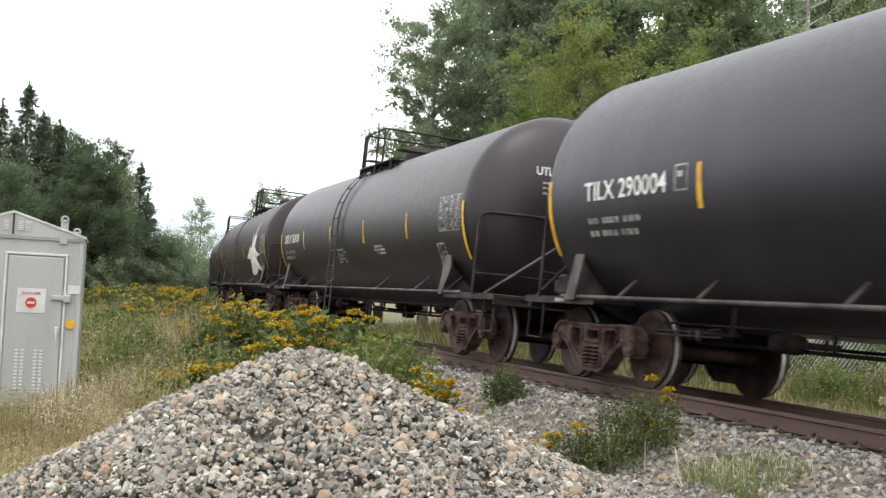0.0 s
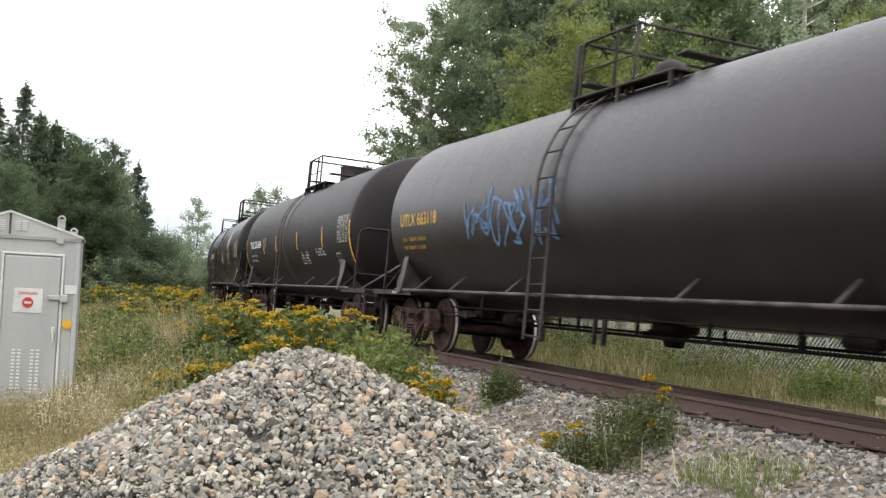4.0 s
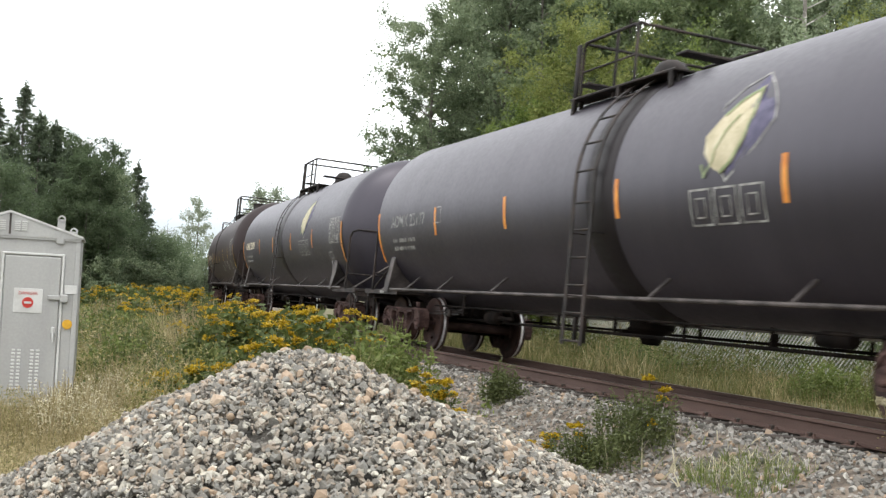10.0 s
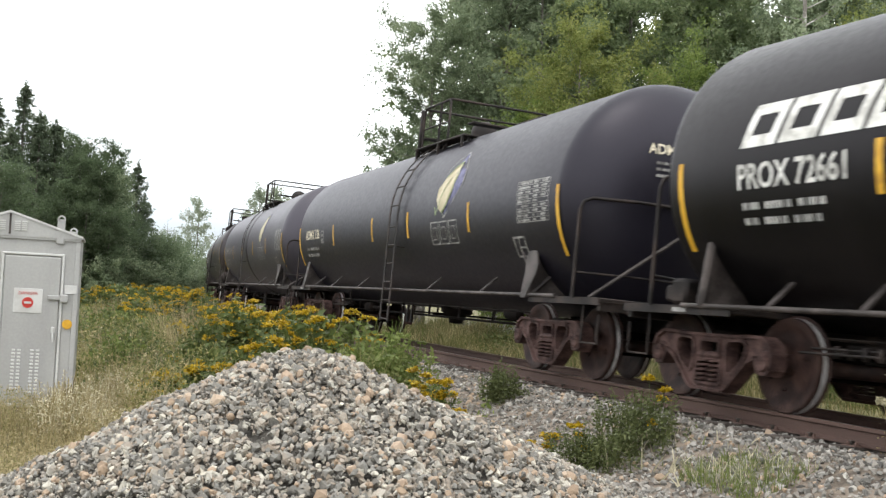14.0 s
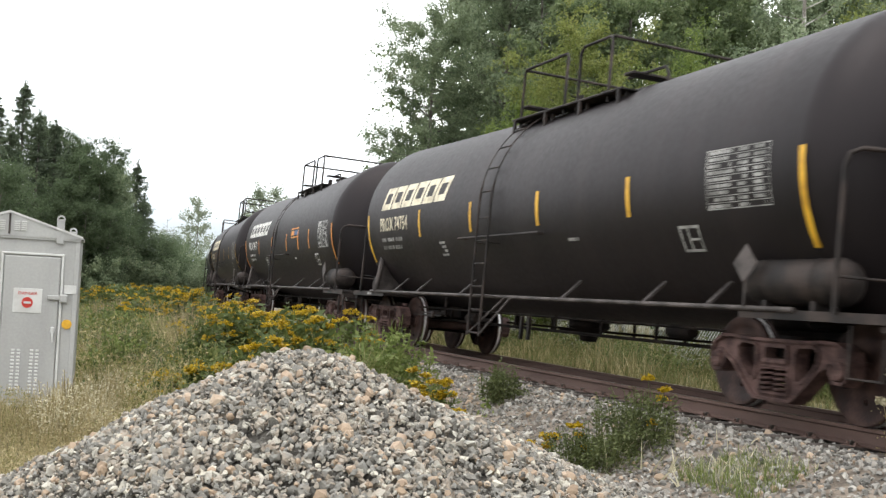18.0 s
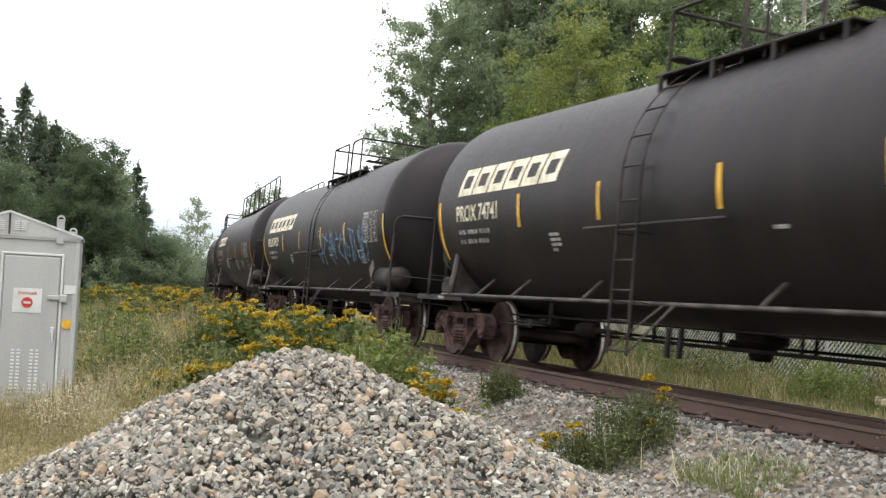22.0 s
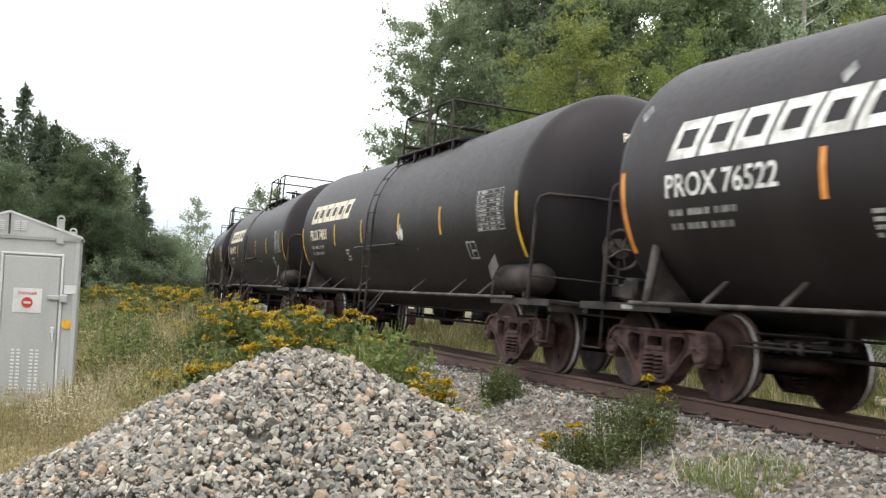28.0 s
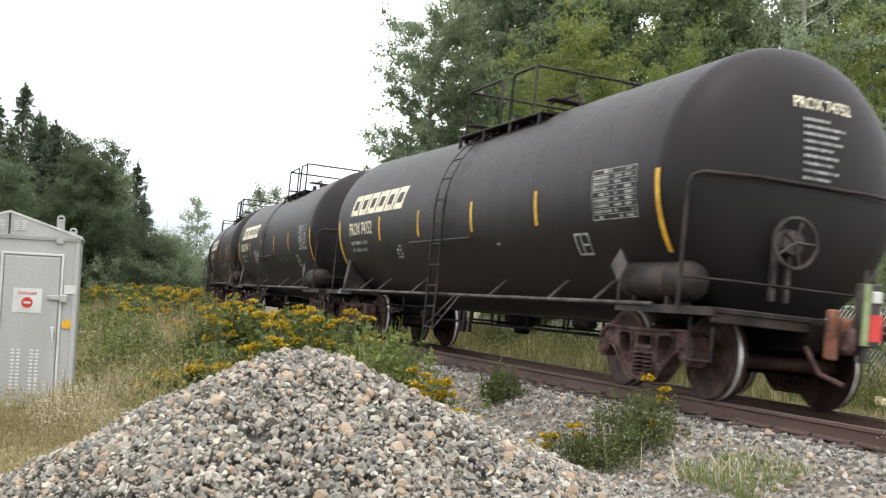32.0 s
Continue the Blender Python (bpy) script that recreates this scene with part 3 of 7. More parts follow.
thing("ballast", scatter_stones("ballast", bp[~tan], sz[~tan], CRUSHED, M["stone_bed"], rng), "loose grey crushed stone beside the rail", "ballast", kind="stuff")
thing("ballast_pebbles", scatter_stones("ballast_pebbles", bp[tan], sz[tan], ROUND, M["stone_tan"], rng), "scattered tan pebbles among grey ballast", "pebbles", kind="stuff")


# ---- plants ----
def blades(n, rng, root, height, width, lean, bend=0.35, segs=2):
    """Curved tapering blades; root (n, 3), height (n,). Gives verts and quads."""
    a = rng.random(n) * 2 * math.pi
    d = np.stack([np.cos(a), np.sin(a), np.zeros(n)], -1)
    w = np.stack([-np.sin(a), np.cos(a), np.zeros(n)], -1)
    turn = rng.random(n) * math.pi
    w = w * np.cos(turn)[:, None] + d * np.sin(turn)[:, None]
    ln = lean * rng.random(n)
    vs, rows = [], segs + 1
    for i in range(rows):
        t = i / segs
        p = root + np.stack([np.zeros(n), np.zeros(n), height * t * (1 - 0.15 * t * ln)], -1) + d * (height * (ln * t + bend * ln * t * t))[:, None]
        half = width * (1 - 0.85 * t) / 2
        vs += [p - w * np.reshape(half, (-1, 1)), p + w * np.reshape(half, (-1, 1))]
    v = np.stack(vs, 1).reshape(-1, 3)
    b = (np.arange(n) * 2 * rows)[:, None]
    f = np.concatenate([b + np.array([[2 * i, 2 * i + 1, 2 * i + 3, 2 * i + 2]]) for i in range(segs)], 0)
    return v, f


def leaf_quads(centres, size, rng, up=0.3, narrow=0.55):
    """Leaf-shaped diamonds with a fold, turned at random."""
    n = len(centres)
    a = rng.normal(size=(n, 3))
    a[:, 2] = a[:, 2] * 0.6 - 0.1
    a /= np.linalg.norm(a, axis=1)[:, None]
    b = rng.normal(size=(n, 3)) + np.array([0, 0, up])
    b = np.cross(a, b)
    b /= np.linalg.norm(b, axis=1)[:, None]
    s = np.reshape(size, (-1, 1)) if np.ndim(size) else size
    v = np.stack([centres - a * s * 0.5, centres + b * s * narrow * 0.5, centres + a * s * 0.5, centres - b * s * narrow * 0.5], 1).reshape(-1, 3)
    f = np.arange(4 * n).reshape(n, 4)
    return v, f


def leaf_tris(centres, size, rng, up=0.3, narrow=0.6, along=None, spray=0.5):
    """Single three-cornered leaves for crowns seen from afar; along gives the way of their twig."""
    n = len(centres)
    a = rng.normal(size=(n, 3))
    if along is not None:
        a = a * spray + along
    a /= np.linalg.norm(a, axis=1)[:, None]
    b = np.cross(a, rng.normal(size=(n, 3)) + np.array([0, 0, up]))
    b /= np.linalg.norm(b, axis=1)[:, None]
    s = np.reshape(size, (-1, 1))
    v = np.stack([centres - a * s * 0.4 - b * s * narrow * 0.5, centres - a * s * 0.4 + b * s * narrow * 0.5, centres + a * s * 0.6], 1).reshape(-1, 3)
    return v, np.arange(3 * n).reshape(n, 3)


def gather(groups):
    """Join (verts, quads, slot) groups."""
    vs, fs, ss, k = [], [], [], 0
    for v, f, slot in groups:
        vs.append(v)
        fs.append(f + k)
        ss.append(np.full(len(f), slot))
        k += len(v)
    return np.concatenate(vs), np.concatenate(fs), np.concatenate(ss)


def grass_field(name, label, n, area, height, mats, share, rng, width=0.012, lean=0.5, where=None, category="grass"):
    x0, x1, y0, y1 = area
    x, y = x0 + (x1 - x0) * rng.random(n), y0 + (y1 - y0) * rng.random(n)
    ok = np.ones(n, bool) if where is None else where(x, y)
    x, y = x[ok], y[ok]
    root = np.stack([x, y, ground_height(x, y) - 0.02], -1)
    patch = 0.65 + 0.5 * np.sin(x * 0.8 + 2) * np.sin(y * 0.55) + 0.25 * np.sin(x * 2.1 - y * 1.3)
    h = height * (0.45 + 0.75 * rng.random(len(x))) * np.clip(patch, 0.35, 1.3)
    mosaic = 0.5 * np.sin(1.9 * x + 0.7) * np.sin(1.1 * y + 0.4 * x) + 0.3 * np.sin(4.3 * x - 1.0) * np.sin(2.9 * y + 1.0)
    h = np.where((x < -6.7) & (y < 12.6), np.minimum(h, 0.44), h)
    pick = rng.random(len(x)) < share + 0.6 * mosaic
    groups = []
    for slot, sel in ((0, pick), (1, ~pick)):
        if sel.any():
            dist = np.clip(np.hypot(x[sel] - EYE.x, y[sel]) / 14, 0.7, 4)
            v, f = blades(int(sel.sum()), rng, root[sel], h[sel], width * dist, lean)
            groups.append((v, f, slot))
    v, f, s = gather(groups)
    return thing(name, quick_mesh(name, v, f, mats, s), label, category, kind="stuff")


def outside_track(lo, hi):
    def test(x, y):
        lat = lateral(x, y)[0]
        ok = (lat > lo) & (lat < hi)
        return ok & (np.hypot(x - PILE.x, y - PILE.y) > 2.9) & ~((np.abs(x + 7.75) < 0.8) & (np.abs(y - 12.8) < 0.9))
    return test


rng = np.random.default_rng(11)
grass_field("meadow_grass", "tall mixed green and straw-coloured grass", 80000, (-13, 1, 7, 34), 0.85, [M["grass"], M["straw"]], 0.45, rng, 0.008, 0.55, lambda x, y: outside_track(-14, -3.4)(x, y) & ((x > -6.7) | (y > 12.6)) & ~((x > -4.4) & (y < 11)))
grass_field("far_meadow_grass", "distant rough grass of the railway land", 26000, (-25, 12, 34, 95), 0.8, [M["grass"], M["straw"]], 0.75, rng, 0.014, 0.5, outside_track(-40, -4.0))
grass_field("dry_grass", "dry straw grass tufts around the cabinet", 20000, (-11, -5.2, 8.2, 12.4), 0.50, [M["straw"], M["grass"]], 0.98, rng, 0.009, 0.6, outside_track(-14, -3.6))
grass_field("trackside_grass", "rough green grass beyond the rails", 70000, (1.5, 14, 4, 45), 0.66, [M["verge"], M["straw"]], 0.74, rng, 0.010, 0.6, outside_track(3.2, 8.1))
grass_field("verge_dry_grass", "low brown dry grass on the far ballast edge", 9000, (1.5, 12, 5, 34), 0.26, [M["dead_grass"], M["verge"]], 0.75, rng, 0.009, 0.9, outside_track(2.2, 3.4))


grass_field("fenceside_grass", "tall rough grass along the foot of the fence", 34000, (5, 14, 4, 45), 1.0, [M["verge"], M["straw"]], 0.7, rng, 0.012, 0.5, outside_track(7.0, 8.05))


grass_field("seeding_grass", "tall pinkish-tan seeding grass in the meadow", 16000, (-6.6, -3.6, 13.5, 30), 0.95, [M["tan_grass"], M["straw"]], 0.8, rng, 0.007, 0.5, lambda x, y: outside_track(-14, -3.8)(x, y) & (np.sin(1.5 * x + 0.35 * y) > -0.2))


def forbs(name, label, n, area, low, high, size, mats, shares, rng, where=None):
    """Small leaves and seed heads that fill the height of the grass."""
    x0, x1, y0, y1 = area
    x, y = x0 + (x1 - x0) * rng.random(n), y0 + (y1 - y0) * rng.random(n) ** 1.3
    ok = np.ones(n, bool) if where is None else where(x, y)
    x, y = x[ok], y[ok]
    clump = np.sin(2.3 * x + 0.6 * y) * np.sin(1.3 * y - 0.5 * x + 1.0) + 0.5 * np.sin(5.1 * x) * np.sin(3.7 * y)
    z = ground_height(x, y) + low + (high - low) * rng.random(len(x)) * np.clip(0.75 + 0.35 * clump, 0.3, 1.2)
    slot = np.searchsorted(np.cumsum(shares), np.clip(rng.random(len(x)) * 0.8 + 0.1 + 0.18 * clump, 0, 0.999))
    v, f = leaf_tris(np.stack([x, y, z], -1), size * (0.5 + rng.random(len(x))) * np.clip(y / 12, 0.8, 2.5), rng, 0.8, 0.45)
    return thing(name, quick_mesh(name, v, f, mats, slot), label, "wild plant", kind="stuff")


forbs("meadow_forb_growth", "mixed green forbs and seed heads in the meadow", 90000, (-11, -2.8, 9, 36), 0.15, 0.85, 0.040, [M["straw"], M["grass"], M["weed"]], [0.28, 0.45, 0.27], rng, lambda x, y: outside_track(-14, -3.4)(x, y) & ((x > -6.7) | (y > 12.6)) & ~((x > -4.4) & (y < 11)))
forbs("trackside_forb_growth", "green weeds and forbs beyond the rails", 26000, (1.5, 12, 5, 34), 0.05, 0.62, 0.040, [M["weed"], M["verge"], M["weed_dark"]], [0.35, 0.40, 0.25], rng, lambda x, y: outside_track(3.5, 8.0)(x, y) & (np.sin(1.7 * x + 0.9 * y) * np.sin(1.1 * y) > -0.15))
forbs("fenceside_forb_growth", "tall green weeds along the foot of the fence", 60000, (3.5, 12, 5, 34), 0.25, 0.92, 0.046, [M["weed"], M["verge"], M["weed_dark"]], [0.35, 0.40, 0.25], rng, outside_track(6.3, 8.05))
forbs("seed_head_growth", "pale fluffy grass seed heads beside the cabinet", 30000, (-9.5, -6.0, 8.0, 12.0), 0.05, 0.34, 0.028, [M["straw"], M["grass"]], [0.75, 0.25], rng, outside_track(-14, -3.6))


def flower_clump(name, label, place, width, height, stems, seed, leaf=0.10, flowers=1.0, mats=None, depth=None):
    """A stand of leafy stems with flat-topped flower heads: stems, leaves and flower heads are parts."""
    rng = np.random.default_rng(seed)
    depth = depth or width
    x, y = rng.normal(0, width / 3.2, stems), rng.normal(0, depth / 3.2, stems)
    h = height * (0.52 + 0.48 * rng.random(stems) ** 0.8) * np.clip(1.08 - (x / width) ** 2 - (y / depth) ** 2, 0.45, 1)
    root = np.stack([x, y, np.zeros(stems)], -1)
    lean = rng.normal(0, 0.12, (stems, 2)) + np.stack([x / width, y / depth], -1) * 0.22
    top = root + np.concatenate([lean * h[:, None], h[:, None]], 1)
    sv = np.stack([root + [[-0.006, 0, 0]], root + [[0.006, 0, 0]], top + [[0.003, 0, 0]], top - [[0.003, 0, 0]]], 1).reshape(-1, 3)
    sv2 = np.stack([root + [[0, -0.006, 0]], root + [[0, 0.006, 0]], top + [[0, 0.003, 0]], top - [[0, 0.003, 0]]], 1).reshape(-1, 3)
    q = np.arange(4 * stems).reshape(-1, 4)
    mats = mats or (M["weed"], M["weed"], M["flower"])
    v, f, _ = gather([(sv, q, 0), (sv2, q, 0)])
    lat_z = float(ground_height(place[0], place[1]))
    ob = thing(name, None, label, "wild plant", Matrix.Translation((place[0], place[1], lat_z - 0.02)), "wild plants beside the track")
    tagged(part("stem_mass", quick_mesh("stem_mass", v, f, mats[0]), ob), kind="stuff")
    per = 46
    t = 0.08 + 0.86 * rng.random((stems, per))
    c = root[:, None] + (top - root)[:, None] * t[..., None] + rng.normal(0, 0.055, (stems, per, 3)) * (1.15 - 0.6 * t[..., None])
    v, f = leaf_quads(c.reshape(-1, 3), leaf * (0.6 + 0.7 * rng.random(stems * per)), rng, 0.8, 0.42)
    tagged(part("foliage", quick_mesh("foliage", v, f, mats[1]), ob), kind="stuff")
    if flowers > 0:
        blot = np.sin(x * 5.2 / max(width, 0.6) + seed) * np.sin(y * 4.1 / max(depth, 0.6) + 2.0 * seed)
        sel = rng.random(stems) < np.clip(flowers * (1.0 + 1.1 * blot), 0.03, 1)
        tops = top[sel]
        heads, florets = 12, 10
        wide = (0.055 + 0.075 * rng.random((len(tops), 1))) * min(1.5, max(0.4, (width / 0.95) ** 1.3))
        a = rng.random((len(tops), heads)) * 2 * math.pi
        r = wide * np.sqrt(rng.random((len(tops), heads)))
        hub = tops[:, None] + np.stack([np.cos(a) * r, np.sin(a) * r, rng.normal(0.0, 0.010, a.shape) - 0.35 * r * r / 0.12], -1)
        c = hub[:, :, None] + rng.normal(0, 1, (len(tops), heads, florets, 3)) * np.array([0.017, 0.017, 0.008])
        v, f = leaf_quads(c.reshape(-1, 3), 0.024 + 0.016 * rng.random(len(tops) * heads * florets), rng, 2.0, 0.95)
        tagged(part("flower_head_mass", quick_mesh("flower_head_mass", v, f, mats[2]), ob, "flat clusters of golden yellow flowers"), kind="stuff")
    return ob


GOLD = "leafy green weed with flat golden yellow flower clusters"
CLUMPS = [(-5.72, 11.2, 0.6, 0.72), (-5.38, 11.7, 0.7, 0.95), (-5.05, 12.95, 0.85, 1.00), (-4.72, 12.8, 0.9, 1.18), (-4.38, 12.75, 0.9, 1.28), (-4.05, 13.2, 0.9, 1.36), (-4.14, 14.7, 1.2, 1.38), (-4.6, 15.4, 1.2, 1.30), (-5.45, 13.3, 0.55, 0.70), (-5.95, 13.9, 0.5, 0.55),
          (-3.75, 18.8, 1.5, 1.35), (-3.9, 20.2, 1.5, 1.30), (-3.4, 25.2, 1.7, 1.40), (-4.2, 25.4, 1.5, 1.35), (-5.2, 25.0, 1.0, 1.15), (-4.7, 33.2, 1.6, 1.4), (-3.7, 34.0, 1.8, 1.45),
          (-2.75, 34.6, 1.8, 1.45), (-2.2, 37.5, 2.0, 1.45), (-4.3, 41.7, 1.8, 1.4), (-2.7, 45.4, 2.2, 1.45), (-1.4, 47.0, 2.2, 1.45), (-7.4, 31.0, 1.4, 1.2)]
for i, (x, y, w, h) in enumerate(CLUMPS):
    flower_clump("flowering_weed", GOLD, (x, y), w, h, int(40 + 34 * min(w, 2.0)), 100 + i, 0.10 + 0.002 * y, 0.38 if i < 10 else 0.36)
for i, (x, y, w, h) in enumerate([(-5.9, 24.0, 1.1, 1.10), (-5.9, 17.8, 0.8, 1.00), (-5.2, 21.5, 1.0, 1.10), (-6.5, 20.0, 0.9, 0.95), (-4.7, 29.0, 1.3, 1.2), (-5.0, 15.6, 0.8, 1.05), (-6.3, 16.2, 0.6, 0.90)]):
    flower_clump("low_weed", "low green weed growing in the meadow grass", (x, y), w, h, 60, 230 + i, 0.075, 0, (M["weed"], M["weed"] if i % 2 else M["weed_bright"], M["flower"]))
for i, (x, y, w, h) in enumerate([(-5.6, 24.4, 1.0, 1.05), (-5.9, 17.2, 0.8, 0.80), (-5.6, 20.2, 0.9, 0.90), (-5.45, 16.2, 0.6, 0.72)]):
    flower_clump("dark_weed", "dark green bushy weed standing in the meadow", (x, y), w, h, 70, 260 + i, 0.07, 0, (M["weed_dark"], M["weed_dark"], M["flower"]))
for i, (x, y, w, h) in enumerate([(-7.12, 11.4, 0.45, 0.62), (-7.25, 10.9, 0.4, 0.55), (-6.95, 11.9, 0.4, 0.62), (-6.72, 12.1, 0.4, 0.55), (-6.95, 10.9, 0.45, 0.42), (-6.55, 12.7, 0.4, 0.60), (-7.3, 10.7, 0.4, 0.36)]):
    flower_clump("seed_weed", "pale weed with fluffy cream seed heads", (x, y), w, h, 40, 280 + i, 0.026, 0, (M["straw"], M["seed_cream"], M["seed_cream"]))
flower_clump("flowering_weed", GOLD, (-5.95, 13.3), 0.7, 0.46, 44, 270, 0.07, 0.9)
flower_clump("bright_weed", "bright green weed growing in the trackside grass", (5.9, 16.0), 1.1, 0.85, 90, 290, 0.07, 0, (M["weed_bright"], M["weed_bright"], M["flower"]))
flower_clump("bright_weed", "bright green weed growing in the trackside grass", (5.3, 21.5), 1.3, 0.95, 90, 291, 0.07, 0, (M["weed_bright"], M["weed"], M["flower"]))
flower_clump("leafy_weed", "pale green broad-leaved weed beside the gravel", (-4.1, 11.45), 0.80, 1.42, 86, 201, 0.085, 0, (M["weed_bright"], M["weed_bright"], M["flower"]))
flower_clump("leafy_weed", "pale green broad-leaved weed beside the gravel", (-3.72, 11.7), 0.75, 1.28, 74, 202, 0.085, 0, (M["weed_bright"], M["weed_bright"], M["flower"]))
flower_clump("flowering_weed", GOLD, (-3.9, 10.45), 0.5, 0.84, 30, 203, 0.07, 2.0)
flower_clump("low_weed", "small dark green weed growing in the ballast", (-2.05, 12.5), 0.34, 0.52, 44, 204, 0.05, 0, (M["weed_dark"], M["weed_dark"], M["flower"]))
flower_clump("bushy_weed", "bushy dark green weed growing in the ballast", (-2.80, 8.85), 0.62, 0.46, 56, 205, 0.045, 0, (M["weed_dark"], M["weed_dark"], M["flower"]))
flower_clump("bushy_weed", "bushy dark green weed growing in the ballast", (-2.28, 9.00), 0.60, 0.60, 64, 206, 0.045, 0, (M["weed_dark"], M["weed_dark"], M["flower"]))
flower_clump("flowering_weed", "thin weed with dull orange-yellow flower tops", (-2.84, 9.10), 0.16, 0.50, 4, 209, 0.03, 0.7, (M["weed_dark"], M["weed_dark"], M["flower"]))
flower_clump("flowering_weed", "thin weed with a few yellow flower tops", (-2.10, 9.05), 0.24, 0.62, 5, 208, 0.03, 0.8, (M["weed"], M["weed"], M["flower"]))
flower_clump("flowering_weed", "small weed with a few golden yellow flowers", (-3.02, 9.40), 0.22, 0.34, 6, 207, 0.03, 0.9, (M["weed"], M["weed"], M["flower"]))
grass_field("ballast_grass", "pale green grass tufts growing through the gravel", 900, (-2.60, -1.95, 6.9, 7.9), 0.40, [M["weed_bright"], M["seed_cream"]], 0.80, rng, 0.013, 0.75)
flower_clump("seed_weed", "pale grass with cream seed heads by the rail", (-0.95, 7.1), 0.25, 0.95, 9, 295, 0.03, 0.8, (M["straw"], M["straw"], M["seed_cream"]))
grass_field("pale_grass", "pale dry broad grass blades in the ballast", 70, (-2.75, -1.75, 7.6, 9.2), 0.34, [M["seed_cream"], M["weed_bright"]], 0.7, rng, 0.036, 0.9)


# ---- trees ----
def limbs(rng, height, spread, count, trunk_r, start, subs, low):
    """Trunk, limbs and twigs; gives the mesh and the twigs as (from, to) pairs."""
    b = Build()
    sway = rng.normal(0, 0.02 * height, 2)
    trunk = [(sway[0] * t * t, sway[1] * t * t, height * t * 0.95) for t in np.linspace(0, 1, 7)]
    b.tube([(p[0], p[1], p[2] - 0.3 if i == 0 else p[2]) for i, p in enumerate(trunk)], [trunk_r * (1 - 0.9 * t) for t in np.linspace(0, 1, 7)], 7)
    twigs = []
    for i in range(count):
        t = start + (0.98 - start) * (i + rng.random()) / count
        k = t * 6
        j = min(int(k), 5)
        p = Vector(trunk[j]).lerp(Vector(trunk[j + 1]), k - j)
        a = i * 2.4 + rng.random()
        u = (t - start) / (1 - start)
        shape = low + (1 - low) * math.sin(math.pi * min(1.0, 0.18 + 0.82 * u)) ** 0.7
        out = spread * (0.5 + 0.65 * rng.random()) * max(0.16, shape)
        rise = out * (0.15 + 0.65 * rng.random())
        e = p + Vector((math.cos(a) * out, math.sin(a) * out, rise))
        m = p.lerp(e, 0.5) + Vector((0, 0, -0.08 * out))
        r = max(0.012, trunk_r * (1 - 0.9 * t) * 0.45)
        b.tube([p, m, e], [r, r * 0.6, r * 0.2], 4, closed_ends=False)
        for q in range(subs):
            f = 0.18 + 0.84 * (q + rng.random()) / subs
            c = p.lerp(m, f * 2) if f < 0.5 else m.lerp(e, f * 2 - 1)
            d = Vector((math.cos(a) + rng.normal(0, 0.75), math.sin(a) + rng.normal(0, 0.75), 0.22 + rng.normal(0, 0.5))).normalized()
            twigs.append((c, c + d * out * (0.12 + 0.34 * rng.random() ** 1.5) + d * 0.12))
    top = Vector(trunk[-1])
    for _ in range(subs):
        twigs.append((top - Vector((0, 0, 1.1 * rng.random())), top + Vector((rng.normal(0, 0.3), rng.normal(0, 0.3), 0.1 + 0.6 * rng.random()))))
    return b, twigs


def broadleaf(name, label, place, height, spread, seed, leaf_mat, leaf=0.15, leaves=24000, bark=None, start=0.2, count=30, subs=14, low=0.35, loose=0.06, droop=0.0):
    """A tree whose leaves sit along side shoots of its twigs; droop lets the shoots hang."""
    rng = np.random.default_rng(seed)
    ob = thing(name, None, label, "tree", Matrix.Translation((place[0], place[1], float(ground_height(place[0], place[1])) - 0.05)), "trees along the railway")
    b, twigs = limbs(rng, height, spread, count, 0.013 * height, start, subs, low)
    part("trunk", b.mesh("trunk", bark or M["bark"], 50), ob)
    a, e = np.array([p[0][:] for p in twigs]), np.array([p[1][:] for p in twigs])
    n, shoots = len(a), 10
    d = e - a
    long = np.linalg.norm(d, axis=1)[:, None, None]
    root = a[:, None] + d[:, None] * (0.15 + 0.85 * rng.random((n, shoots, 1)))
    way = d[:, None] / long * 0.7 + rng.normal(0, 0.6, (n, shoots, 3))
    way[..., 2] -= droop
    way *= (0.15 + 0.50 * rng.random((n, shoots, 1))) * np.clip(long, 0.3, 1.0)
    per = max(2, int(leaves / (n * shoots)))
    t = rng.random((n, shoots, per, 1)) * 1.05
    c = root[:, :, None] + way[:, :, None] * t + rng.normal(0, loose, (n, shoots, per, 3))
    full = np.repeat(rng.random((n, shoots, 1)) < 0.88, per, 2).reshape(-1)
    c = c.reshape(-1, 3)[full]
    v, f = leaf_tris(c, leaf * (0.55 + 0.8 * rng.random(len(c))), rng, 0.5, 0.8)
    part("crown", quick_mesh("crown", v, f, leaf_mat), ob)
    return ob


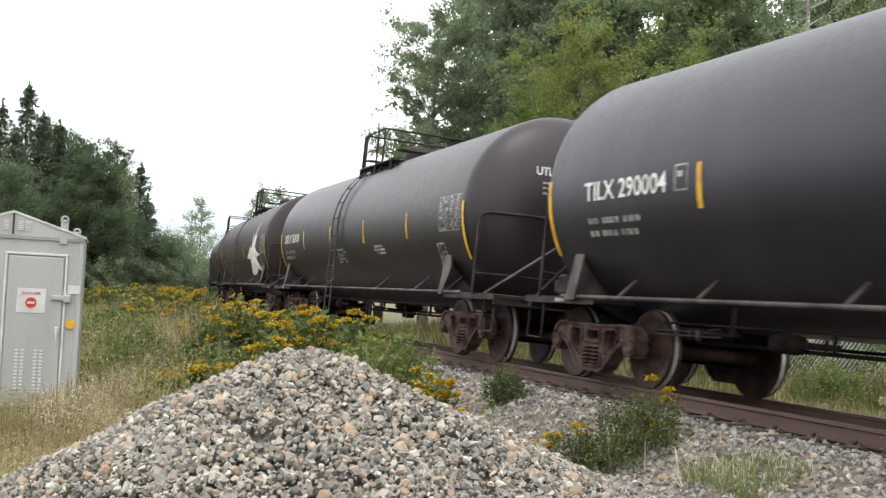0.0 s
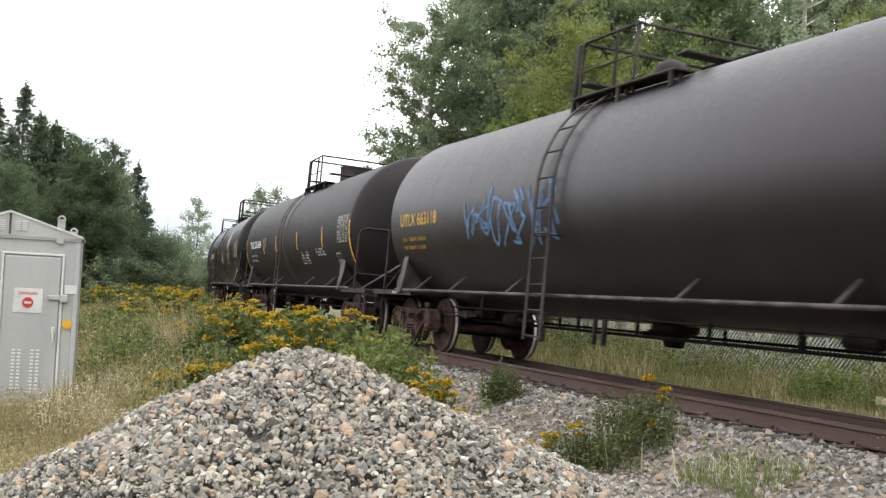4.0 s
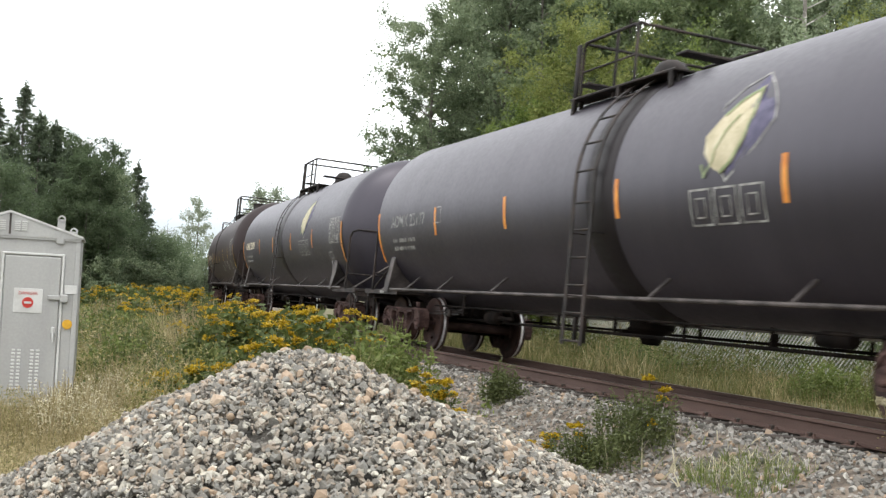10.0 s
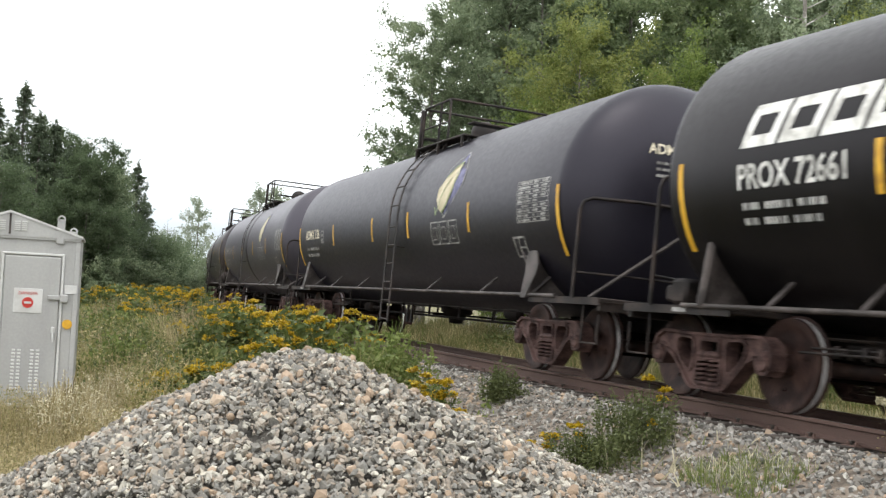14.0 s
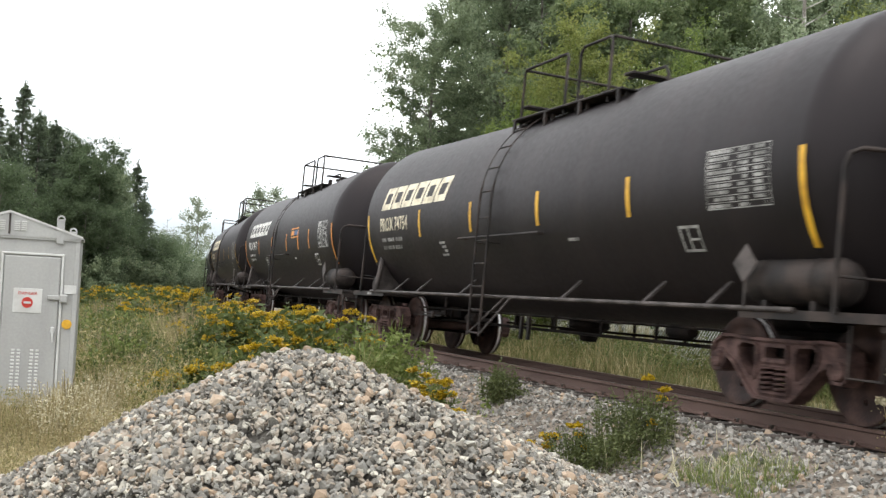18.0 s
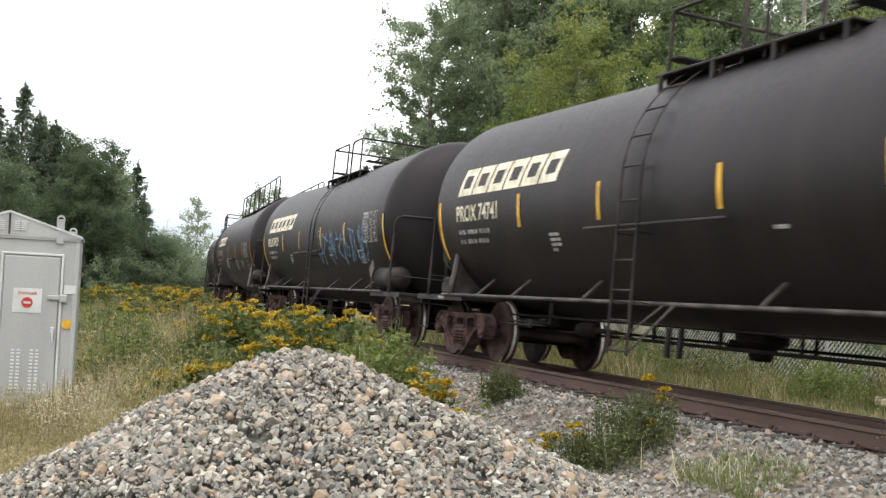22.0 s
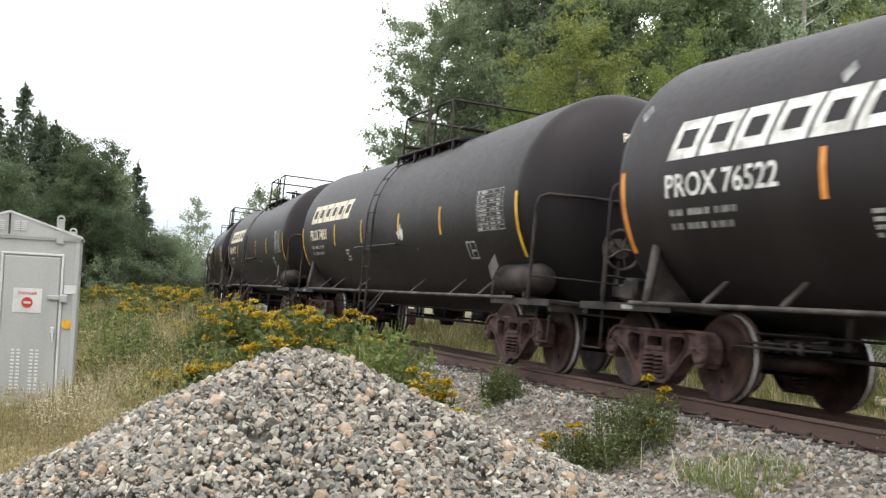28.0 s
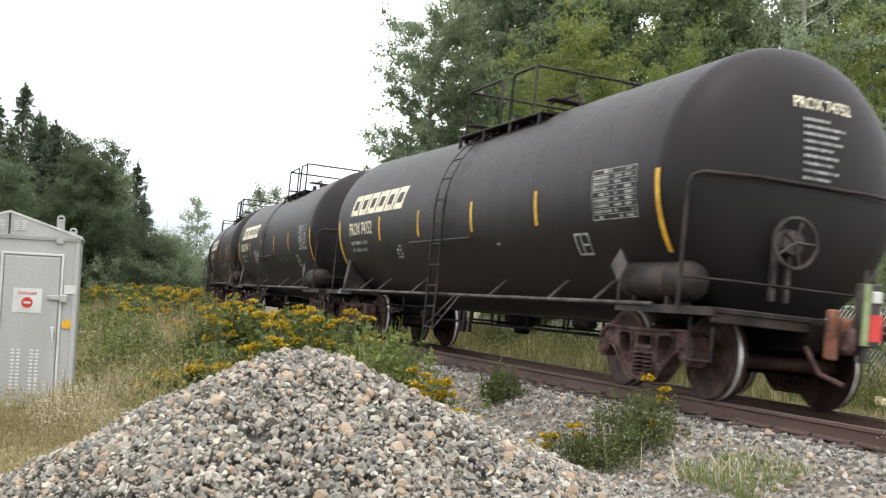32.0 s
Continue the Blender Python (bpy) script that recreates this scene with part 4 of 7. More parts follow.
def spruce(label, place, height, spread, seed):
    rng = np.random.default_rng(seed)
    ob = thing("spruce_tree", None, label, "tree", Matrix.Translation((place[0], place[1], float(ground_height(place[0], place[1])) - 0.05)), "trees along the railway")
    b = Build().tube([(0, 0, -0.3), (0, 0, height * 0.5), (0, 0, height)], [0.016 * height, 0.009 * height, 0.01], 6)
    part("trunk", b.mesh("trunk", M["bark"], 50), ob)
    levels = np.arange(0.4, height - 0.25, 0.30)
    z0 = np.repeat(levels, 12) + rng.normal(0, 0.10, len(levels) * 12)
    n = len(z0)
    t = np.clip(z0 / height, 0.02, 0.985)
    a = rng.random(n) * 2 * math.pi
    out = spread * (1 - t) ** 0.66 * (0.35 + 0.75 * rng.random(n)) + 0.10
    per = 44
    u = rng.random((n, per)) ** 0.7
    side = rng.normal(0, 0.11, (n, per)) * out[:, None]
    d = out[:, None] * u
    x = np.cos(a)[:, None] * d - np.sin(a)[:, None] * side * u
    y = np.sin(a)[:, None] * d + np.cos(a)[:, None] * side * u
    z = z0[:, None] - 0.40 * d + 0.26 * d * u - np.abs(rng.normal(0, 0.10, (n, per)))
    c = np.stack([x, y, z], -1).reshape(-1, 3)
    way = np.repeat(np.stack([np.cos(a), np.sin(a), np.full(n, -0.15)], -1), per, 0)
    v, f = leaf_tris(c, 0.20 * (0.5 + 0.8 * rng.random(len(c))), rng, 1.5, 0.30, way, 0.5)
    tip = np.stack([rng.normal(0, 0.05, 60), rng.normal(0, 0.05, 60), height - 0.75 * rng.random(60) + 0.12], -1)
    v2, f2 = leaf_tris(tip, np.full(60, 0.22), rng, 0.2, 0.3, np.tile([[0, 0, 0.8]], (60, 1)), 0.7)
    v, f = np.concatenate([v, v2]), np.concatenate([f, f2 + len(v)])
    part("crown", quick_mesh("crown", v, f, M["needle"]), ob)
    return ob


ASPEN, WILLOW, DARK = "tall grey-green aspen with open leafy crown", "bushy bright green willow tree", "dense dark green broadleaf tree"
# beyond the rails
broadleaf("aspen_tree", ASPEN, (9.2, 45.2), 14.6, 2.6, 1, M["leaf_aspen"], 0.085, 95000, start=0.14, count=64, subs=14, low=0.6, loose=0.08)
broadleaf("aspen_tree", ASPEN, (13.0, 45.9), 18.5, 3.2, 2, M["leaf_aspen"], 0.10, 80000, start=0.12, count=58, low=0.55, loose=0.09)
broadleaf("aspen_tree", ASPEN, (10.2, 54.0), 9.0, 1.6, 3, M["leaf_aspen"], 0.12, 12000, start=0.2, count=26)
broadleaf("aspen_tree", ASPEN, (11.9, 53.0), 10.0, 1.8, 6, M["leaf_aspen"], 0.12, 12000, start=0.2, count=26)
broadleaf("willow_tree", WILLOW, (9.4, 32.0), 10.4, 2.6, 4, M["leaf_sallow"], 0.075, 70000, start=0.08, count=52, subs=16, low=0.6, loose=0.07)
broadleaf("willow_tree", WILLOW, (8.6, 33.4), 8.2, 1.9, 7, M["leaf_willow"], 0.075, 44000, start=0.08, count=44, subs=16, low=0.6, loose=0.07)
broadleaf("willow_tree", WILLOW, (14.6, 33.8), 10.6, 2.4, 5, M["leaf_willow"], 0.075, 60000, start=0.10, count=50, subs=16, low=0.6, loose=0.07)
for i, (x, y, h, sp) in enumerate([(14.0, 44, 18, 3.4), (17.5, 42.5, 19, 3.6), (21.0, 40.5, 18.5, 3.6), (12.6, 37.5, 13.5, 2.8), (24.5, 38, 18, 3.6), (17.2, 36.5, 15.0, 3.0), (20.5, 33.5, 14.5, 3.0), (27.5, 34.5, 18, 3.6), (24.0, 31.0, 14, 3.0),
                                   (28.5, 29.5, 15, 3.2), (15.0, 51, 20, 3.8), (19.5, 49, 21, 3.8), (24.5, 46.0, 20, 3.8), (30.0, 40.0, 20, 3.8), (18.0, 58, 23, 4.4), (25.0, 55, 24, 4.4), (32.0, 50, 24, 4.4), (16.8, 58.8, 21, 4.0), (16.0, 47.5, 19, 3.2)]):
    broadleaf("broadleaf_tree", DARK if i % 2 else ASPEN, (x, y), h, sp, 20 + i, M["leaf_dark"] if i % 2 else M["leaf_aspen"], 0.15 if i < 10 else 0.24, 50000 if i < 10 else 22000, start=0.10, count=44, subs=14, low=0.55, loose=0.12, droop=0.3)
broadleaf("willow_tree", WILLOW, (11.3, 23.3), 8.9, 1.9, 41, M["leaf_aspen"], 0.085, 26000, start=0.10, count=40, subs=14, low=0.6, loose=0.07)
broadleaf("willow_tree", WILLOW, (13.2, 24.2), 9.9, 1.8, 42, M["leaf_sallow"], 0.085, 26000, start=0.10, count=40, subs=14, low=0.6, loose=0.07)
broadleaf("birch_tree", "pale-trunked birch among the green trees", (12.5, 24.95), 13.5, 1.8, 40, M["leaf_aspen"], 0.10, 3000, M["birch"], 0.72, 12, 5)
for i, (x, y, h, sp) in enumerate([(9.8, 9.5, 3.0, 1.8), (10.2, 13.0, 2.8, 1.9), (9.6, 17.0, 3.2, 2.0), (10.0, 21.0, 3.0, 1.9), (9.6, 25.0, 3.2, 2.0), (12.5, 15.0, 4.5, 2.4), (12.0, 28.0, 4.2, 2.4), (10.6, 6.0, 3.0, 1.8)]):
    broadleaf("willow_shrub", "low green shrub behind the fence", (x, y), h, sp, 300 + i, M["leaf_dark"], 0.10, 9000, start=0.04, count=24, subs=8, low=0.7)
# far along the line; the haze is painted into the poplars' leaf colour
broadleaf("aspen_tree", "distant grey-green poplar beside the line", (11.83, 121.0), 10.4, 2.0, 50, M["leaf_hazed"], 0.20, 6000, start=0.2, count=26, subs=8, loose=0.16)
broadleaf("aspen_tree", "distant grey-green poplar beside the line", (14.9, 104.5), 10.6, 2.2, 51, M["leaf_hazed"], 0.20, 6000, start=0.2, count=26, subs=8, loose=0.16)
broadleaf("aspen_tree", "distant grey-green poplar beside the line", (17.0, 106.0), 11.0, 2.4, 52, M["leaf_hazed"], 0.20, 6000, start=0.2, count=26, subs=8, loose=0.16)
# wood on the camera's side
for i, (x, y, h, sp) in enumerate([(-6.97, 67.0, 12.4, 3.2), (-8.3, 68.0, 11.4, 2.8), (-6.1, 66.0, 10.7, 2.7), (-5.2, 67.0, 10.4, 2.3), (-0.4, 68.5, 8.7, 2.3), (0.3, 70.5, 6.9, 1.8), (-7.6, 64.5, 9.6, 2.6), (-4.6, 65.0, 9.0, 2.2), (-9.3, 70.0, 11.8, 2.6)]):
    spruce("dark green spruce at the edge of the wood", (x, y), h, sp, 60 + i)
for i, (x, y, h, sp) in enumerate([(-6.0, 70.0, 11.4, 1.3), (-5.0, 69.0, 10.7, 1.2), (-4.2, 67.0, 9.7, 1.2), (-3.2, 66.5, 9.8, 1.2), (-7.75, 55.7, 6.9, 1.6), (-2.3, 66.0, 9.7, 1.1), (-3.7, 64.5, 8.6, 1.2), (-1.55, 67.5, 8.4, 0.8), (-2.8, 64.0, 8.3, 1.1), (-1.9, 64.5, 7.6, 1.0), (-4.9, 63.0, 6.8, 1.3), (-3.6, 62.5, 5.8, 1.3),
                                   (-6.3, 62.0, 6.0, 1.4), (-2.4, 62.8, 5.4, 1.2), (-1.0, 66.0, 5.4, 1.1), (0.7, 69.0, 4.2, 1.2), (3.15, 79.5, 5.0, 1.4), (1.6, 70.0, 4.2, 1.1), (2.3, 73.5, 3.6, 1.6), (6.0, 96, 5.0, 2.2), (8.0, 108, 5.4, 2.4)]):
    broadleaf("broadleaf_tree", "dark green broadleaf tree in the wood" if i != 4 else "green broadleaf tree standing before the wood", (x, y), h, sp, 80 + i, M["leaf_aspen"] if i in (7, 9, 16) else M["leaf_wood"], 0.085, 32000 if h > 6.5 else 18000, start=0.04, count=60, subs=12, low=0.75, loose=0.10, droop=0.7)
for i, (x, y, h, sp) in enumerate([(4.9, 81.0, 3.2, 1.8), (5.9, 84.0, 3.2, 1.8), (4.0, 76.0, 2.4, 1.5), (-0.4, 66.5, 2.2, 1.4), (1.2, 68.0, 2.0, 1.4), (-2.6, 62.0, 2.0, 1.5), (2.9, 71.5, 2.0, 1.4)]):
    broadleaf("willow_shrub", "low green willow shrub near the rails", (x, y), h, sp, 95 + i, M["leaf_aspen"], 0.12, 8000, start=0.05, count=24, subs=8, low=0.7, loose=0.09)
for i, (x, y, h) in enumerate([(3.0, 79.0, 6.2), (3.7, 80.5, 5.8), (2.4, 78.0, 5.4), (-5.8, 69.8, 12.2), (-4.1, 69.0, 11.2), (-3.6, 68.5, 10.6)]):
    rng2 = np.random.default_rng(400 + i)
    snag, _ = limbs(rng2, h, 0.7, 16, 0.06, 0.3, 1, 0.5)
    dead = thing("dead_tree", None, "bare grey dead tree at the wood's edge", "tree", Matrix.Translation((x, y, float(ground_height(x, y)) - 0.05)), "trees along the railway")
    part("trunk", snag.mesh("trunk", M["bark"], 50), dead)

# ---- fence beyond the rails ----
FENCE_LAT, FENCE_TOP = 8.2, 1.2
post_me = Build().tube([(0, 0, -0.2), (0, 0, FENCE_TOP + 0.62)], 0.03, 8).mesh("post", M["alu"], 40)
fence = thing("chain_link_fence", None, "galvanised chain-link fence standing in rough grass", "fence", track_pose(4, FENCE_LAT))
inv = fence.matrix_basis.inverted()
bay = 3.0
for k in range(12):
    s0 = 4 + bay * k
    a, c = track(s0, FENCE_LAT, 0), track(s0 + bay, FENCE_LAT, 0)
    a.z = c.z = -0.62
    part("post", post_me, fence, m=inv @ Matrix.Translation(a))
    wires = Build()
    run = (c - a)
    H, step = FENCE_TOP + 0.55, 0.13
    nw = int((bay + H) / step)
    for j in range(nw):
        u0 = -H + j * step
        lo, hi = max(u0, 0), min(u0 + H, bay)
        if hi - lo < 0.05:
            continue
        wires.tube([a + run * (lo / bay) + Vector((0, 0, 0.05 + H - (lo - u0))), a + run * (hi / bay) + Vector((0, 0, 0.05 + H - (hi - u0)))], 0.015, 3, closed_ends=False)
        wires.tube([a + run * (lo / bay) + Vector((0.01, 0, 0.05 + (lo - u0))), a + run * (hi / bay) + Vector((0.01, 0, 0.05 + (hi - u0)))], 0.003, 3, closed_ends=False)
    wires.tube([a + Vector((0, 0, H + 0.06)), c + Vector((0, 0, H + 0.06))], 0.02, 6)
    part("mesh_panel", wires.mesh("mesh_panel", M["zinc"]), fence, m=inv.copy())

# ---- signal cabinet ----
cab = thing("signal_cabinet", None, "weathered aluminium railway signal cabinet with danger sign", "cabinet", Matrix.Translation((-7.775, 12.30, -0.50)) @ Matrix.Rotation(radians(-5.0), 4, "Z"))
W, D, Z0, H = 1.41, 0.95, 0.15, 1.75
body = Build().box((0, D / 2, Z0 + H / 2), (W, D, H), bevel=0.012)
part("body", body.mesh("body", M["alu"]), cab)
E0 = Z0 + H
roof = Build().prism([(-W / 2 - 0.02, E0), (W / 2 + 0.02, E0), (W / 2 + 0.02, E0 + 0.02), (0, E0 + 0.255), (-W / 2 - 0.02, E0 + 0.02)], -0.03, D + 0.03, "xz")
part("roof", roof.mesh("roof", M["alu"]), cab, "low gabled aluminium roof")
part("plinth", Build().box((0, D / 2, 0.03), (W - 0.04, D - 0.04, 0.26), bevel=0.01).mesh("plinth", M["bed"]), cab)
for sx in (-1, 1):
    part("corner_trim", Build().box((sx * (W / 2 - 0.03), -0.008, Z0 + H / 2), (0.05, 0.014, H - 0.02), bevel=0.004).mesh("corner_trim", M["alu"]), cab)
part("eave_trim", Build().box((0, -0.012, E0 - 0.012), (W, 0.02, 0.03), bevel=0.004).mesh("eave_trim", M["alu"]), cab)
for sx in (-1, 1):
    rake = Build().box((sx * (W / 4 + 0.005), -0.036, E0 + 0.135), (0.755, 0.012, 0.02), 0, Matrix.Rotation(sx * math.atan2(0.235, W / 2 + 0.02), 4, "Y"))
    part("roof_trim", rake.mesh("roof_trim", M["sign"]), cab)
part("roof_seam", Build().box((0, -0.036, E0 + 0.125), (0.02, 0.012, 0.21)).mesh("roof_seam", M["pipe"]), cab)
door = part("door", Build().box((0.245, -0.014, Z0 + 0.80), (0.545, 0.03, 1.50), bevel=0.008).mesh("door", M["alu"]), cab, "closed aluminium cabinet door")
for name, c, size in (("door_frame", (0.245, -0.012, Z0 + 1.575), (0.61, 0.03, 0.024)), ("door_frame", (0.245, -0.012, Z0 + 0.03), (0.61, 0.03, 0.024)), ("door_frame", (0.538, -0.012, Z0 + 0.80), (0.024, 0.03, 1.55)), ("door_frame", (-0.048, -0.012, Z0 + 0.80), (0.024, 0.03, 1.55))):
    part(name, Build().box(c, size, bevel=0.005).mesh(name, M["sign"]), cab, "pale aluminium door trim")
slot_me = Build().box((0, 0, 0), (0.036, 0.012, 0.022), bevel=0.004).mesh("louvre", M["sign"])
for cx in (0.105, 0.160, 0.285, 0.340):
    for r in range(13):
        part("louvre", slot_me, door, m=Matrix.Translation((cx, -0.032, Z0 + 0.16 + r * 0.0355)))
part("warning_sign", Build().box((0.215, -0.032, Z0 + 1.095), (0.28, 0.006, 0.25), bevel=0.003).mesh("warning_sign", M["sign"]), door, "white enamel warning sign")
part("no_entry_disc", Build().lathe([(0.0, -0.040), (0.055, -0.040), (0.055, -0.034)], 24, "y", (0.215, 0, Z0 + 1.075)).mesh("no_entry_disc", M["red"]), door, "red disc")
part("no_entry_bar", Build().box((0.215, -0.043, Z0 + 1.075), (0.07, 0.004, 0.022)).mesh("no_entry_bar", M["sign"]), door, "white bar")
hb = Build().box((0.47, -0.045, Z0 + 1.135), (0.13, 0.03, 0.05), bevel=0.008).box((0.565, -0.04, Z0 + 1.13), (0.08, 0.05, 0.085), bevel=0.012)
part("hasp", hb.mesh("hasp", M["alu"]), cab)
lb = Build().box((0.475, -0.045, Z0 + 0.80), (0.045, 0.03, 0.07), bevel=0.01).tube([(0.475, -0.06, Z0 + 0.78), (0.48, -0.065, Z0 + 0.68)], 0.011, 6)
part("lock_handle", lb.mesh("lock_handle", M["zinc"]), door)
part("plate", Build().box((0.625, -0.018, Z0 + 1.225), (0.12, 0.006, 0.09), bevel=0.002).mesh("plate", M["sign"]), cab, "small white plate")
part("disc_sticker", Build().lathe([(0.0, -0.02), (0.05, -0.02), (0.05, -0.012)], 20, "y", (0.610, 0, Z0 + 0.865)).mesh("disc_sticker", M["yellow"]), cab, "round yellow sticker")
for lx, ly in ((0.495, -0.02), (0.60, 0.75)):
    drop_z = 0.09 if ly > 0.1 else 0.0
    eye_b = Build().box((lx, ly, E0 + 0.07 - drop_z), (0.08, 0.018, 0.26), bevel=0.008)
    eye_b.lathe([(0.024, -0.009), (0.042, -0.009), (0.042, 0.009), (0.024, 0.009)], 16, "y", (lx, ly, E0 + 0.20 - drop_z), close=True)
    part("lifting_lug", eye_b.mesh("lifting_lug", M["alu"]), cab)
vent_me = Build().box((0, 0, 0), (0.055, 0.012, 0.014), bevel=0.003).mesh("vent_slat", M["sign"])
for cx in (-0.07, 0.07, 0.14):
    for r in range(5):
        part("vent_slat", vent_me, cab, m=Matrix.Translation((cx, -0.036, E0 + 0.065 + r * 0.021)))
txt = bpy.data.curves.new("word", "FONT")
txt.body, txt.size, txt.align_x, txt.extrude = "DANGER", 0.046, "CENTER", 0.001
tmp = new("word", txt)
dg = bpy.context.evaluated_depsgraph_get()
word_me = bpy.data.meshes.new_from_object(tmp.evaluated_get(dg))
bpy.data.objects.remove(tmp)
word_me.materials.clear()
word_me.materials.append(M["red"])
part("lettering", word_me, door, "red warning word", Matrix.Translation((0.215, -0.0375, Z0 + 1.155)) @ Matrix.Rotation(radians(90), 4, "X"))
# ---- tank cars ----
TANK_R, TANK_Z, SILL_Z = 1.56, 2.33, 1.0
cache = {}


def shared(key, make):
    if key not in cache:
        cache[key] = make()
    return cache[key]


paint_up = 0.0  # how much higher on the shell the current car's paint stands
slope = (0.0, 7.0)  # the current car's tank falls by so much from its ends, at that distance, to the outlet in the middle
sag = 0.0  # how far the current car's belly hangs lower in the middle


def rise(y):
    """How far the shell stands higher at y than in the middle of the car."""
    return slope[0] * min(abs(y), slope[1]) / slope[1]


def on_tank(y, v, lift=0.006):
    """A place on the camera side of the tank: y along the car, v metres up round the shell from the axis height."""
    a = (v + paint_up - rise(y)) / TANK_R
    low = sag * max(0.0, 1 - abs(y) / (slope[1] * 0.85)) * max(0.0, -math.sin(a))
    return (-(TANK_R + lift) * math.cos(a), y, TANK_Z + rise(y) + (TANK_R + lift) * math.sin(a) - low)


class Paint:
    """Flat paint wrapped round the camera side of the tank."""

    def __init__(self):
        self.b = Build()

    def quad(self, y0, y1, v0, v1, slant=0.0, slot=0, lift=0.006):
        """From y0 (front) to y1 (rear), v0 (bottom) to v1 (top); slant moves the top rearwards."""
        n = max(1, int(abs(v1 - v0) / 0.09))
        vs, fs = [], []
        for i in range(n + 1):
            t = i / n
            v = v0 + (v1 - v0) * t
            vs += [on_tank(y0 - slant * t, v, lift), on_tank(y1 - slant * t, v, lift)]
        for i in range(n):
            fs.append((2 * i, 2 * i + 1, 2 * i + 3, 2 * i + 2))
        self.b.add(vs, fs, slot)
        return self

    def border(self, y0, y1, v0, v1, w=0.02, slot=0, slant=0.0, lift=0.006):
        h = v1 - v0
        self.quad(y0, y1, v0, v0 + w, slant * w / h, slot, lift)
        self.quad(y0 - slant * (1 - w / h), y1 - slant * (1 - w / h), v1 - w, v1, slant * w / h, slot, lift)
        k = slant * w / h
        self.quad(y0 - k, y0 - w - k, v0 + w, v1 - w, slant - 2 * k, slot, lift)
        self.quad(y1 + w - k, y1 - k, v0 + w, v1 - w, slant - 2 * k, slot, lift)
        return self

    def lines(self, y0, v_top, rows, width, h, seed, slot=0, fill=0.8, gap=0.7):
        """Rows of small lettering too fine to read."""
        rnd = random.Random(seed)
        for r in range(rows):
            y, end = y0, y0 - width * rnd.uniform(0.75, 1.0)
            v = v_top - r * h * (1 + gap)
            while y > end:
                w = rnd.uniform(1.0, 4.2) * h
                if rnd.random() < fill:
                    self.quad(y, max(y - w, end), v - h, v, 0, slot)
                y -= w + 0.35 * h
        return self

    def rows(self, y0, v_top, h=0.068, step=0.145):
        """Two rows of weight data, one bar for each character."""
        for r, groups in enumerate(((2, 3, 0, 6, 2, 0, 2, 3, 2), (2, 2, 0, 5, 2, 0, 2, 3, 2))):
            y, v = y0, v_top - r * step
            for g in groups:
                for _ in range(g):
                    self.quad(y, y - 0.032, v - h, v)
                    y -= 0.043
                y -= 0.030 if g else 0.055
        return self

    def stroke(self, pts, w, slot=0):
        for (ya, va), (yb, vb) in zip(pts[:-1], pts[1:]):
            dy, dv = yb - ya, vb - va
            d = max(1e-4, math.hypot(dy, dv))
            ny, nv = -dv / d * w / 2, dy / d * w / 2
            ey, ev = dy / d * w * 0.3, dv / d * w * 0.3
            self.b.add([on_tank(ya + ny - ey, va + nv - ev), on_tank(yb + ny + ey, vb + nv + ev), on_tank(yb - ny + ey, vb - nv + ev), on_tank(ya - ny - ey, va - nv - ev)], [(0, 1, 2, 3)], slot)
        return self

    def outline(self, pts, slot=0, lift=0.006):
        n = 5
        cy, cv = sum(p[0] for p in pts) / len(pts), sum(p[1] for p in pts) / len(pts)
        k = len(pts)
        vs, fs = [on_tank(cy, cv, lift)], []
        for i in range(1, n + 1):
            vs += [on_tank(cy + (y - cy) * i / n, cv + (v - cv) * i / n, lift) for y, v in pts]
        for j in range(k):
            fs.append((0, 1 + j, 1 + (j + 1) % k))
        for i in range(n - 1):
            for j in range(k):
                a, b = 1 + i * k + j, 1 + i * k + (j + 1) % k
                fs.append((a, a + k, b + k, b))
        self.b.add(vs, fs, slot)
        return self


def lettering(words, y0, width, v0, height):
    """Words fitted into a field and wrapped round the tank."""
    cu = bpy.data.curves.new("words", "FONT")
    cu.body, cu.resolution_u, cu.offset = words, 3, 0.018
    ob = new("words", cu)
    me = bpy.data.meshes.new_from_object(ob.evaluated_get(bpy.context.evaluated_depsgraph_get()))
    bpy.data.objects.remove(ob)
    bm = bmesh.new()
    bm.from_mesh(me)
    bpy.data.meshes.remove(me)
    xs, ys = [v.co.x for v in bm.verts], [v.co.y for v in bm.verts]
    x0, x1, yb, yt = min(xs), max(xs), min(ys), max(ys)
    for v in bm.verts:
        v.co = Vector(((v.co.x - x0) / (x1 - x0) * width, (v.co.y - yb) / (yt - yb) * height, 0))
    k = 1
    while k * 0.07 < height:
        bmesh.ops.bisect_plane(bm, geom=bm.verts[:] + bm.edges[:] + bm.faces[:], plane_co=(0, k * 0.07, 0), plane_no=(0, 1, 0))
        k += 1
    for v in bm.verts:
        v.co = Vector(on_tank(y0 - v.co.x, v0 + v.co.y, 0.007))
    out_me = bpy.data.meshes.new("lettering")
    bm.to_mesh(out_me)
    bm.free()
    return out_me


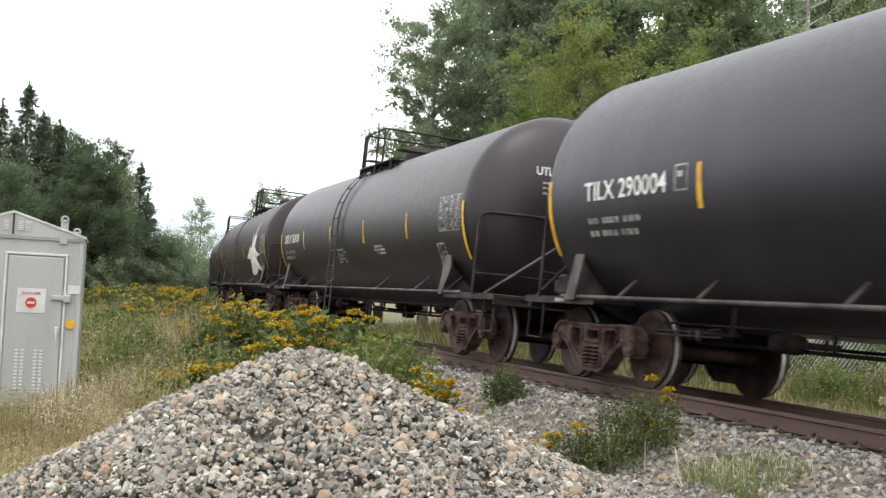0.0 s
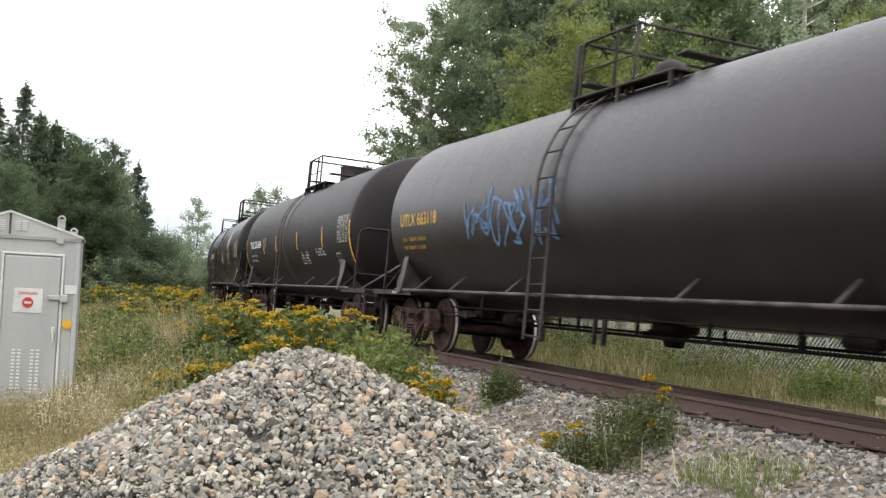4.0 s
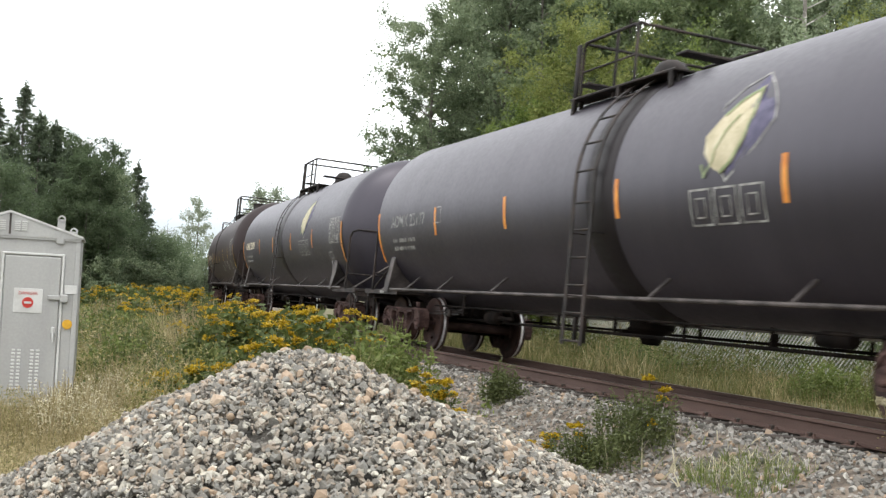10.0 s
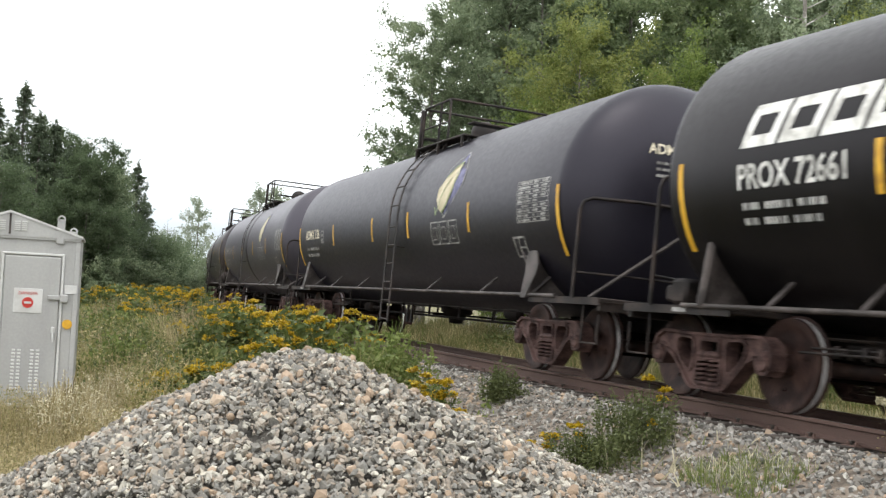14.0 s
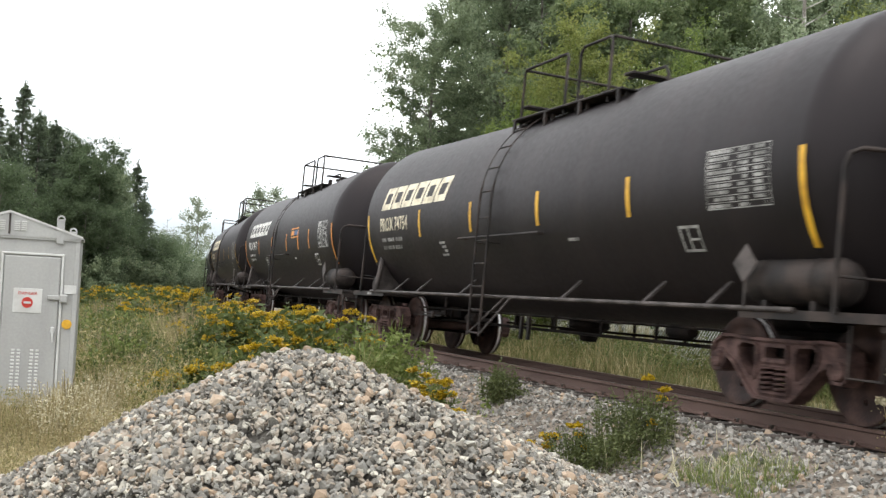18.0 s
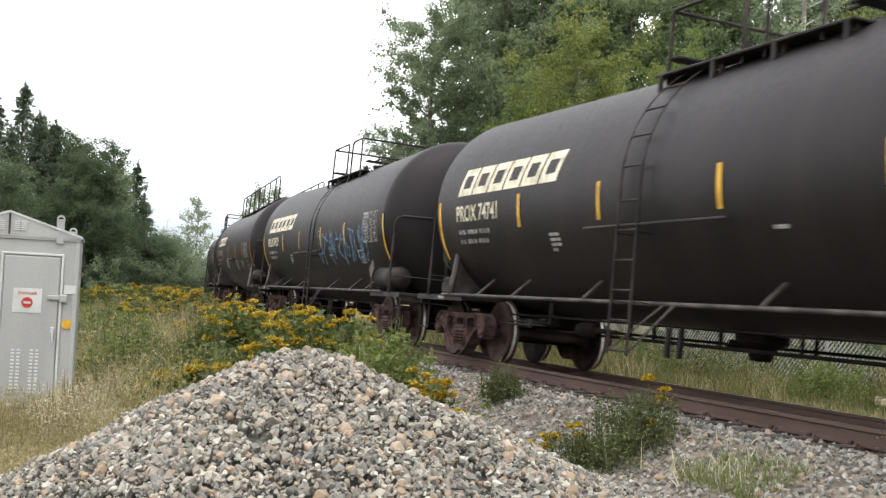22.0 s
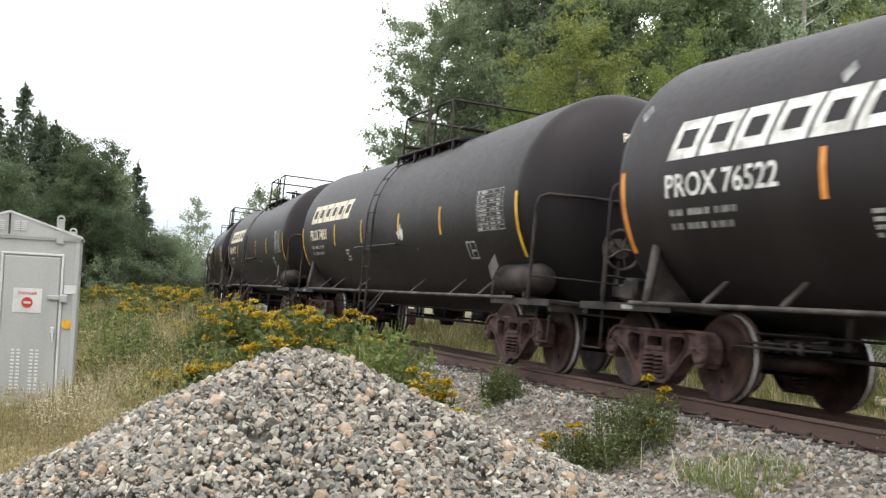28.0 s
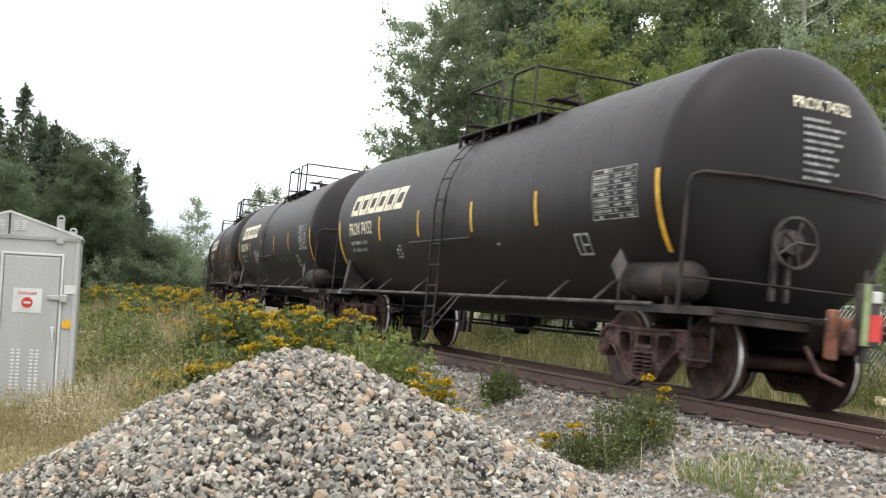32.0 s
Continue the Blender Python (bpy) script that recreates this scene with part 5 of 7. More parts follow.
# trucks
def wheelset_mesh():
    b = Build()
    prof = [(0.0, 0.0), (0.10, 0.0), (0.11, 0.03), (0.30, 0.045), (0.365, 0.02), (0.40, 0.0), (0.452, 0.0), (0.457, 0.02), (0.459, 0.05), (0.462, 0.09), (0.468, 0.10), (0.488, 0.108), (0.488, 0.128), (0.46, 0.138),
            (0.40, 0.138), (0.365, 0.115), (0.30, 0.09), (0.13, 0.075), (0.12, 0.14), (0.0, 0.14)]
    slots = [0, 0, 0, 0, 0, 0, 0, 0, 1, 0, 0, 0, 0, 0, 0, 0, 0, 0, 0]
    for side in (-1, 1):
        b.lathe([(r, side * (0.815 - a)) for r, a in prof], 32, "x", (0, 0, 0), slots)
    b.lathe([(0.085, -0.75), (0.08, 0), (0.085, 0.75)], 14, "x")
    b.lathe([(0.07, -1.02), (0.07, -0.74)], 12, "x").lathe([(0.07, 0.74), (0.07, 1.02)], 12, "x")
    # balance holes and chill marks give the plate its turn
    for k in range(3):
        a = k * 2.09
        for side in (-1, 1):
            b.box((side * 0.79, 0.24 * math.cos(a), 0.24 * math.sin(a)), (0.03, 0.05, 0.02), 0)
    return b.mesh("wheelset", [M["wheel"], M["bright"], M["truck"]], 40)


def side_frame_mesh():
    """A cast truck side: arched top member, tension member, window for the springs, journal pedestals."""
    out_l = [(-0.99, 0.40), (-1.00, 0.54), (-0.96, 0.63), (-0.84, 0.695), (-0.66, 0.70), (-0.45, 0.685), (0.45, 0.685), (0.66, 0.70), (0.84, 0.695), (0.96, 0.63), (1.00, 0.54), (0.99, 0.40),
             (0.94, 0.35), (0.82, 0.36), (0.75, 0.50), (0.62, 0.44), (0.34, 0.18), (0.26, 0.13), (-0.26, 0.13), (-0.34, 0.18), (-0.62, 0.44), (-0.75, 0.50), (-0.82, 0.36), (-0.94, 0.35)]
    b = Build()
    bm = bmesh.new()
    holes = [[(-0.21, 0.19), (0.21, 0.19), (0.21, 0.45), (-0.21, 0.45)], [(-0.16, 0.50), (0.16, 0.50), (0.16, 0.63), (-0.16, 0.63)], [(-0.60, 0.60), (-0.58, 0.50), (-0.50, 0.40), (-0.38, 0.31), (-0.30, 0.31), (-0.275, 0.40), (-0.275, 0.58), (-0.31, 0.64), (-0.53, 0.655)], [(0.60, 0.60), (0.53, 0.655), (0.31, 0.64), (0.275, 0.58), (0.275, 0.40), (0.30, 0.31), (0.38, 0.31), (0.50, 0.40), (0.58, 0.50)]]
    edges = []
    for loop in [out_l] + holes:
        vs = [bm.verts.new((0, y, z)) for y, z in loop]
        edges += [bm.edges.new((vs[i], vs[(i + 1) % len(vs)])) for i in range(len(vs))]
    fill = bmesh.ops.triangle_fill(bm, use_beauty=True, edges=edges)
    faces = [f for f in fill["geom"] if isinstance(f, bmesh.types.BMFace)]
    ext = bmesh.ops.extrude_face_region(bm, geom=faces)
    bmesh.ops.translate(bm, verts=[v for v in ext["geom"] if isinstance(v, bmesh.types.BMVert)], vec=(0.11, 0, 0))
    bmesh.ops.translate(bm, verts=bm.verts, vec=(-0.055, 0, 0))
    bmesh.ops.recalc_face_normals(bm, faces=bm.faces)
    bm.verts.index_update()
    b.add([v.co[:] for v in bm.verts], [[v.index for v in f.verts] for f in bm.faces])
    bm.free()
    # flanges round the edges of the casting
    for loop, w in ((out_l, 0.19),):
        for i in range(len(loop)):
            (y0, z0), (y1, z1) = loop[i], loop[(i + 1) % len(loop)]
            d = math.hypot(y1 - y0, z1 - z0)
            b.box((0, (y0 + y1) / 2, (z0 + z1) / 2), (w, d + 0.02, 0.03), 0, Matrix.Rotation(math.atan2(z1 - z0, y1 - y0), 3, "X").to_4x4())
    for loop in holes:
        for i in range(len(loop)):
            (y0, z0), (y1, z1) = loop[i], loop[(i + 1) % len(loop)]
            d = math.hypot(y1 - y0, z1 - z0)
            b.box((0, (y0 + y1) / 2, (z0 + z1) / 2), (0.16, d, 0.03), 0, Matrix.Rotation(math.atan2(z1 - z0, y1 - y0), 3, "X").to_4x4())
    b.box((0, 0, 0.475), (0.20, 0.40, 0.05), bevel=0.02)
    return b.mesh("side_frame", M["truck"], 30)


def spring_mesh():
    b = Build()
    pts = [(0.088 * math.cos(k * 0.8), 0.088 * math.sin(k * 0.8), 0.205 + 0.0060 * k) for k in range(40)]
    b.tube(pts, 0.014, 5)
    return b.mesh("spring", M["truck"], 60)


def bearing_mesh():
    b = Build().lathe([(0.0, -0.05), (0.07, -0.05), (0.082, -0.04), (0.085, 0.0), (0.112, 0.005), (0.12, 0.015), (0.12, 0.12)], 18, "x")
    for k in range(3):
        a = k * 2.094 + 0.5
        b.box((-0.055, 0.048 * math.cos(a), 0.048 * math.sin(a)), (0.02, 0.022, 0.022))
    return b.mesh("bearing", M["truck"], 40)


def bolster_mesh():
    b = Build().box((0, 0, 0.62), (1.9, 0.42, 0.24), bevel=0.04)
    b.lathe([(0.20, 0.74), (0.20, 0.86), (0.0, 0.86)], 16, "z")
    for y in (-0.55, 0.55):
        b.box((0, y, 0.42), (1.30, 0.10, 0.18), bevel=0.02)
        for sx in (-1, 1):
            b.box((sx * 0.735, y + (0.06 if y < 0 else -0.06) * -1.0, 0.45), (0.10, 0.08, 0.30), bevel=0.02)
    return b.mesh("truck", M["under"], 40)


turning = []  # wheelsets, with their car


def add_truck(car, y):
    t = part("truck", shared("bolster", bolster_mesh), car, "rust-brown four-wheel freight truck", Matrix.Translation((0, y, 0)))
    for sx in (-1, 1):
        part("side_frame", shared("side_frame", side_frame_mesh), t, m=Matrix.Translation((sx * 1.01, 0, 0)) @ Matrix.Rotation(0 if sx < 0 else math.pi, 4, "Z"))
        for yy in (-0.10, 0.10):
            part("coil_spring", shared("spring", spring_mesh), t, m=Matrix.Translation((sx * 1.03, yy, 0)))
        for yy in (-0.889, 0.889):
            part("bearing", shared("bearing", bearing_mesh), t, m=Matrix.Translation((sx * 1.08, yy, 0.46)) @ Matrix.Rotation(0 if sx < 0 else math.pi, 4, "Z"))
    for yy in (-0.889, 0.889):
        w = part("wheelset", shared("wheelset", wheelset_mesh), t, "wheels with polished treads on an axle", Matrix.Translation((0, yy, 0.458)))
        turning.append((w, car, yy))
    return t


HEAD_N = 12


def head_depth(r):
    """How far a dished head stands out at a distance r from the axis."""
    return 0.60 * max(0.0, 1 - (min(r, TANK_R) / TANK_R) ** 2.2) ** 0.60


def tank_mesh(hl, mat, sag=0.0):
    """Shell with dished heads; sag lowers the middle of the bottom."""
    prof = []
    for i in range(HEAD_N):
        r = TANK_R * math.sin(math.pi / 2 * i / (HEAD_N - 1)) ** 0.78
        prof.append((max(r, 0.001), -hl - head_depth(r)))
    prof += [(TANK_R + 0.004, -hl + 0.03)]
    k = 12
    for i in range(1, k):
        prof.append((TANK_R, -hl + 2 * hl * i / k))
    prof += [(TANK_R + 0.004, hl - 0.03)]
    prof += [(r, -y) for r, y in prof[:HEAD_N][::-1]]
    b = Build().lathe(prof, 72, "y", (0, 0, TANK_Z))
    if sag:
        b.v = [(x, y, z - sag * max(0.0, 1 - abs(y) / (hl * 0.85)) * min(1.0, max(0.0, (TANK_Z - z) / TANK_R)) ** 1.0) for x, y, z in b.v]
    b.v = [(x, y, z + rise(y)) for x, y, z in b.v]
    return b.mesh("tank", mat, 40)


def arc(r, a0, a1, n=10, x=0.0):
    return [(-(r) * math.cos(a0 + (a1 - a0) * i / n), TANK_Z + r * math.sin(a0 + (a1 - a0) * i / n)) for i in range(n + 1)]


def add_ladder(car, ly, width, rail, rung, wide):
    """Side ladder: straight below, then following the shell to the top walkway; stringers and rungs are parts."""
    key = (width, wide)
    at = Matrix.Translation((0, ly, 0))
    lean = [(-1.63, 0.42), (-1.63, 1.2), (-1.64, 2.33)] + arc(TANK_R + 0.08, 0.12, 1.0, 9)

    def stringer(s, name):
        b = Build()
        pts = [(x, s * width / 2, z) for x, z in lean]
        if wide:
            for p, q in zip(pts[:-1], pts[1:]):
                p, q = Vector(p), Vector(q)
                d = q - p
                b.box((p + q) / 2, (0.014, wide, d.length + 0.01), 0, Matrix.Rotation(math.atan2(d.x, d.z), 4, "Y"))
        else:
            b.tube(pts, [rail] * 4 + [0.008] * (len(pts) - 4), 6)
        for zz in (SILL_Z, 1.75):
            b.box((-1.5, s * width / 2, zz), (0.28, 0.04, 0.012))
        return b.mesh(name, M["steel"], 50)
    lad = part("ladder", shared(("stringer", key, -1), lambda: stringer(-1, "ladder")), car, "steel side ladder curving over the tank", at)
    part("stringer", shared(("stringer", key, 1), lambda: stringer(1, "stringer")), lad)
    rung_me = shared(("rung", key), lambda: Build().tube([(0, -width / 2, 0), (0, width / 2, 0)], rung, 6).mesh("rung", M["steel"], 50))
    spots = [(-1.63, 0.46 + 0.33 * i) for i in range(6)] + arc(TANK_R + 0.08, 0.10, 0.98, 4)
    for x, z in spots:
        part("rung", rung_me, lad, m=Matrix.Translation((x, 0, z)))
    if not wide:
        part("stay", shared("stay_a", lambda: Build().tube([(-1.63, -0.21, 0.44), (-1.45, -0.76, SILL_Z - 0.02)], 0.015, 6).mesh("stay", M["pipe"], 60)), lad)
        part("stay", shared("stay_b", lambda: Build().tube([(-1.63, 0.21, 0.44), (-1.45, -0.56, SILL_Z - 0.02)], 0.012, 6).mesh("stay", M["pipe"], 60)), lad)


def saddle_mesh(form):
    """Bracket between the end platform and the tank."""
    b = Build()
    if form == "rear":
        b.prism([(-1.42, SILL_Z), (-0.70, SILL_Z), (-0.92, 1.30), (-1.24, 1.80), (-1.36, 1.80)], 0.40, 0.43, "xz")
        n = len(b.v)
        b.prism([(0.62, 0.96), (0.46, 0.96), (0.25, 1.32), (0.24, 1.40), (0.44, 1.76), (0.60, 1.74), (0.64, 1.46), (0.60, 1.30)], -0.012, 0.012, "yz")
        for p, q in (((0.60, 1.74), (0.90, 1.75)), ((0.90, 1.75), (0.82, 1.58)), ((0.82, 1.58), (0.62, 1.42))):
            b.tube([(0, *p), (0, *q)], 0.018, 6)
        b.v[n:] = [(x - 1.43 + (z - 0.98) * 0.11, y, z) for x, y, z in b.v[n:]]
        b.tube([(-1.38, 0.42, 1.0), (-1.05, 0.36, 1.36)], 0.03, 6)
    elif form == "front":
        b.prism([(-1.40, SILL_Z), (-0.80, SILL_Z), (-1.0, 1.25), (-1.30, 1.70), (-1.36, 1.70)], -0.06, -0.02, "xz")
        n = len(b.v)
        b.prism([(0.19, 0.96), (-0.05, 0.96), (-0.13, 1.68), (-0.08, 1.76), (0.07, 1.74)], -0.014, 0.014, "yz")
        b.v[n:] = [(x - 1.43 + (z - 0.98) * 0.11, y, z) for x, y, z in b.v[n:]]
    elif form == "box":
        b.prism([(-1.41, SILL_Z), (-0.70, SILL_Z), (-0.92, 1.30), (-1.20, 1.78), (-1.34, 1.78)], -0.42, -0.39, "xz")
        b.prism([(-1.41, SILL_Z), (-0.70, SILL_Z), (-0.92, 1.30), (-1.20, 1.78), (-1.34, 1.78)], -0.07, -0.04, "xz")
        n = len(b.v)
        b.prism([(0.04, 0.96), (-0.48, 0.96), (-0.40, 1.76), (-0.06, 1.76)], -0.014, 0.014, "yz")
        b.box((0, -0.23, 1.79), (0.10, 0.40, 0.06), bevel=0.01)
        b.v[n:] = [(x - 1.43 + (z - 0.98) * 0.11, y, z) for x, y, z in b.v[n:]]
    else:
        b.prism([(-1.40, SILL_Z), (-0.80, SILL_Z), (-1.0, 1.25), (-1.30, 1.60), (-1.36, 1.58)], -0.02, 0.02, "xz")
        b.tube([(-1.41, 0, SILL_Z), (-1.33, 0, 1.64)], 0.05, 8)
    return b.mesh("saddle", M["pipe"], 40)


def end_rail_mesh(top):
    r = 0.022
    z0, z1, x = SILL_Z - 0.02, top, 1.43
    pts = [(-x, 0, z0), (-x, 0, z1 - 0.16), (-x + 0.04, 0.01, z1 - 0.05), (-x + 0.15, 0.03, z1), (-0.75, 0.22, z1), (0.75, 0.22, z1), (x - 0.15, 0.03, z1), (x - 0.04, 0.01, z1 - 0.05), (x, 0, z1 - 0.16), (x, 0, z0)]
    b = Build().tube(pts, r, 8)
    b.tube([(-x, 0, 1.30), (-0.9, 0.2, 1.30), (0.9, 0.2, 1.30), (x, 0, 1.30)], 0.014, 6)
    return b.mesh("end_handrail", M["steel"], 50)


def strut_mesh():
    """Diagonal rod from the platform's outer corner up to the tank end."""
    b = Build().tube([(-1.30, 0.75, SILL_Z), (-1.22, -0.12, 1.52)], 0.022, 6)
    return b.mesh("diagonal_strut", M["pipe"], 50)


def marker_mesh():
    """End-of-train marker on the last coupler."""
    b = Build().box((0, 0, 1.02), (0.20, 0.16, 0.62), 0, None, 0.015).box((-0.085, -0.085, 1.02), (0.06, 0.03, 0.60), 1)
    b.box((0.03, -0.09, 0.90), (0.14, 0.03, 0.26), 2).box((0.03, -0.09, 1.20), (0.12, 0.03, 0.12), 3, None, 0.02)
    for dx in (-0.04, 0.05):
        b.tube([(dx, 0, 1.32), (dx, 0, 1.46)], 0.02, 6, 0)
    b.tube([(0.0, 0.02, 0.72), (0.0, 0.02, 0.55)], 0.05, 8, 0)
    return b.mesh("end_marker", [M["pipe"], M["lemon"], M["red"], M["sign"]])


def platform_mesh(hl, end):
    b = Build().box((0, (hl - 0.95 + end - 0.35) / 2, SILL_Z - 0.03), (2.78, end - 0.35 - hl + 0.95, 0.06), bevel=0.01)
    b.box((0, end - 0.42, SILL_Z - 0.08), (2.70, 0.10, 0.15), bevel=0.01)
    for sx in (-1, 1):
        b.box((sx * 1.385, (hl - 0.95 + end - 0.35) / 2, SILL_Z - 0.045), (0.02, end - 0.35 - hl + 0.95, 0.085))
    for sx in (-1, 1):
        b.tube([(sx * 1.34, end - 0.42, SILL_Z - 0.2), (sx * 1.34, end - 0.42, 0.46), (sx * 1.34, end - 0.82, 0.46), (sx * 1.34, end - 0.82, SILL_Z - 0.1)], 0.016, 6)
    return b.mesh("end_platform", M["steel"], 40)


def sill_mesh(hl, end):
    b = Build().box((0, (hl - 2.0 + end - 0.32) / 2, 0.80), (0.46, end - 0.32 - hl + 2.0, 0.30), bevel=0.02)
    b.box((0, hl - 0.55, 0.95), (1.2, 0.8, 0.14), bevel=0.03)
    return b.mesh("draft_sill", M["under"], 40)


def coupler_mesh():
    b = Build().box((0, -0.30, 0.80), (0.16, 0.60, 0.16), bevel=0.03)
    b.box((-0.04, -0.02, 0.80), (0.30, 0.22, 0.28), bevel=0.06).box((0.10, 0.10, 0.80), (0.10, 0.18, 0.26), bevel=0.04)
    b.tube([(0.28, -0.3, 0.70), (0.26, -0.1, 0.45), (0.12, 0.10, 0.36)], 0.028, 8)
    b.tube([(-1.3, -0.22, 0.88), (-0.6, -0.22, 0.92), (-0.1, -0.2, 0.96)], 0.014, 6)
    return b.mesh("coupler", M["truck"], 40)


def walkway_mesh(y0, y1, w):
    z = TANK_Z + math.sqrt(TANK_R ** 2 - w ** 2) + 0.10
    b = Build()
    for sx in (-1, 1):
        b.box((sx * w, (y0 + y1) / 2, z), (0.22, y1 - y0, 0.025), bevel=0.006)
        for dx in (-0.12, 0.12):
            b.tube([(sx * w + dx, y0, z + 0.005), (sx * w + dx, y1, z + 0.005)], 0.018, 6)
        n = max(2, int((y1 - y0) / 0.9))
        for i in range(n + 1):
            y = y0 + 0.1 + (y1 - y0 - 0.2) * i / n
            b.box((sx * w, y, z - 0.10), (0.05, 0.05, 0.22)).box((sx * (w + 0.12), y, z - 0.16), (0.04, 0.05, 0.32))
    for y in (y0 + 0.12, y1 - 0.12):
        b.box((0, y, TANK_Z + TANK_R + 0.03), (2 * w, 0.24, 0.035), bevel=0.008)
    return b.mesh("walkway", M["steel"], 40)


def railing_mesh(style):
    """Rails round the top walkway."""
    z, top = 3.60, 4.48
    b = Build()
    r = 0.022
    if style == "loop":
        for sx in (-1, 1):
            x = sx * 0.95
            b.tube([(x, 1.0, z), (x, 1.0, top - 0.06), (x, 0.94, top), (x, -0.34, top), (x, -0.40, top - 0.06), (x, -0.40, z)], r, 8)
            b.tube([(x, 1.0, top - 0.40), (x, -0.40, top - 0.40)], 0.014, 6)
            b.tube([(x, 0.10, z), (x, 0.10, top)], r, 6)
        for y in (1.0, -0.40):
            b.tube([(-0.95, y, top), (0.95, y, top)], r, 8)
        b.box((-0.97, 1.10, 4.02), (0.05, 0.09, 0.92), bevel=0.015)
        b.tube([(0.95, -0.40, top - 0.1), (0.95, -1.3, top - 0.42), (0.95, -1.3, z)], 0.018, 6)
    elif style == "long":
        for sx in (-1, 1):
            x = sx * 0.72
            zz = 3.72
            b.tube([(x, 5.6, zz), (x, 5.6, zz + 0.85), (x, 5.4, zz + 0.92), (x, -5.4, zz + 0.92), (x, -5.6, zz + 0.85), (x, -5.6, zz)], r, 8)
            for i in range(7):
                b.tube([(x, 4.5 - 1.5 * i, zz), (x, 4.5 - 1.5 * i, zz + 0.92)], 0.02, 6)
    else:
        for sx in (-1, 1):
            x = sx * 0.95
            b.tube([(x, 1.0, z), (x, 1.0, top - 0.06), (x, 0.95, top), (x, -0.38, top), (x, -0.42, top - 0.06), (x, -0.42, z)], r, 8)
            b.tube([(x, -0.80, z), (x, -0.80, top - 0.08), (x, -0.88, top), (x, -1.60, top), (x, -1.66, top - 0.06), (x, -1.66, z)], r, 8)
            b.tube([(x, -1.66, top), (x, -2.6, top), (x, -2.7, top - 0.1), (x, -2.7, z)], r if sx > 0 else 0.001, 8)
        for y in (1.0, -1.66):
            b.tube([(-0.95, y, top), (0.95, y, top)], r, 8)
        b.tube([(-0.70, -1.7, 3.95), (-0.70, -2.6, 3.95), (-0.70, -2.68, 3.85), (-0.70, -2.68, 3.7)], 0.02, 6)
    return b.mesh("railing", M["steel"], 50)


def manway_mesh(kind):
    z = TANK_Z + TANK_R - 0.04
    b = Build()
    if kind == "bowl":
        b.lathe([(0.30, z), (0.30, z + 0.12), (0.25, z + 0.13), (0.25, z + 0.22), (0.225, z + 0.32), (0.16, z + 0.40), (0.08, z + 0.435), (0.001, z + 0.44)], 24, "z", (0, 0.28, 0))
    elif kind == "drum":
        b.lathe([(0.46, z), (0.46, z + 0.34), (0.48, z + 0.35), (0.48, z + 0.39), (0.001, z + 0.41)], 28, "z", (0, -0.55, 0))
    else:
        b.lathe([(0.26, z), (0.26, z + 0.16), (0.30, z + 0.17), (0.30, z + 0.22), (0.001, z + 0.24)], 24, "z", (0, -0.3, 0))
    return b.mesh("manway", M["steel"], 40)


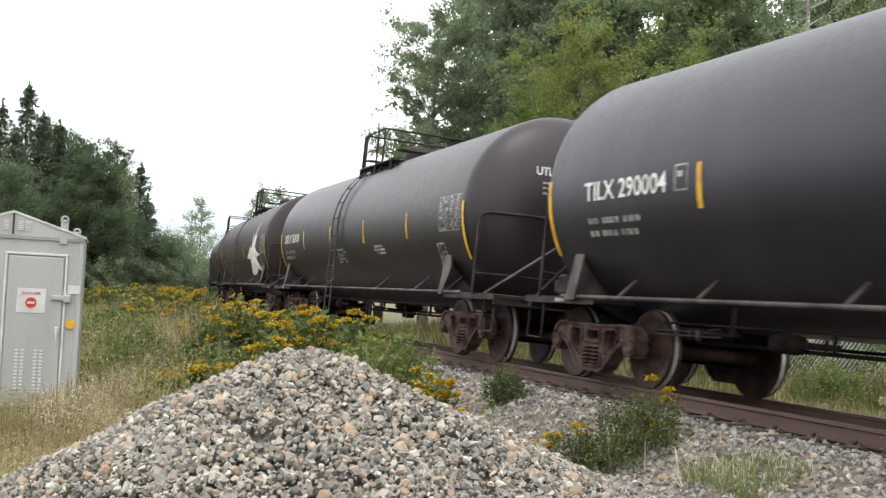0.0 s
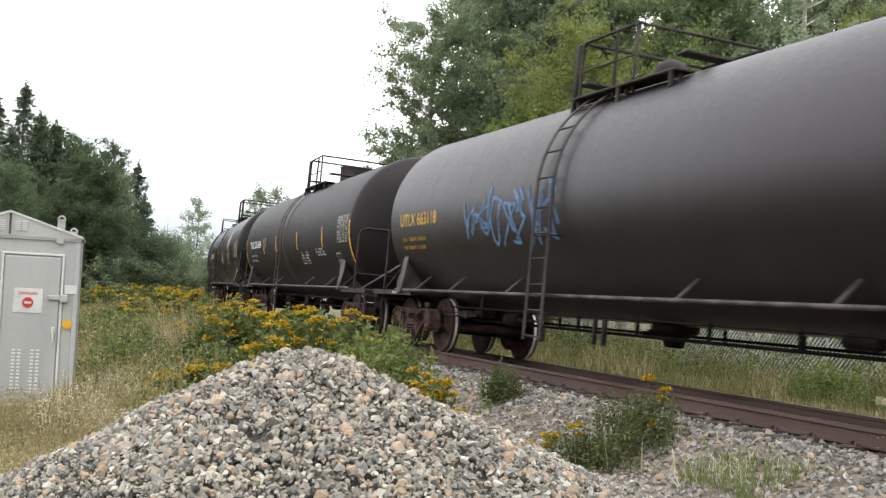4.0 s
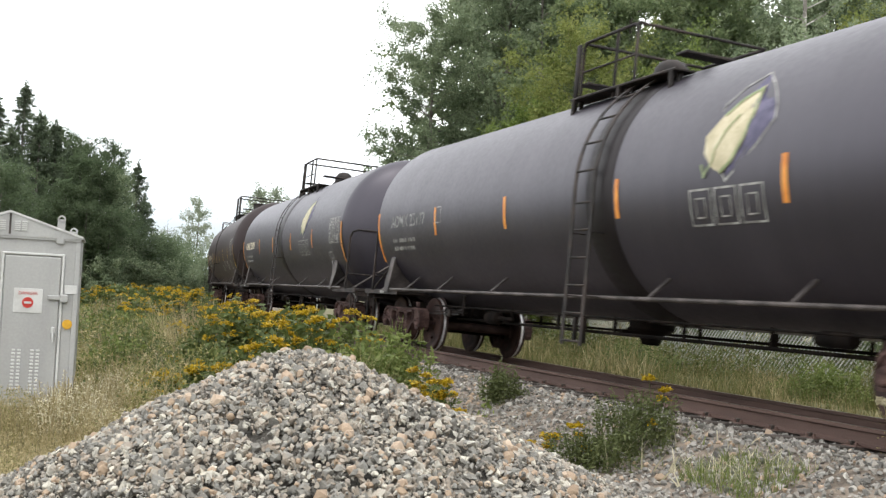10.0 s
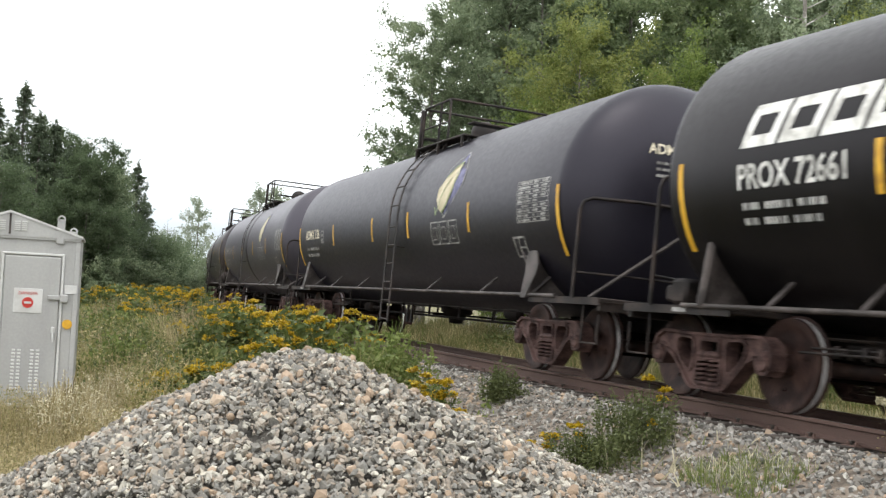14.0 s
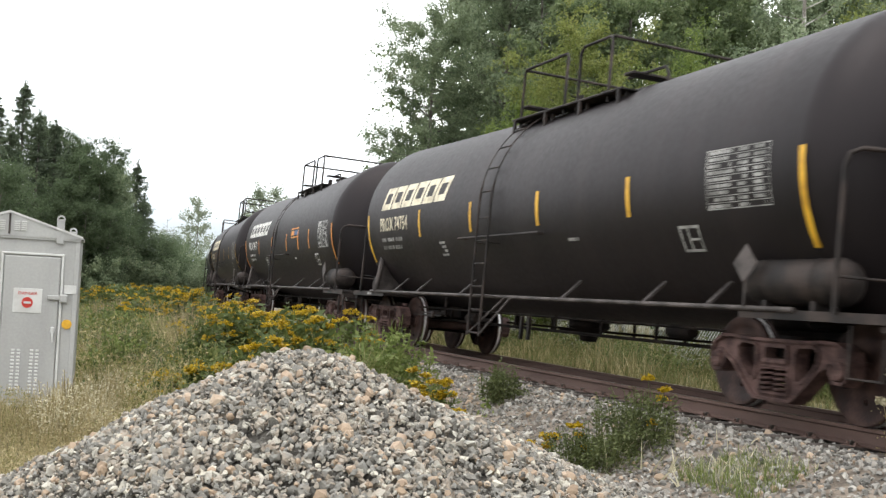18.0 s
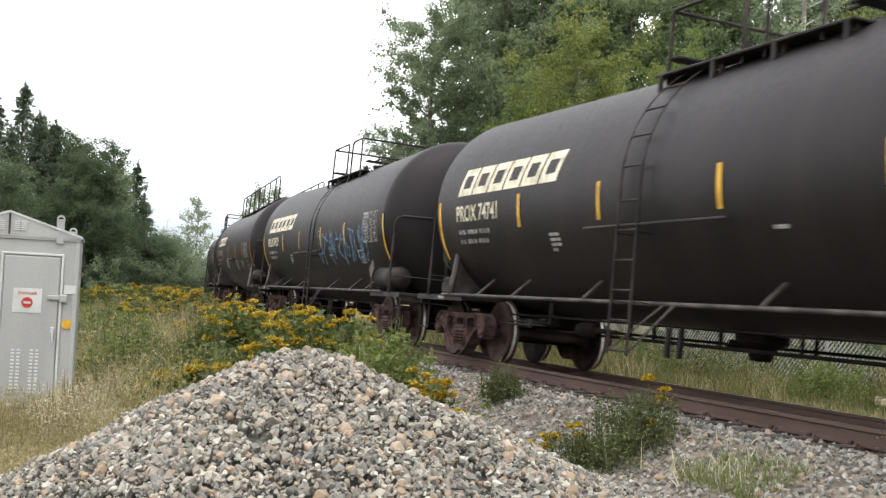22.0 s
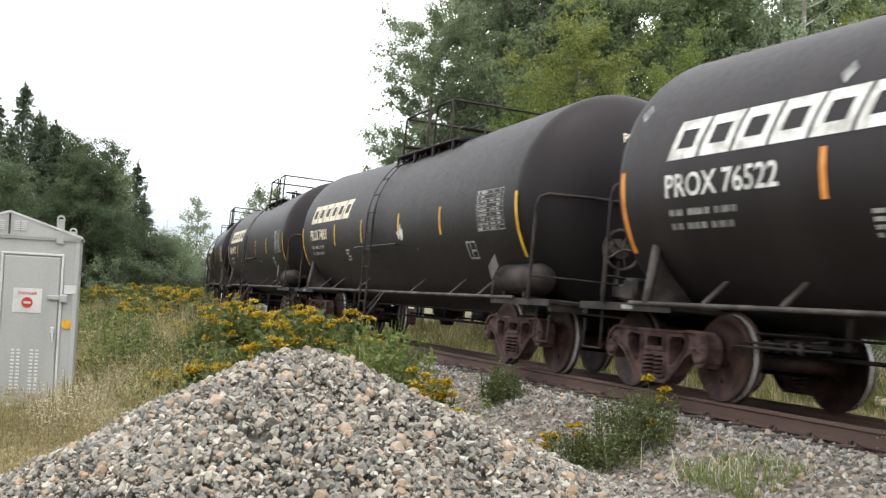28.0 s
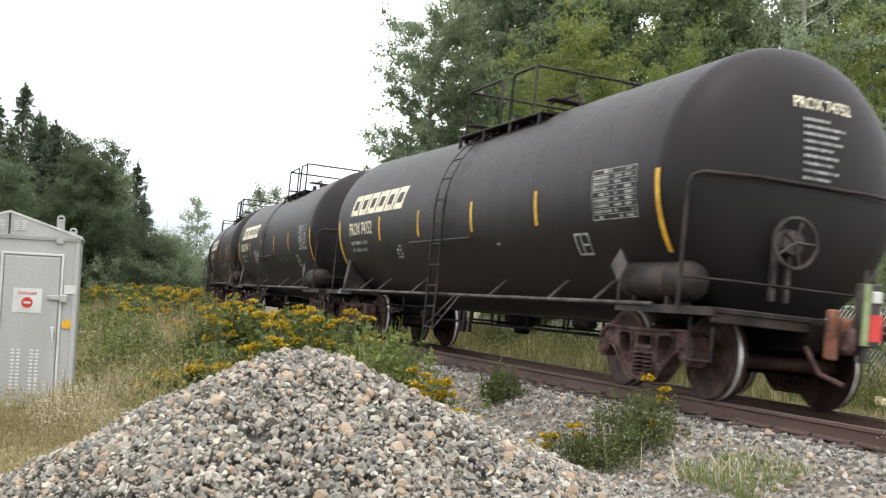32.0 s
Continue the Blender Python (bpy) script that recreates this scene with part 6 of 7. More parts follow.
def add_rigging(car, hl):
    """Brake rods, hangers and cylinder hung under the tank, and the bottom outlet."""
    a = hl - 1.7
    for name, x, z, r in (("brake_rod", -0.55, 0.60, 0.022), ("train_pipe", -1.0, 0.78, 0.014), ("brake_rod", 0.75, 0.66, 0.02)):
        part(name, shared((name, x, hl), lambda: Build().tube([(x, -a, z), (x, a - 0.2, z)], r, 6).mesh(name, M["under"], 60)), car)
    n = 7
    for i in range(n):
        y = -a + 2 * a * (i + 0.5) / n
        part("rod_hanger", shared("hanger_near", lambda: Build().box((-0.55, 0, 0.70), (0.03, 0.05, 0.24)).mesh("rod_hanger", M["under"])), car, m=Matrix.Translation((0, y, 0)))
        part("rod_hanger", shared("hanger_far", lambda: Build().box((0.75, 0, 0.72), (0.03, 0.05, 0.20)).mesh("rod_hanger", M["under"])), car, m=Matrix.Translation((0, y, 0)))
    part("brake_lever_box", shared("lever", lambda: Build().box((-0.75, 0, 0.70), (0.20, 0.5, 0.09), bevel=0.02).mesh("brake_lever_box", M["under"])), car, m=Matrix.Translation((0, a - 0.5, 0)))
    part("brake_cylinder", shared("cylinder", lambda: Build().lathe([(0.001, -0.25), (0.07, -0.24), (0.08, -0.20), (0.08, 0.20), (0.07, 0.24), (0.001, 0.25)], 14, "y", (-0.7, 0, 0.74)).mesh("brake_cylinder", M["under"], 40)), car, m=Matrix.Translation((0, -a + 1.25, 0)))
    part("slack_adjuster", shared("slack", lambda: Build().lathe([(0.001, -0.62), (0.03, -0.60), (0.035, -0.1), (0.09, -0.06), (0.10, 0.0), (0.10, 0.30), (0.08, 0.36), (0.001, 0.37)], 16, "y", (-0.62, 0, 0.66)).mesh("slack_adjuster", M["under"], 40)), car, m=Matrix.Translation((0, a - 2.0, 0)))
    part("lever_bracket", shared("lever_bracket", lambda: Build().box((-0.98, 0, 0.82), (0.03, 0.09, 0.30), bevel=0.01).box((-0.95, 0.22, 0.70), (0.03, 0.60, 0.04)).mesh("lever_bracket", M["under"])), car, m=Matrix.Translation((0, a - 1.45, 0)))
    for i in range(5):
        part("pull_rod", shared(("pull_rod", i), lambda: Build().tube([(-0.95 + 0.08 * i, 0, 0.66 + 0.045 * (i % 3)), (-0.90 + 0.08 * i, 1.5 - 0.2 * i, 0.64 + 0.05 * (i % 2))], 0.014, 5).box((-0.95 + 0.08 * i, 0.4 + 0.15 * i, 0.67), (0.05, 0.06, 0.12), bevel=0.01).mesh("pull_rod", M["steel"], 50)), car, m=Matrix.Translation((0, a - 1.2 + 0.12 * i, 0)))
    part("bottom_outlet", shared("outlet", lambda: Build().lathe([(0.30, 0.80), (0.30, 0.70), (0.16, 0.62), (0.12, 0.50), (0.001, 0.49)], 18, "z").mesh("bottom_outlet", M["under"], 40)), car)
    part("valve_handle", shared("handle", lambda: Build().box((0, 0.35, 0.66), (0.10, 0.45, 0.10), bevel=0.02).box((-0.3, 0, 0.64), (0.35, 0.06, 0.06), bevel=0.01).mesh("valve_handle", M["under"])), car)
    for y in (0.55, 0.80):
        part("pipe_bracket", shared("bracket", lambda: Build().box((-0.7, 0, 0.60), (0.05, 0.06, 0.34)).mesh("pipe_bracket", M["steel"])), car, m=Matrix.Translation((0, y, 0)))


def reservoir_mesh():
    b = Build().lathe([(0.001, -0.66), (0.13, -0.64), (0.20, -0.59), (0.22, -0.53), (0.22, 0.53), (0.20, 0.59), (0.13, 0.64), (0.001, 0.66)], 22, "y", (-1.16, 0, SILL_Z + 0.27))
    for y in (-0.34, 0.34):
        b.lathe([(0.228, y - 0.02), (0.228, y + 0.02)], 22, "y", (-1.16, 0, SILL_Z + 0.27)).box((-1.16, y, SILL_Z + 0.04), (0.30, 0.06, 0.10))
    return b.mesh("air_reservoir", M["steel"], 40)


def brake_valve_mesh():
    b = Build().box((-1.05, 0, SILL_Z + 0.16), (0.30, 0.30, 0.28), bevel=0.04).box((-1.05, 0.22, SILL_Z + 0.14), (0.22, 0.16, 0.18), bevel=0.03)
    b.tube([(-1.05, -0.15, SILL_Z + 0.12), (-1.0, -0.5, SILL_Z + 0.05), (-0.8, -0.8, SILL_Z)], 0.02, 6)
    return b.mesh("brake_valve", M["steel"], 40)


def brake_wheel_mesh():
    """Hand brake on the end of the car."""
    b = Build()
    b.lathe([(0.25, -0.02), (0.28, -0.02), (0.28, 0.02), (0.25, 0.02)], 24, "y", (-0.1, 0, 1.62), close=True)
    for k in range(5):
        a = k * 1.2566
        b.tube([(-0.1, 0, 1.62), (-0.1 + 0.26 * math.cos(a), 0, 1.62 + 0.26 * math.sin(a))], 0.014, 5)
    b.lathe([(0.001, -0.07), (0.13, -0.06), (0.15, 0.06)], 16, "y", (-0.1, 0.08, 1.62))
    for dx in (-0.16, 0.02):
        b.box((-0.1 + dx, 0.12, 1.30), (0.05, 0.05, 0.62))
    return b.mesh("hand_brake", M["pipe"], 40)


def placard_mesh():
    b = Build().box((-1.44, 0, 1.42), (0.012, 0.26, 0.26), 0, Matrix.Rotation(radians(45), 4, "X"))
    b.tube([(-1.42, 0, SILL_Z), (-1.42, 0, 1.3)], 0.016, 6)
    return b.mesh("placard", M["pipe"])


def stripe_mesh(y, w, v0, v1, skew, mat):
    p = Paint().quad(y + w / 2, y - w / 2, v0, v1, skew)
    return p.b.mesh("reflector_stripe", mat)


def words_of(spec):
    return spec["mark"][0] if spec.get("mark") else ""


def build_car(spec):
    global paint_up, slope, sag
    kind = spec["kind"]
    hl, end = spec["half"], spec["end"]
    paint_up, slope = spec.get("paint_up", spec.get("drop", 0.0)), (spec.get("slope", 0.0), hl)
    sag = 0.16 if kind == "funnel" else 0.0
    car = thing("tank_car", None, spec["label"], "tank car", group="tank cars of the train")
    mat = M[spec["paint"]]
    part("tank", shared(("tank", hl, spec["paint"], kind), lambda: tank_mesh(hl, mat, sag)), car)
    for ty in (-1, 1):
        add_truck(car, ty * spec["bogie"] + spec.get("truck_shift", 0.0))
    flip = Matrix.Rotation(math.pi, 4, "Z")
    plain = Matrix()
    for m in (plain, flip):
        part("end_platform", shared(("platform", hl, end), lambda: platform_mesh(hl, end)), car, m=m)
        part("draft_sill", shared(("sill", hl, end), lambda: sill_mesh(hl, end)), car, m=m)
        part("coupler", shared("coupler", coupler_mesh), car, m=m @ Matrix.Translation((0, end - 0.04, 0)))
        part("end_handrail", shared(("end_rail", hl < 7), lambda: end_rail_mesh(2.40 if hl < 7 else 2.22)), car, m=m @ Matrix.Translation((0, hl + 0.40, 0)))
        part("sill_sticker", shared("sticker", lambda: Build().box((-1.398, 0, SILL_Z - 0.045), (0.004, 0.24, 0.045)).mesh("sill_sticker", M["dim"])), car, m=m @ Matrix.Translation((0, hl - 0.10, 0)))
        broad = kind in ("adm", "funnel", "old")
        if kind != "funnel":
            part("side_sill_pipe", shared(("pipe", hl), lambda: Build().tube([(-1.40, -hl + 0.15, SILL_Z), (-1.40, hl - 0.15, SILL_Z)], 0.027, 8).mesh("side_sill_pipe", M["pipe"], 60)), car, m=m)
        for y in (-hl + 0.5, hl - 0.5) if broad and not (hl > 7 and spec.get("reservoir")) or spec.get("rear_post") else ((hl - 0.5,) if m is plain else (-hl + 0.5,)):
            form = "box" if hl < 6.3 else ("rear" if y < 0 else "front") if broad else "post"
            part("saddle", shared(("saddle", form), lambda: saddle_mesh(form)), car, m=m @ Matrix.Translation((0, y, 0)))
        for y in (5.9, 4.35, 2.2, -2.1, -4.5) if hl > 7 else (4.9, 3.7, 1.7, -1.74, -3.7, -4.9):
            if kind == "funnel":
                break
            part("brace", shared("brace", lambda: Build().box((-1.26, 0, 1.13), (0.40, 0.07, 0.022), 0, Matrix.Rotation(radians(-44), 4, "Y")).mesh("brace", M["pipe"])), car, m=m @ Matrix.Translation((0, y, 0)))
    if kind != "funnel":
        if kind == "adm" or spec.get("wide_ladder"):
            add_ladder(car, spec.get("ladder", 0.75), 0.46, 0.02, 0.014, 0.075)
        else:
            add_ladder(car, spec.get("ladder", 0.75), 0.42, 0.018, 0.013, 0)
    if kind == "procor" and words_of(spec) != "PROX 77001":
        part("grab_bar", shared("grab", lambda: Build().tube([(-1.62, 1.38, 1.84), (-1.62, -1.40, 1.84)], 0.016, 6).box((-1.56, 1.3, 1.84), (0.12, 0.03, 0.03)).box((-1.56, -1.3, 1.84), (0.12, 0.03, 0.03)).mesh("grab_bar", M["steel"], 60)), car)
    if kind == "funnel":
        part("walkway", shared("walk_long", lambda: walkway_mesh(-5.8, 5.8, 0.55)), car)
        part("railing", shared("rail_long", lambda: railing_mesh("long")), car)
        part("step_board", shared("step_board", lambda: Build().box((-1.54, -0.45, 1.88), (0.10, 1.9, 0.09), bevel=0.02).mesh("step_board", M["steel"])), car)
        for m in (plain, flip):
            part("discharge_hopper", shared("hopper", lambda: Build().prism([(-0.9, 0.72), (0.9, 0.72), (0.55, 0.50), (-0.55, 0.50)], -0.5, 0.5, "yz").mesh("discharge_hopper", M["under"])), car, m=m @ Matrix.Translation((0, 2.0, 0)))
    elif kind == "adm":
        part("walkway", shared("walk_adm", lambda: walkway_mesh(-1.5, 1.1, 0.92)), car)
        part("railing", shared("rail_adm", lambda: railing_mesh("loop")), car)
    else:
        part("walkway", shared("walk_pro", lambda: walkway_mesh(-2.2, 1.1, 0.92)), car)
        part("railing", shared("rail_pro", lambda: railing_mesh("post")), car)
    part("manway", shared(("manway", spec.get("dome", "low")), lambda: manway_mesh(spec.get("dome", "low"))), car)
    if spec.get("dome", "low") == "low":
        z = TANK_Z + TANK_R - 0.04
        part("valve_box", shared("valve_box", lambda: Build().box((0.1, -1.0, z + 0.10), (0.2, 0.2, 0.22), bevel=0.02).mesh("valve_box", M["steel"], 40)), car)
        part("vent_pipe", shared("vent_pipe", lambda: Build().tube([(-0.3, 0.4, z), (-0.3, 0.4, z + 0.26)], 0.06, 10).mesh("vent_pipe", M["steel"], 40)), car)
    add_rigging(car, hl)
    if spec.get("reservoir", True):
        part("air_reservoir", shared("reservoir", reservoir_mesh), car, m=Matrix.Translation((0, -hl + 0.36, 0)))
    part("brake_valve", shared("valve", brake_valve_mesh), car, m=Matrix.Translation((0, hl + 0.25, 0)))
    if kind == "adm" and not spec.get("reservoir"):
        part("end_rod", shared(("end_rod", hl), lambda: Build().tube([(-1.32, -hl - 0.62, SILL_Z), (0.30, -hl - 0.72, 2.20)], 0.024, 6).mesh("end_rod", M["pipe"], 50)), car)
    else:
        part("hand_brake", shared("hand_brake", brake_wheel_mesh), car, m=Matrix.Translation((-0.16, -hl - 0.68, 0.15)))
    if kind == "procor" or (hl > 7 and spec.get("reservoir")):
        part("placard", shared("placard", placard_mesh), car, m=Matrix.Translation((0, -hl + 0.85, 0)))
    if kind in ("adm", "old"):
        part("diagonal_strut", shared("strut", strut_mesh), car, m=Matrix.Translation((0, hl, 0)))
        part("diagonal_strut", shared("strut", strut_mesh), car, m=Matrix.Translation((2.52, hl, 0)))
    top_y = spec.get("top_y", spec.get("ladder", 0.75) - 0.4 if hl > 7 else 0.0)
    for ob in car.children:
        if ob.name.split(".")[0] in ("walkway", "railing", "manway", "valve_box", "vent_pipe"):
            ob.matrix_basis = Matrix.Translation((0, top_y, 0))
    belt = spec.get("belt")
    if belt:
        part("jacket_band", shared(("belt", belt), lambda: Build().lathe([(TANK_R + 0.001, -0.32), (TANK_R + 0.010, -0.30), (TANK_R + 0.010, 0.30), (TANK_R + 0.001, 0.32)], 72, "y", (0, 0, TANK_Z)).mesh("jacket_band", M[belt], 40)), car, "stained jacket band below the manway", Matrix.Translation((0, spec.get("ladder", 0.75) - 0.22, 0)))
    # reflective stripes
    tape = M[spec.get("tape", "yellow")]
    if spec.get("stripes") is not None:
        ends = spec.get("end_stripe", (-0.86, 0.06))
        skew = spec.get("skew", 0.0)
        for y in (hl - spec.get("front_inset", 0.0), -hl):
            part("reflector_stripe", stripe_mesh(y, 0.085, ends[0], ends[1], skew, tape), car)
        mid = spec.get("mid_stripe", (-0.43, 0.02))
        for y in spec["stripes"]:
            part("reflector_stripe", stripe_mesh(y, 0.085, mid[0], mid[1], skew, tape), car)
    # lettering
    ink = M[spec.get("ink", "white")]
    if spec.get("mark"):
        words, y0, w, v0, h = spec["mark"]
        me = lettering(words, y0, w, v0, h)
        me.materials.clear()
        me.materials.append(ink)
        part("reporting_mark", me, car, "painted car number")
    seed = spec["seed"]
    p = Paint()
    p.rows(spec["mark"][1] - 0.04 if spec.get("mark") else hl - 0.85, -0.43 if hl > 7 else -0.40)
    for y0, v, rows, w in spec.get("notes", ()):
        p.lines(y0, v, rows, w, 0.04, seed + int(10 * y0))
    if spec.get("table"):
        ty0, ty1, tv0, tv1 = spec["table"]
        p.border(ty0, ty1, tv0, tv1, 0.012)
        for r in range(1, 9):
            v = tv0 + (tv1 - tv0) * r / 9
            p.quad(ty0, ty1, v - 0.004, v + 0.004)
        for a, w in ((0.04, 0.42), (0.52, 0.18), (0.76, 0.18)):
            p.lines(ty0 - a * (ty0 - ty1), tv1 - 0.016, 9, w * (ty0 - ty1), (tv1 - tv0) / 18, seed + 7 + int(a * 50), 0, 0.8, 1.0)
    if spec.get("square"):
        sy, sv, sw = spec["square"]
        p.border(sy, sy - sw, sv, sv + sw * 0.8, 0.03).quad(sy - sw * 0.4, sy - sw * 0.48, sv, sv + sw * 0.8).quad(sy - sw * 0.5, sy - sw * 0.95, sv + sw * 0.35, sv + sw * 0.42)
    if spec.get("class_box"):
        cy, cv = spec["class_box"]
        p.border(cy, cy - 0.24, cv, cv + 0.27, 0.02).lines(cy - 0.05, cv + 0.2, 2, 0.14, 0.06, seed + 3)
    tagged(part("data_lettering", p.b.mesh("data_lettering", M["dim_gold"] if spec.get("ink") == "gold" else M["table"] if spec.get("bright") else M["dim"]), car, "small painted data lines and table"), kind="stuff")
    if spec.get("logo"):
        LOGOS[spec["logo"]](car, spec)
    if spec.get("blot"):
        shape = Paint().outline([(-2.1, -1.1), (-2.4, -0.45), (-3.3, -0.15), (-4.0, 0.25), (-4.7, 0.68), (-4.9, 0.2), (-5.0, -0.3), (-5.8, -0.4), (-5.6, -1.0), (-4.4, -0.85), (-3.4, -1.05)])
        part("painted_shape", shape.b.mesh("painted_shape", M["white"]), car, "large ragged white painted shape")
    if spec.get("lamp"):
        disc = Build().lathe([(0.001, -0.05), (0.05, -0.04), (0.06, 0.0)], 14, "y", (-0.80, -hl - head_depth(1.24) - 0.01, TANK_Z + 0.95))
        part("reflector_disc", disc.mesh("reflector_disc", M["red"], 40), car, "round red reflector")
    if spec.get("cap"):
        part("bearing_cap", Build().lathe([(0.001, -1.175), (0.075, -1.17), (0.085, -1.13)], 16, "x", (0, spec["bogie"] + spec["truck_shift"] - 0.889, 0.46)).mesh("bearing_cap", M["royal"], 40), car, "blue-painted bearing cap")
    if spec.get("pink_tag"):
        y, v = spec["pink_tag"]
        part("pink_tag", Paint().quad(y, y - 0.20, v, v + 0.14).quad(y, y - 0.20, v - 0.12, v - 0.01, slot=1).b.mesh("pink_tag", [M["pink"], M["table"]]), car, "small pink and white notice on the tank side")
    if spec.get("tag"):
        y, v = spec["tag"]
        part("yellow_tag", Paint().quad(y, y - 0.55, v - 0.15, v + 0.12).b.mesh("yellow_tag", M["yellow"]), car, "yellow notice on the tank side")
    for y, v in spec.get("patches", ()):
        part("pale_patch", Paint().outline([(y + 0.10, v), (y + 0.01, v + 0.13), (y - 0.10, v + 0.02), (y - 0.01, v - 0.12)]).b.mesh("pale_patch", M["faint"]), car, "pale diamond patch on the tank")
    if spec.get("decal"):
        y0, y1, v0, v1 = spec["decal"]
        d = Paint().border(y0, y1, v0, v1, 0.03, 0)
        d.quad(y0 - 0.06, (y0 + y1) / 2 + 0.08, v0 + 0.07, v1 - 0.07, 0.02, 0).quad((y0 + y1) / 2 + 0.04, y1 + 0.06, v0 + 0.07, v1 - 0.07, 0.02, 1)
        part("painted_panel", d.b.mesh("painted_panel", [M["orange"], M["royal"]]), car, "orange-bordered painted panel")
    if spec.get("scrawl"):
        y0, y1, v0, v1, strokes, w, col = spec["scrawl"]
        rnd = random.Random(seed + 99)
        g = Paint()
        step = (y0 - y1) / strokes
        for i in range(strokes):
            y = y0 - step * i
            pts = [(y, v0 + rnd.random() * (v1 - v0))]
            for _ in range(7):
                pts.append((y - step * rnd.uniform(-0.1, 1.25), v0 + rnd.random() * (v1 - v0)))
            fine = []
            for a in range(len(pts) - 1):
                for q in range(5):
                    t = q / 5
                    fine.append((pts[a][0] + (pts[a + 1][0] - pts[a][0]) * t + 0.03 * math.sin(6.28 * t), pts[a][1] + (pts[a + 1][1] - pts[a][1]) * (t * t * (3 - 2 * t))))
            g.stroke(fine, w)
        tagged(part("graffiti", g.b.mesh("graffiti", M[col]), car, "sprayed scrawl on the tank side"), kind="stuff")
    if spec.get("mark"):
        words = spec["mark"][0]
        me = lettering(words, 0, 0.76, 0, 0.135)
        mark_x, mark_z = (-0.28, 0.90) if hl < 7 else spec.get("end_mark", (-0.62, 0.54))
        for v in me.vertices:
            u, w = -v.co.y, math.asin(max(-1, min(1, (v.co.z - TANK_Z) / (TANK_R + 0.007)))) * TANK_R - paint_up
            x, z = mark_x + u, mark_z + w
            v.co = Vector((x, -hl - head_depth(math.hypot(x, z - rise(hl))) - 0.012, TANK_Z + z))
        me.materials.clear()
        me.materials.append(ink)
        part("end_mark", me, car, "car number painted on the tank end")
        b = Build()
        rnd = random.Random(seed + 5)
        for r in range(9 if hl < 7 or spec.get("end_mark") else 3):
            x, z = mark_x + 0.10, mark_z - 0.13 - r * 0.08
            stop = x + rnd.uniform(0.30, 0.52)
            while x < stop:
                w = rnd.uniform(0.02, 0.07)
                q = [(x, z), (x + w, z), (x + w, z + 0.034), (x, z + 0.034)]
                b.add([(a, -hl - head_depth(math.hypot(a, c - rise(hl))) - 0.014, TANK_Z + c) for a, c in q], [(0, 1, 2, 3)])
                x += w + 0.014
        tagged(part("end_data_lettering", b.mesh("end_data_lettering", M["dim"]), car), kind="stuff")
    if spec.get("drop"):
        for ob in car.children:
            if ob.name.split(".")[0] not in ("truck", "bearing_cap"):
                ob.matrix_basis = Matrix.Translation((0, 0, -spec["drop"])) @ ob.matrix_basis
    if spec.get("swell"):
        grow = Matrix.Translation((0, 0, TANK_Z + spec.get("lift", 0.03))) @ Matrix.Diagonal((spec["swell"], 1, spec["swell"], 1)) @ Matrix.Translation((0, 0, -TANK_Z))
        for ob in car.children:
            if ob.name.split(".")[0] in ("tank", "reflector_stripe", "reporting_mark", "data_lettering", "yellow_tag", "ladder", "walkway", "railing", "manway", "valve_box", "vent_pipe", "end_mark", "end_data_lettering"):
                ob.matrix_basis = grow @ ob.matrix_basis
    return car


def logo_blocks(car, spec):
    """Six slanted rounded block shapes, the owner's mark as plain forms."""
    w, gap = 0.50, 0.05
    ink = spec.get("logo_ink", "cream")
    w, gap = (0.41, 0.04) if spec["kind"] == "funnel" else (0.385, 0.045) if spec["paint"] == "tank_worn" else (w, gap)
    top, stroke = (0.535, 0.112) if w > 0.45 else (0.46, 0.095)
    for i in range(6):
        y = spec["mark"][1] - 0.01 - i * (w + gap)
        part("emblem_block", Paint().border(y, y - w, 0.115, top, stroke, 0, 0.14).b.mesh("emblem_block", M[ink]), car, "large slanted block emblem" if i == 0 else "")


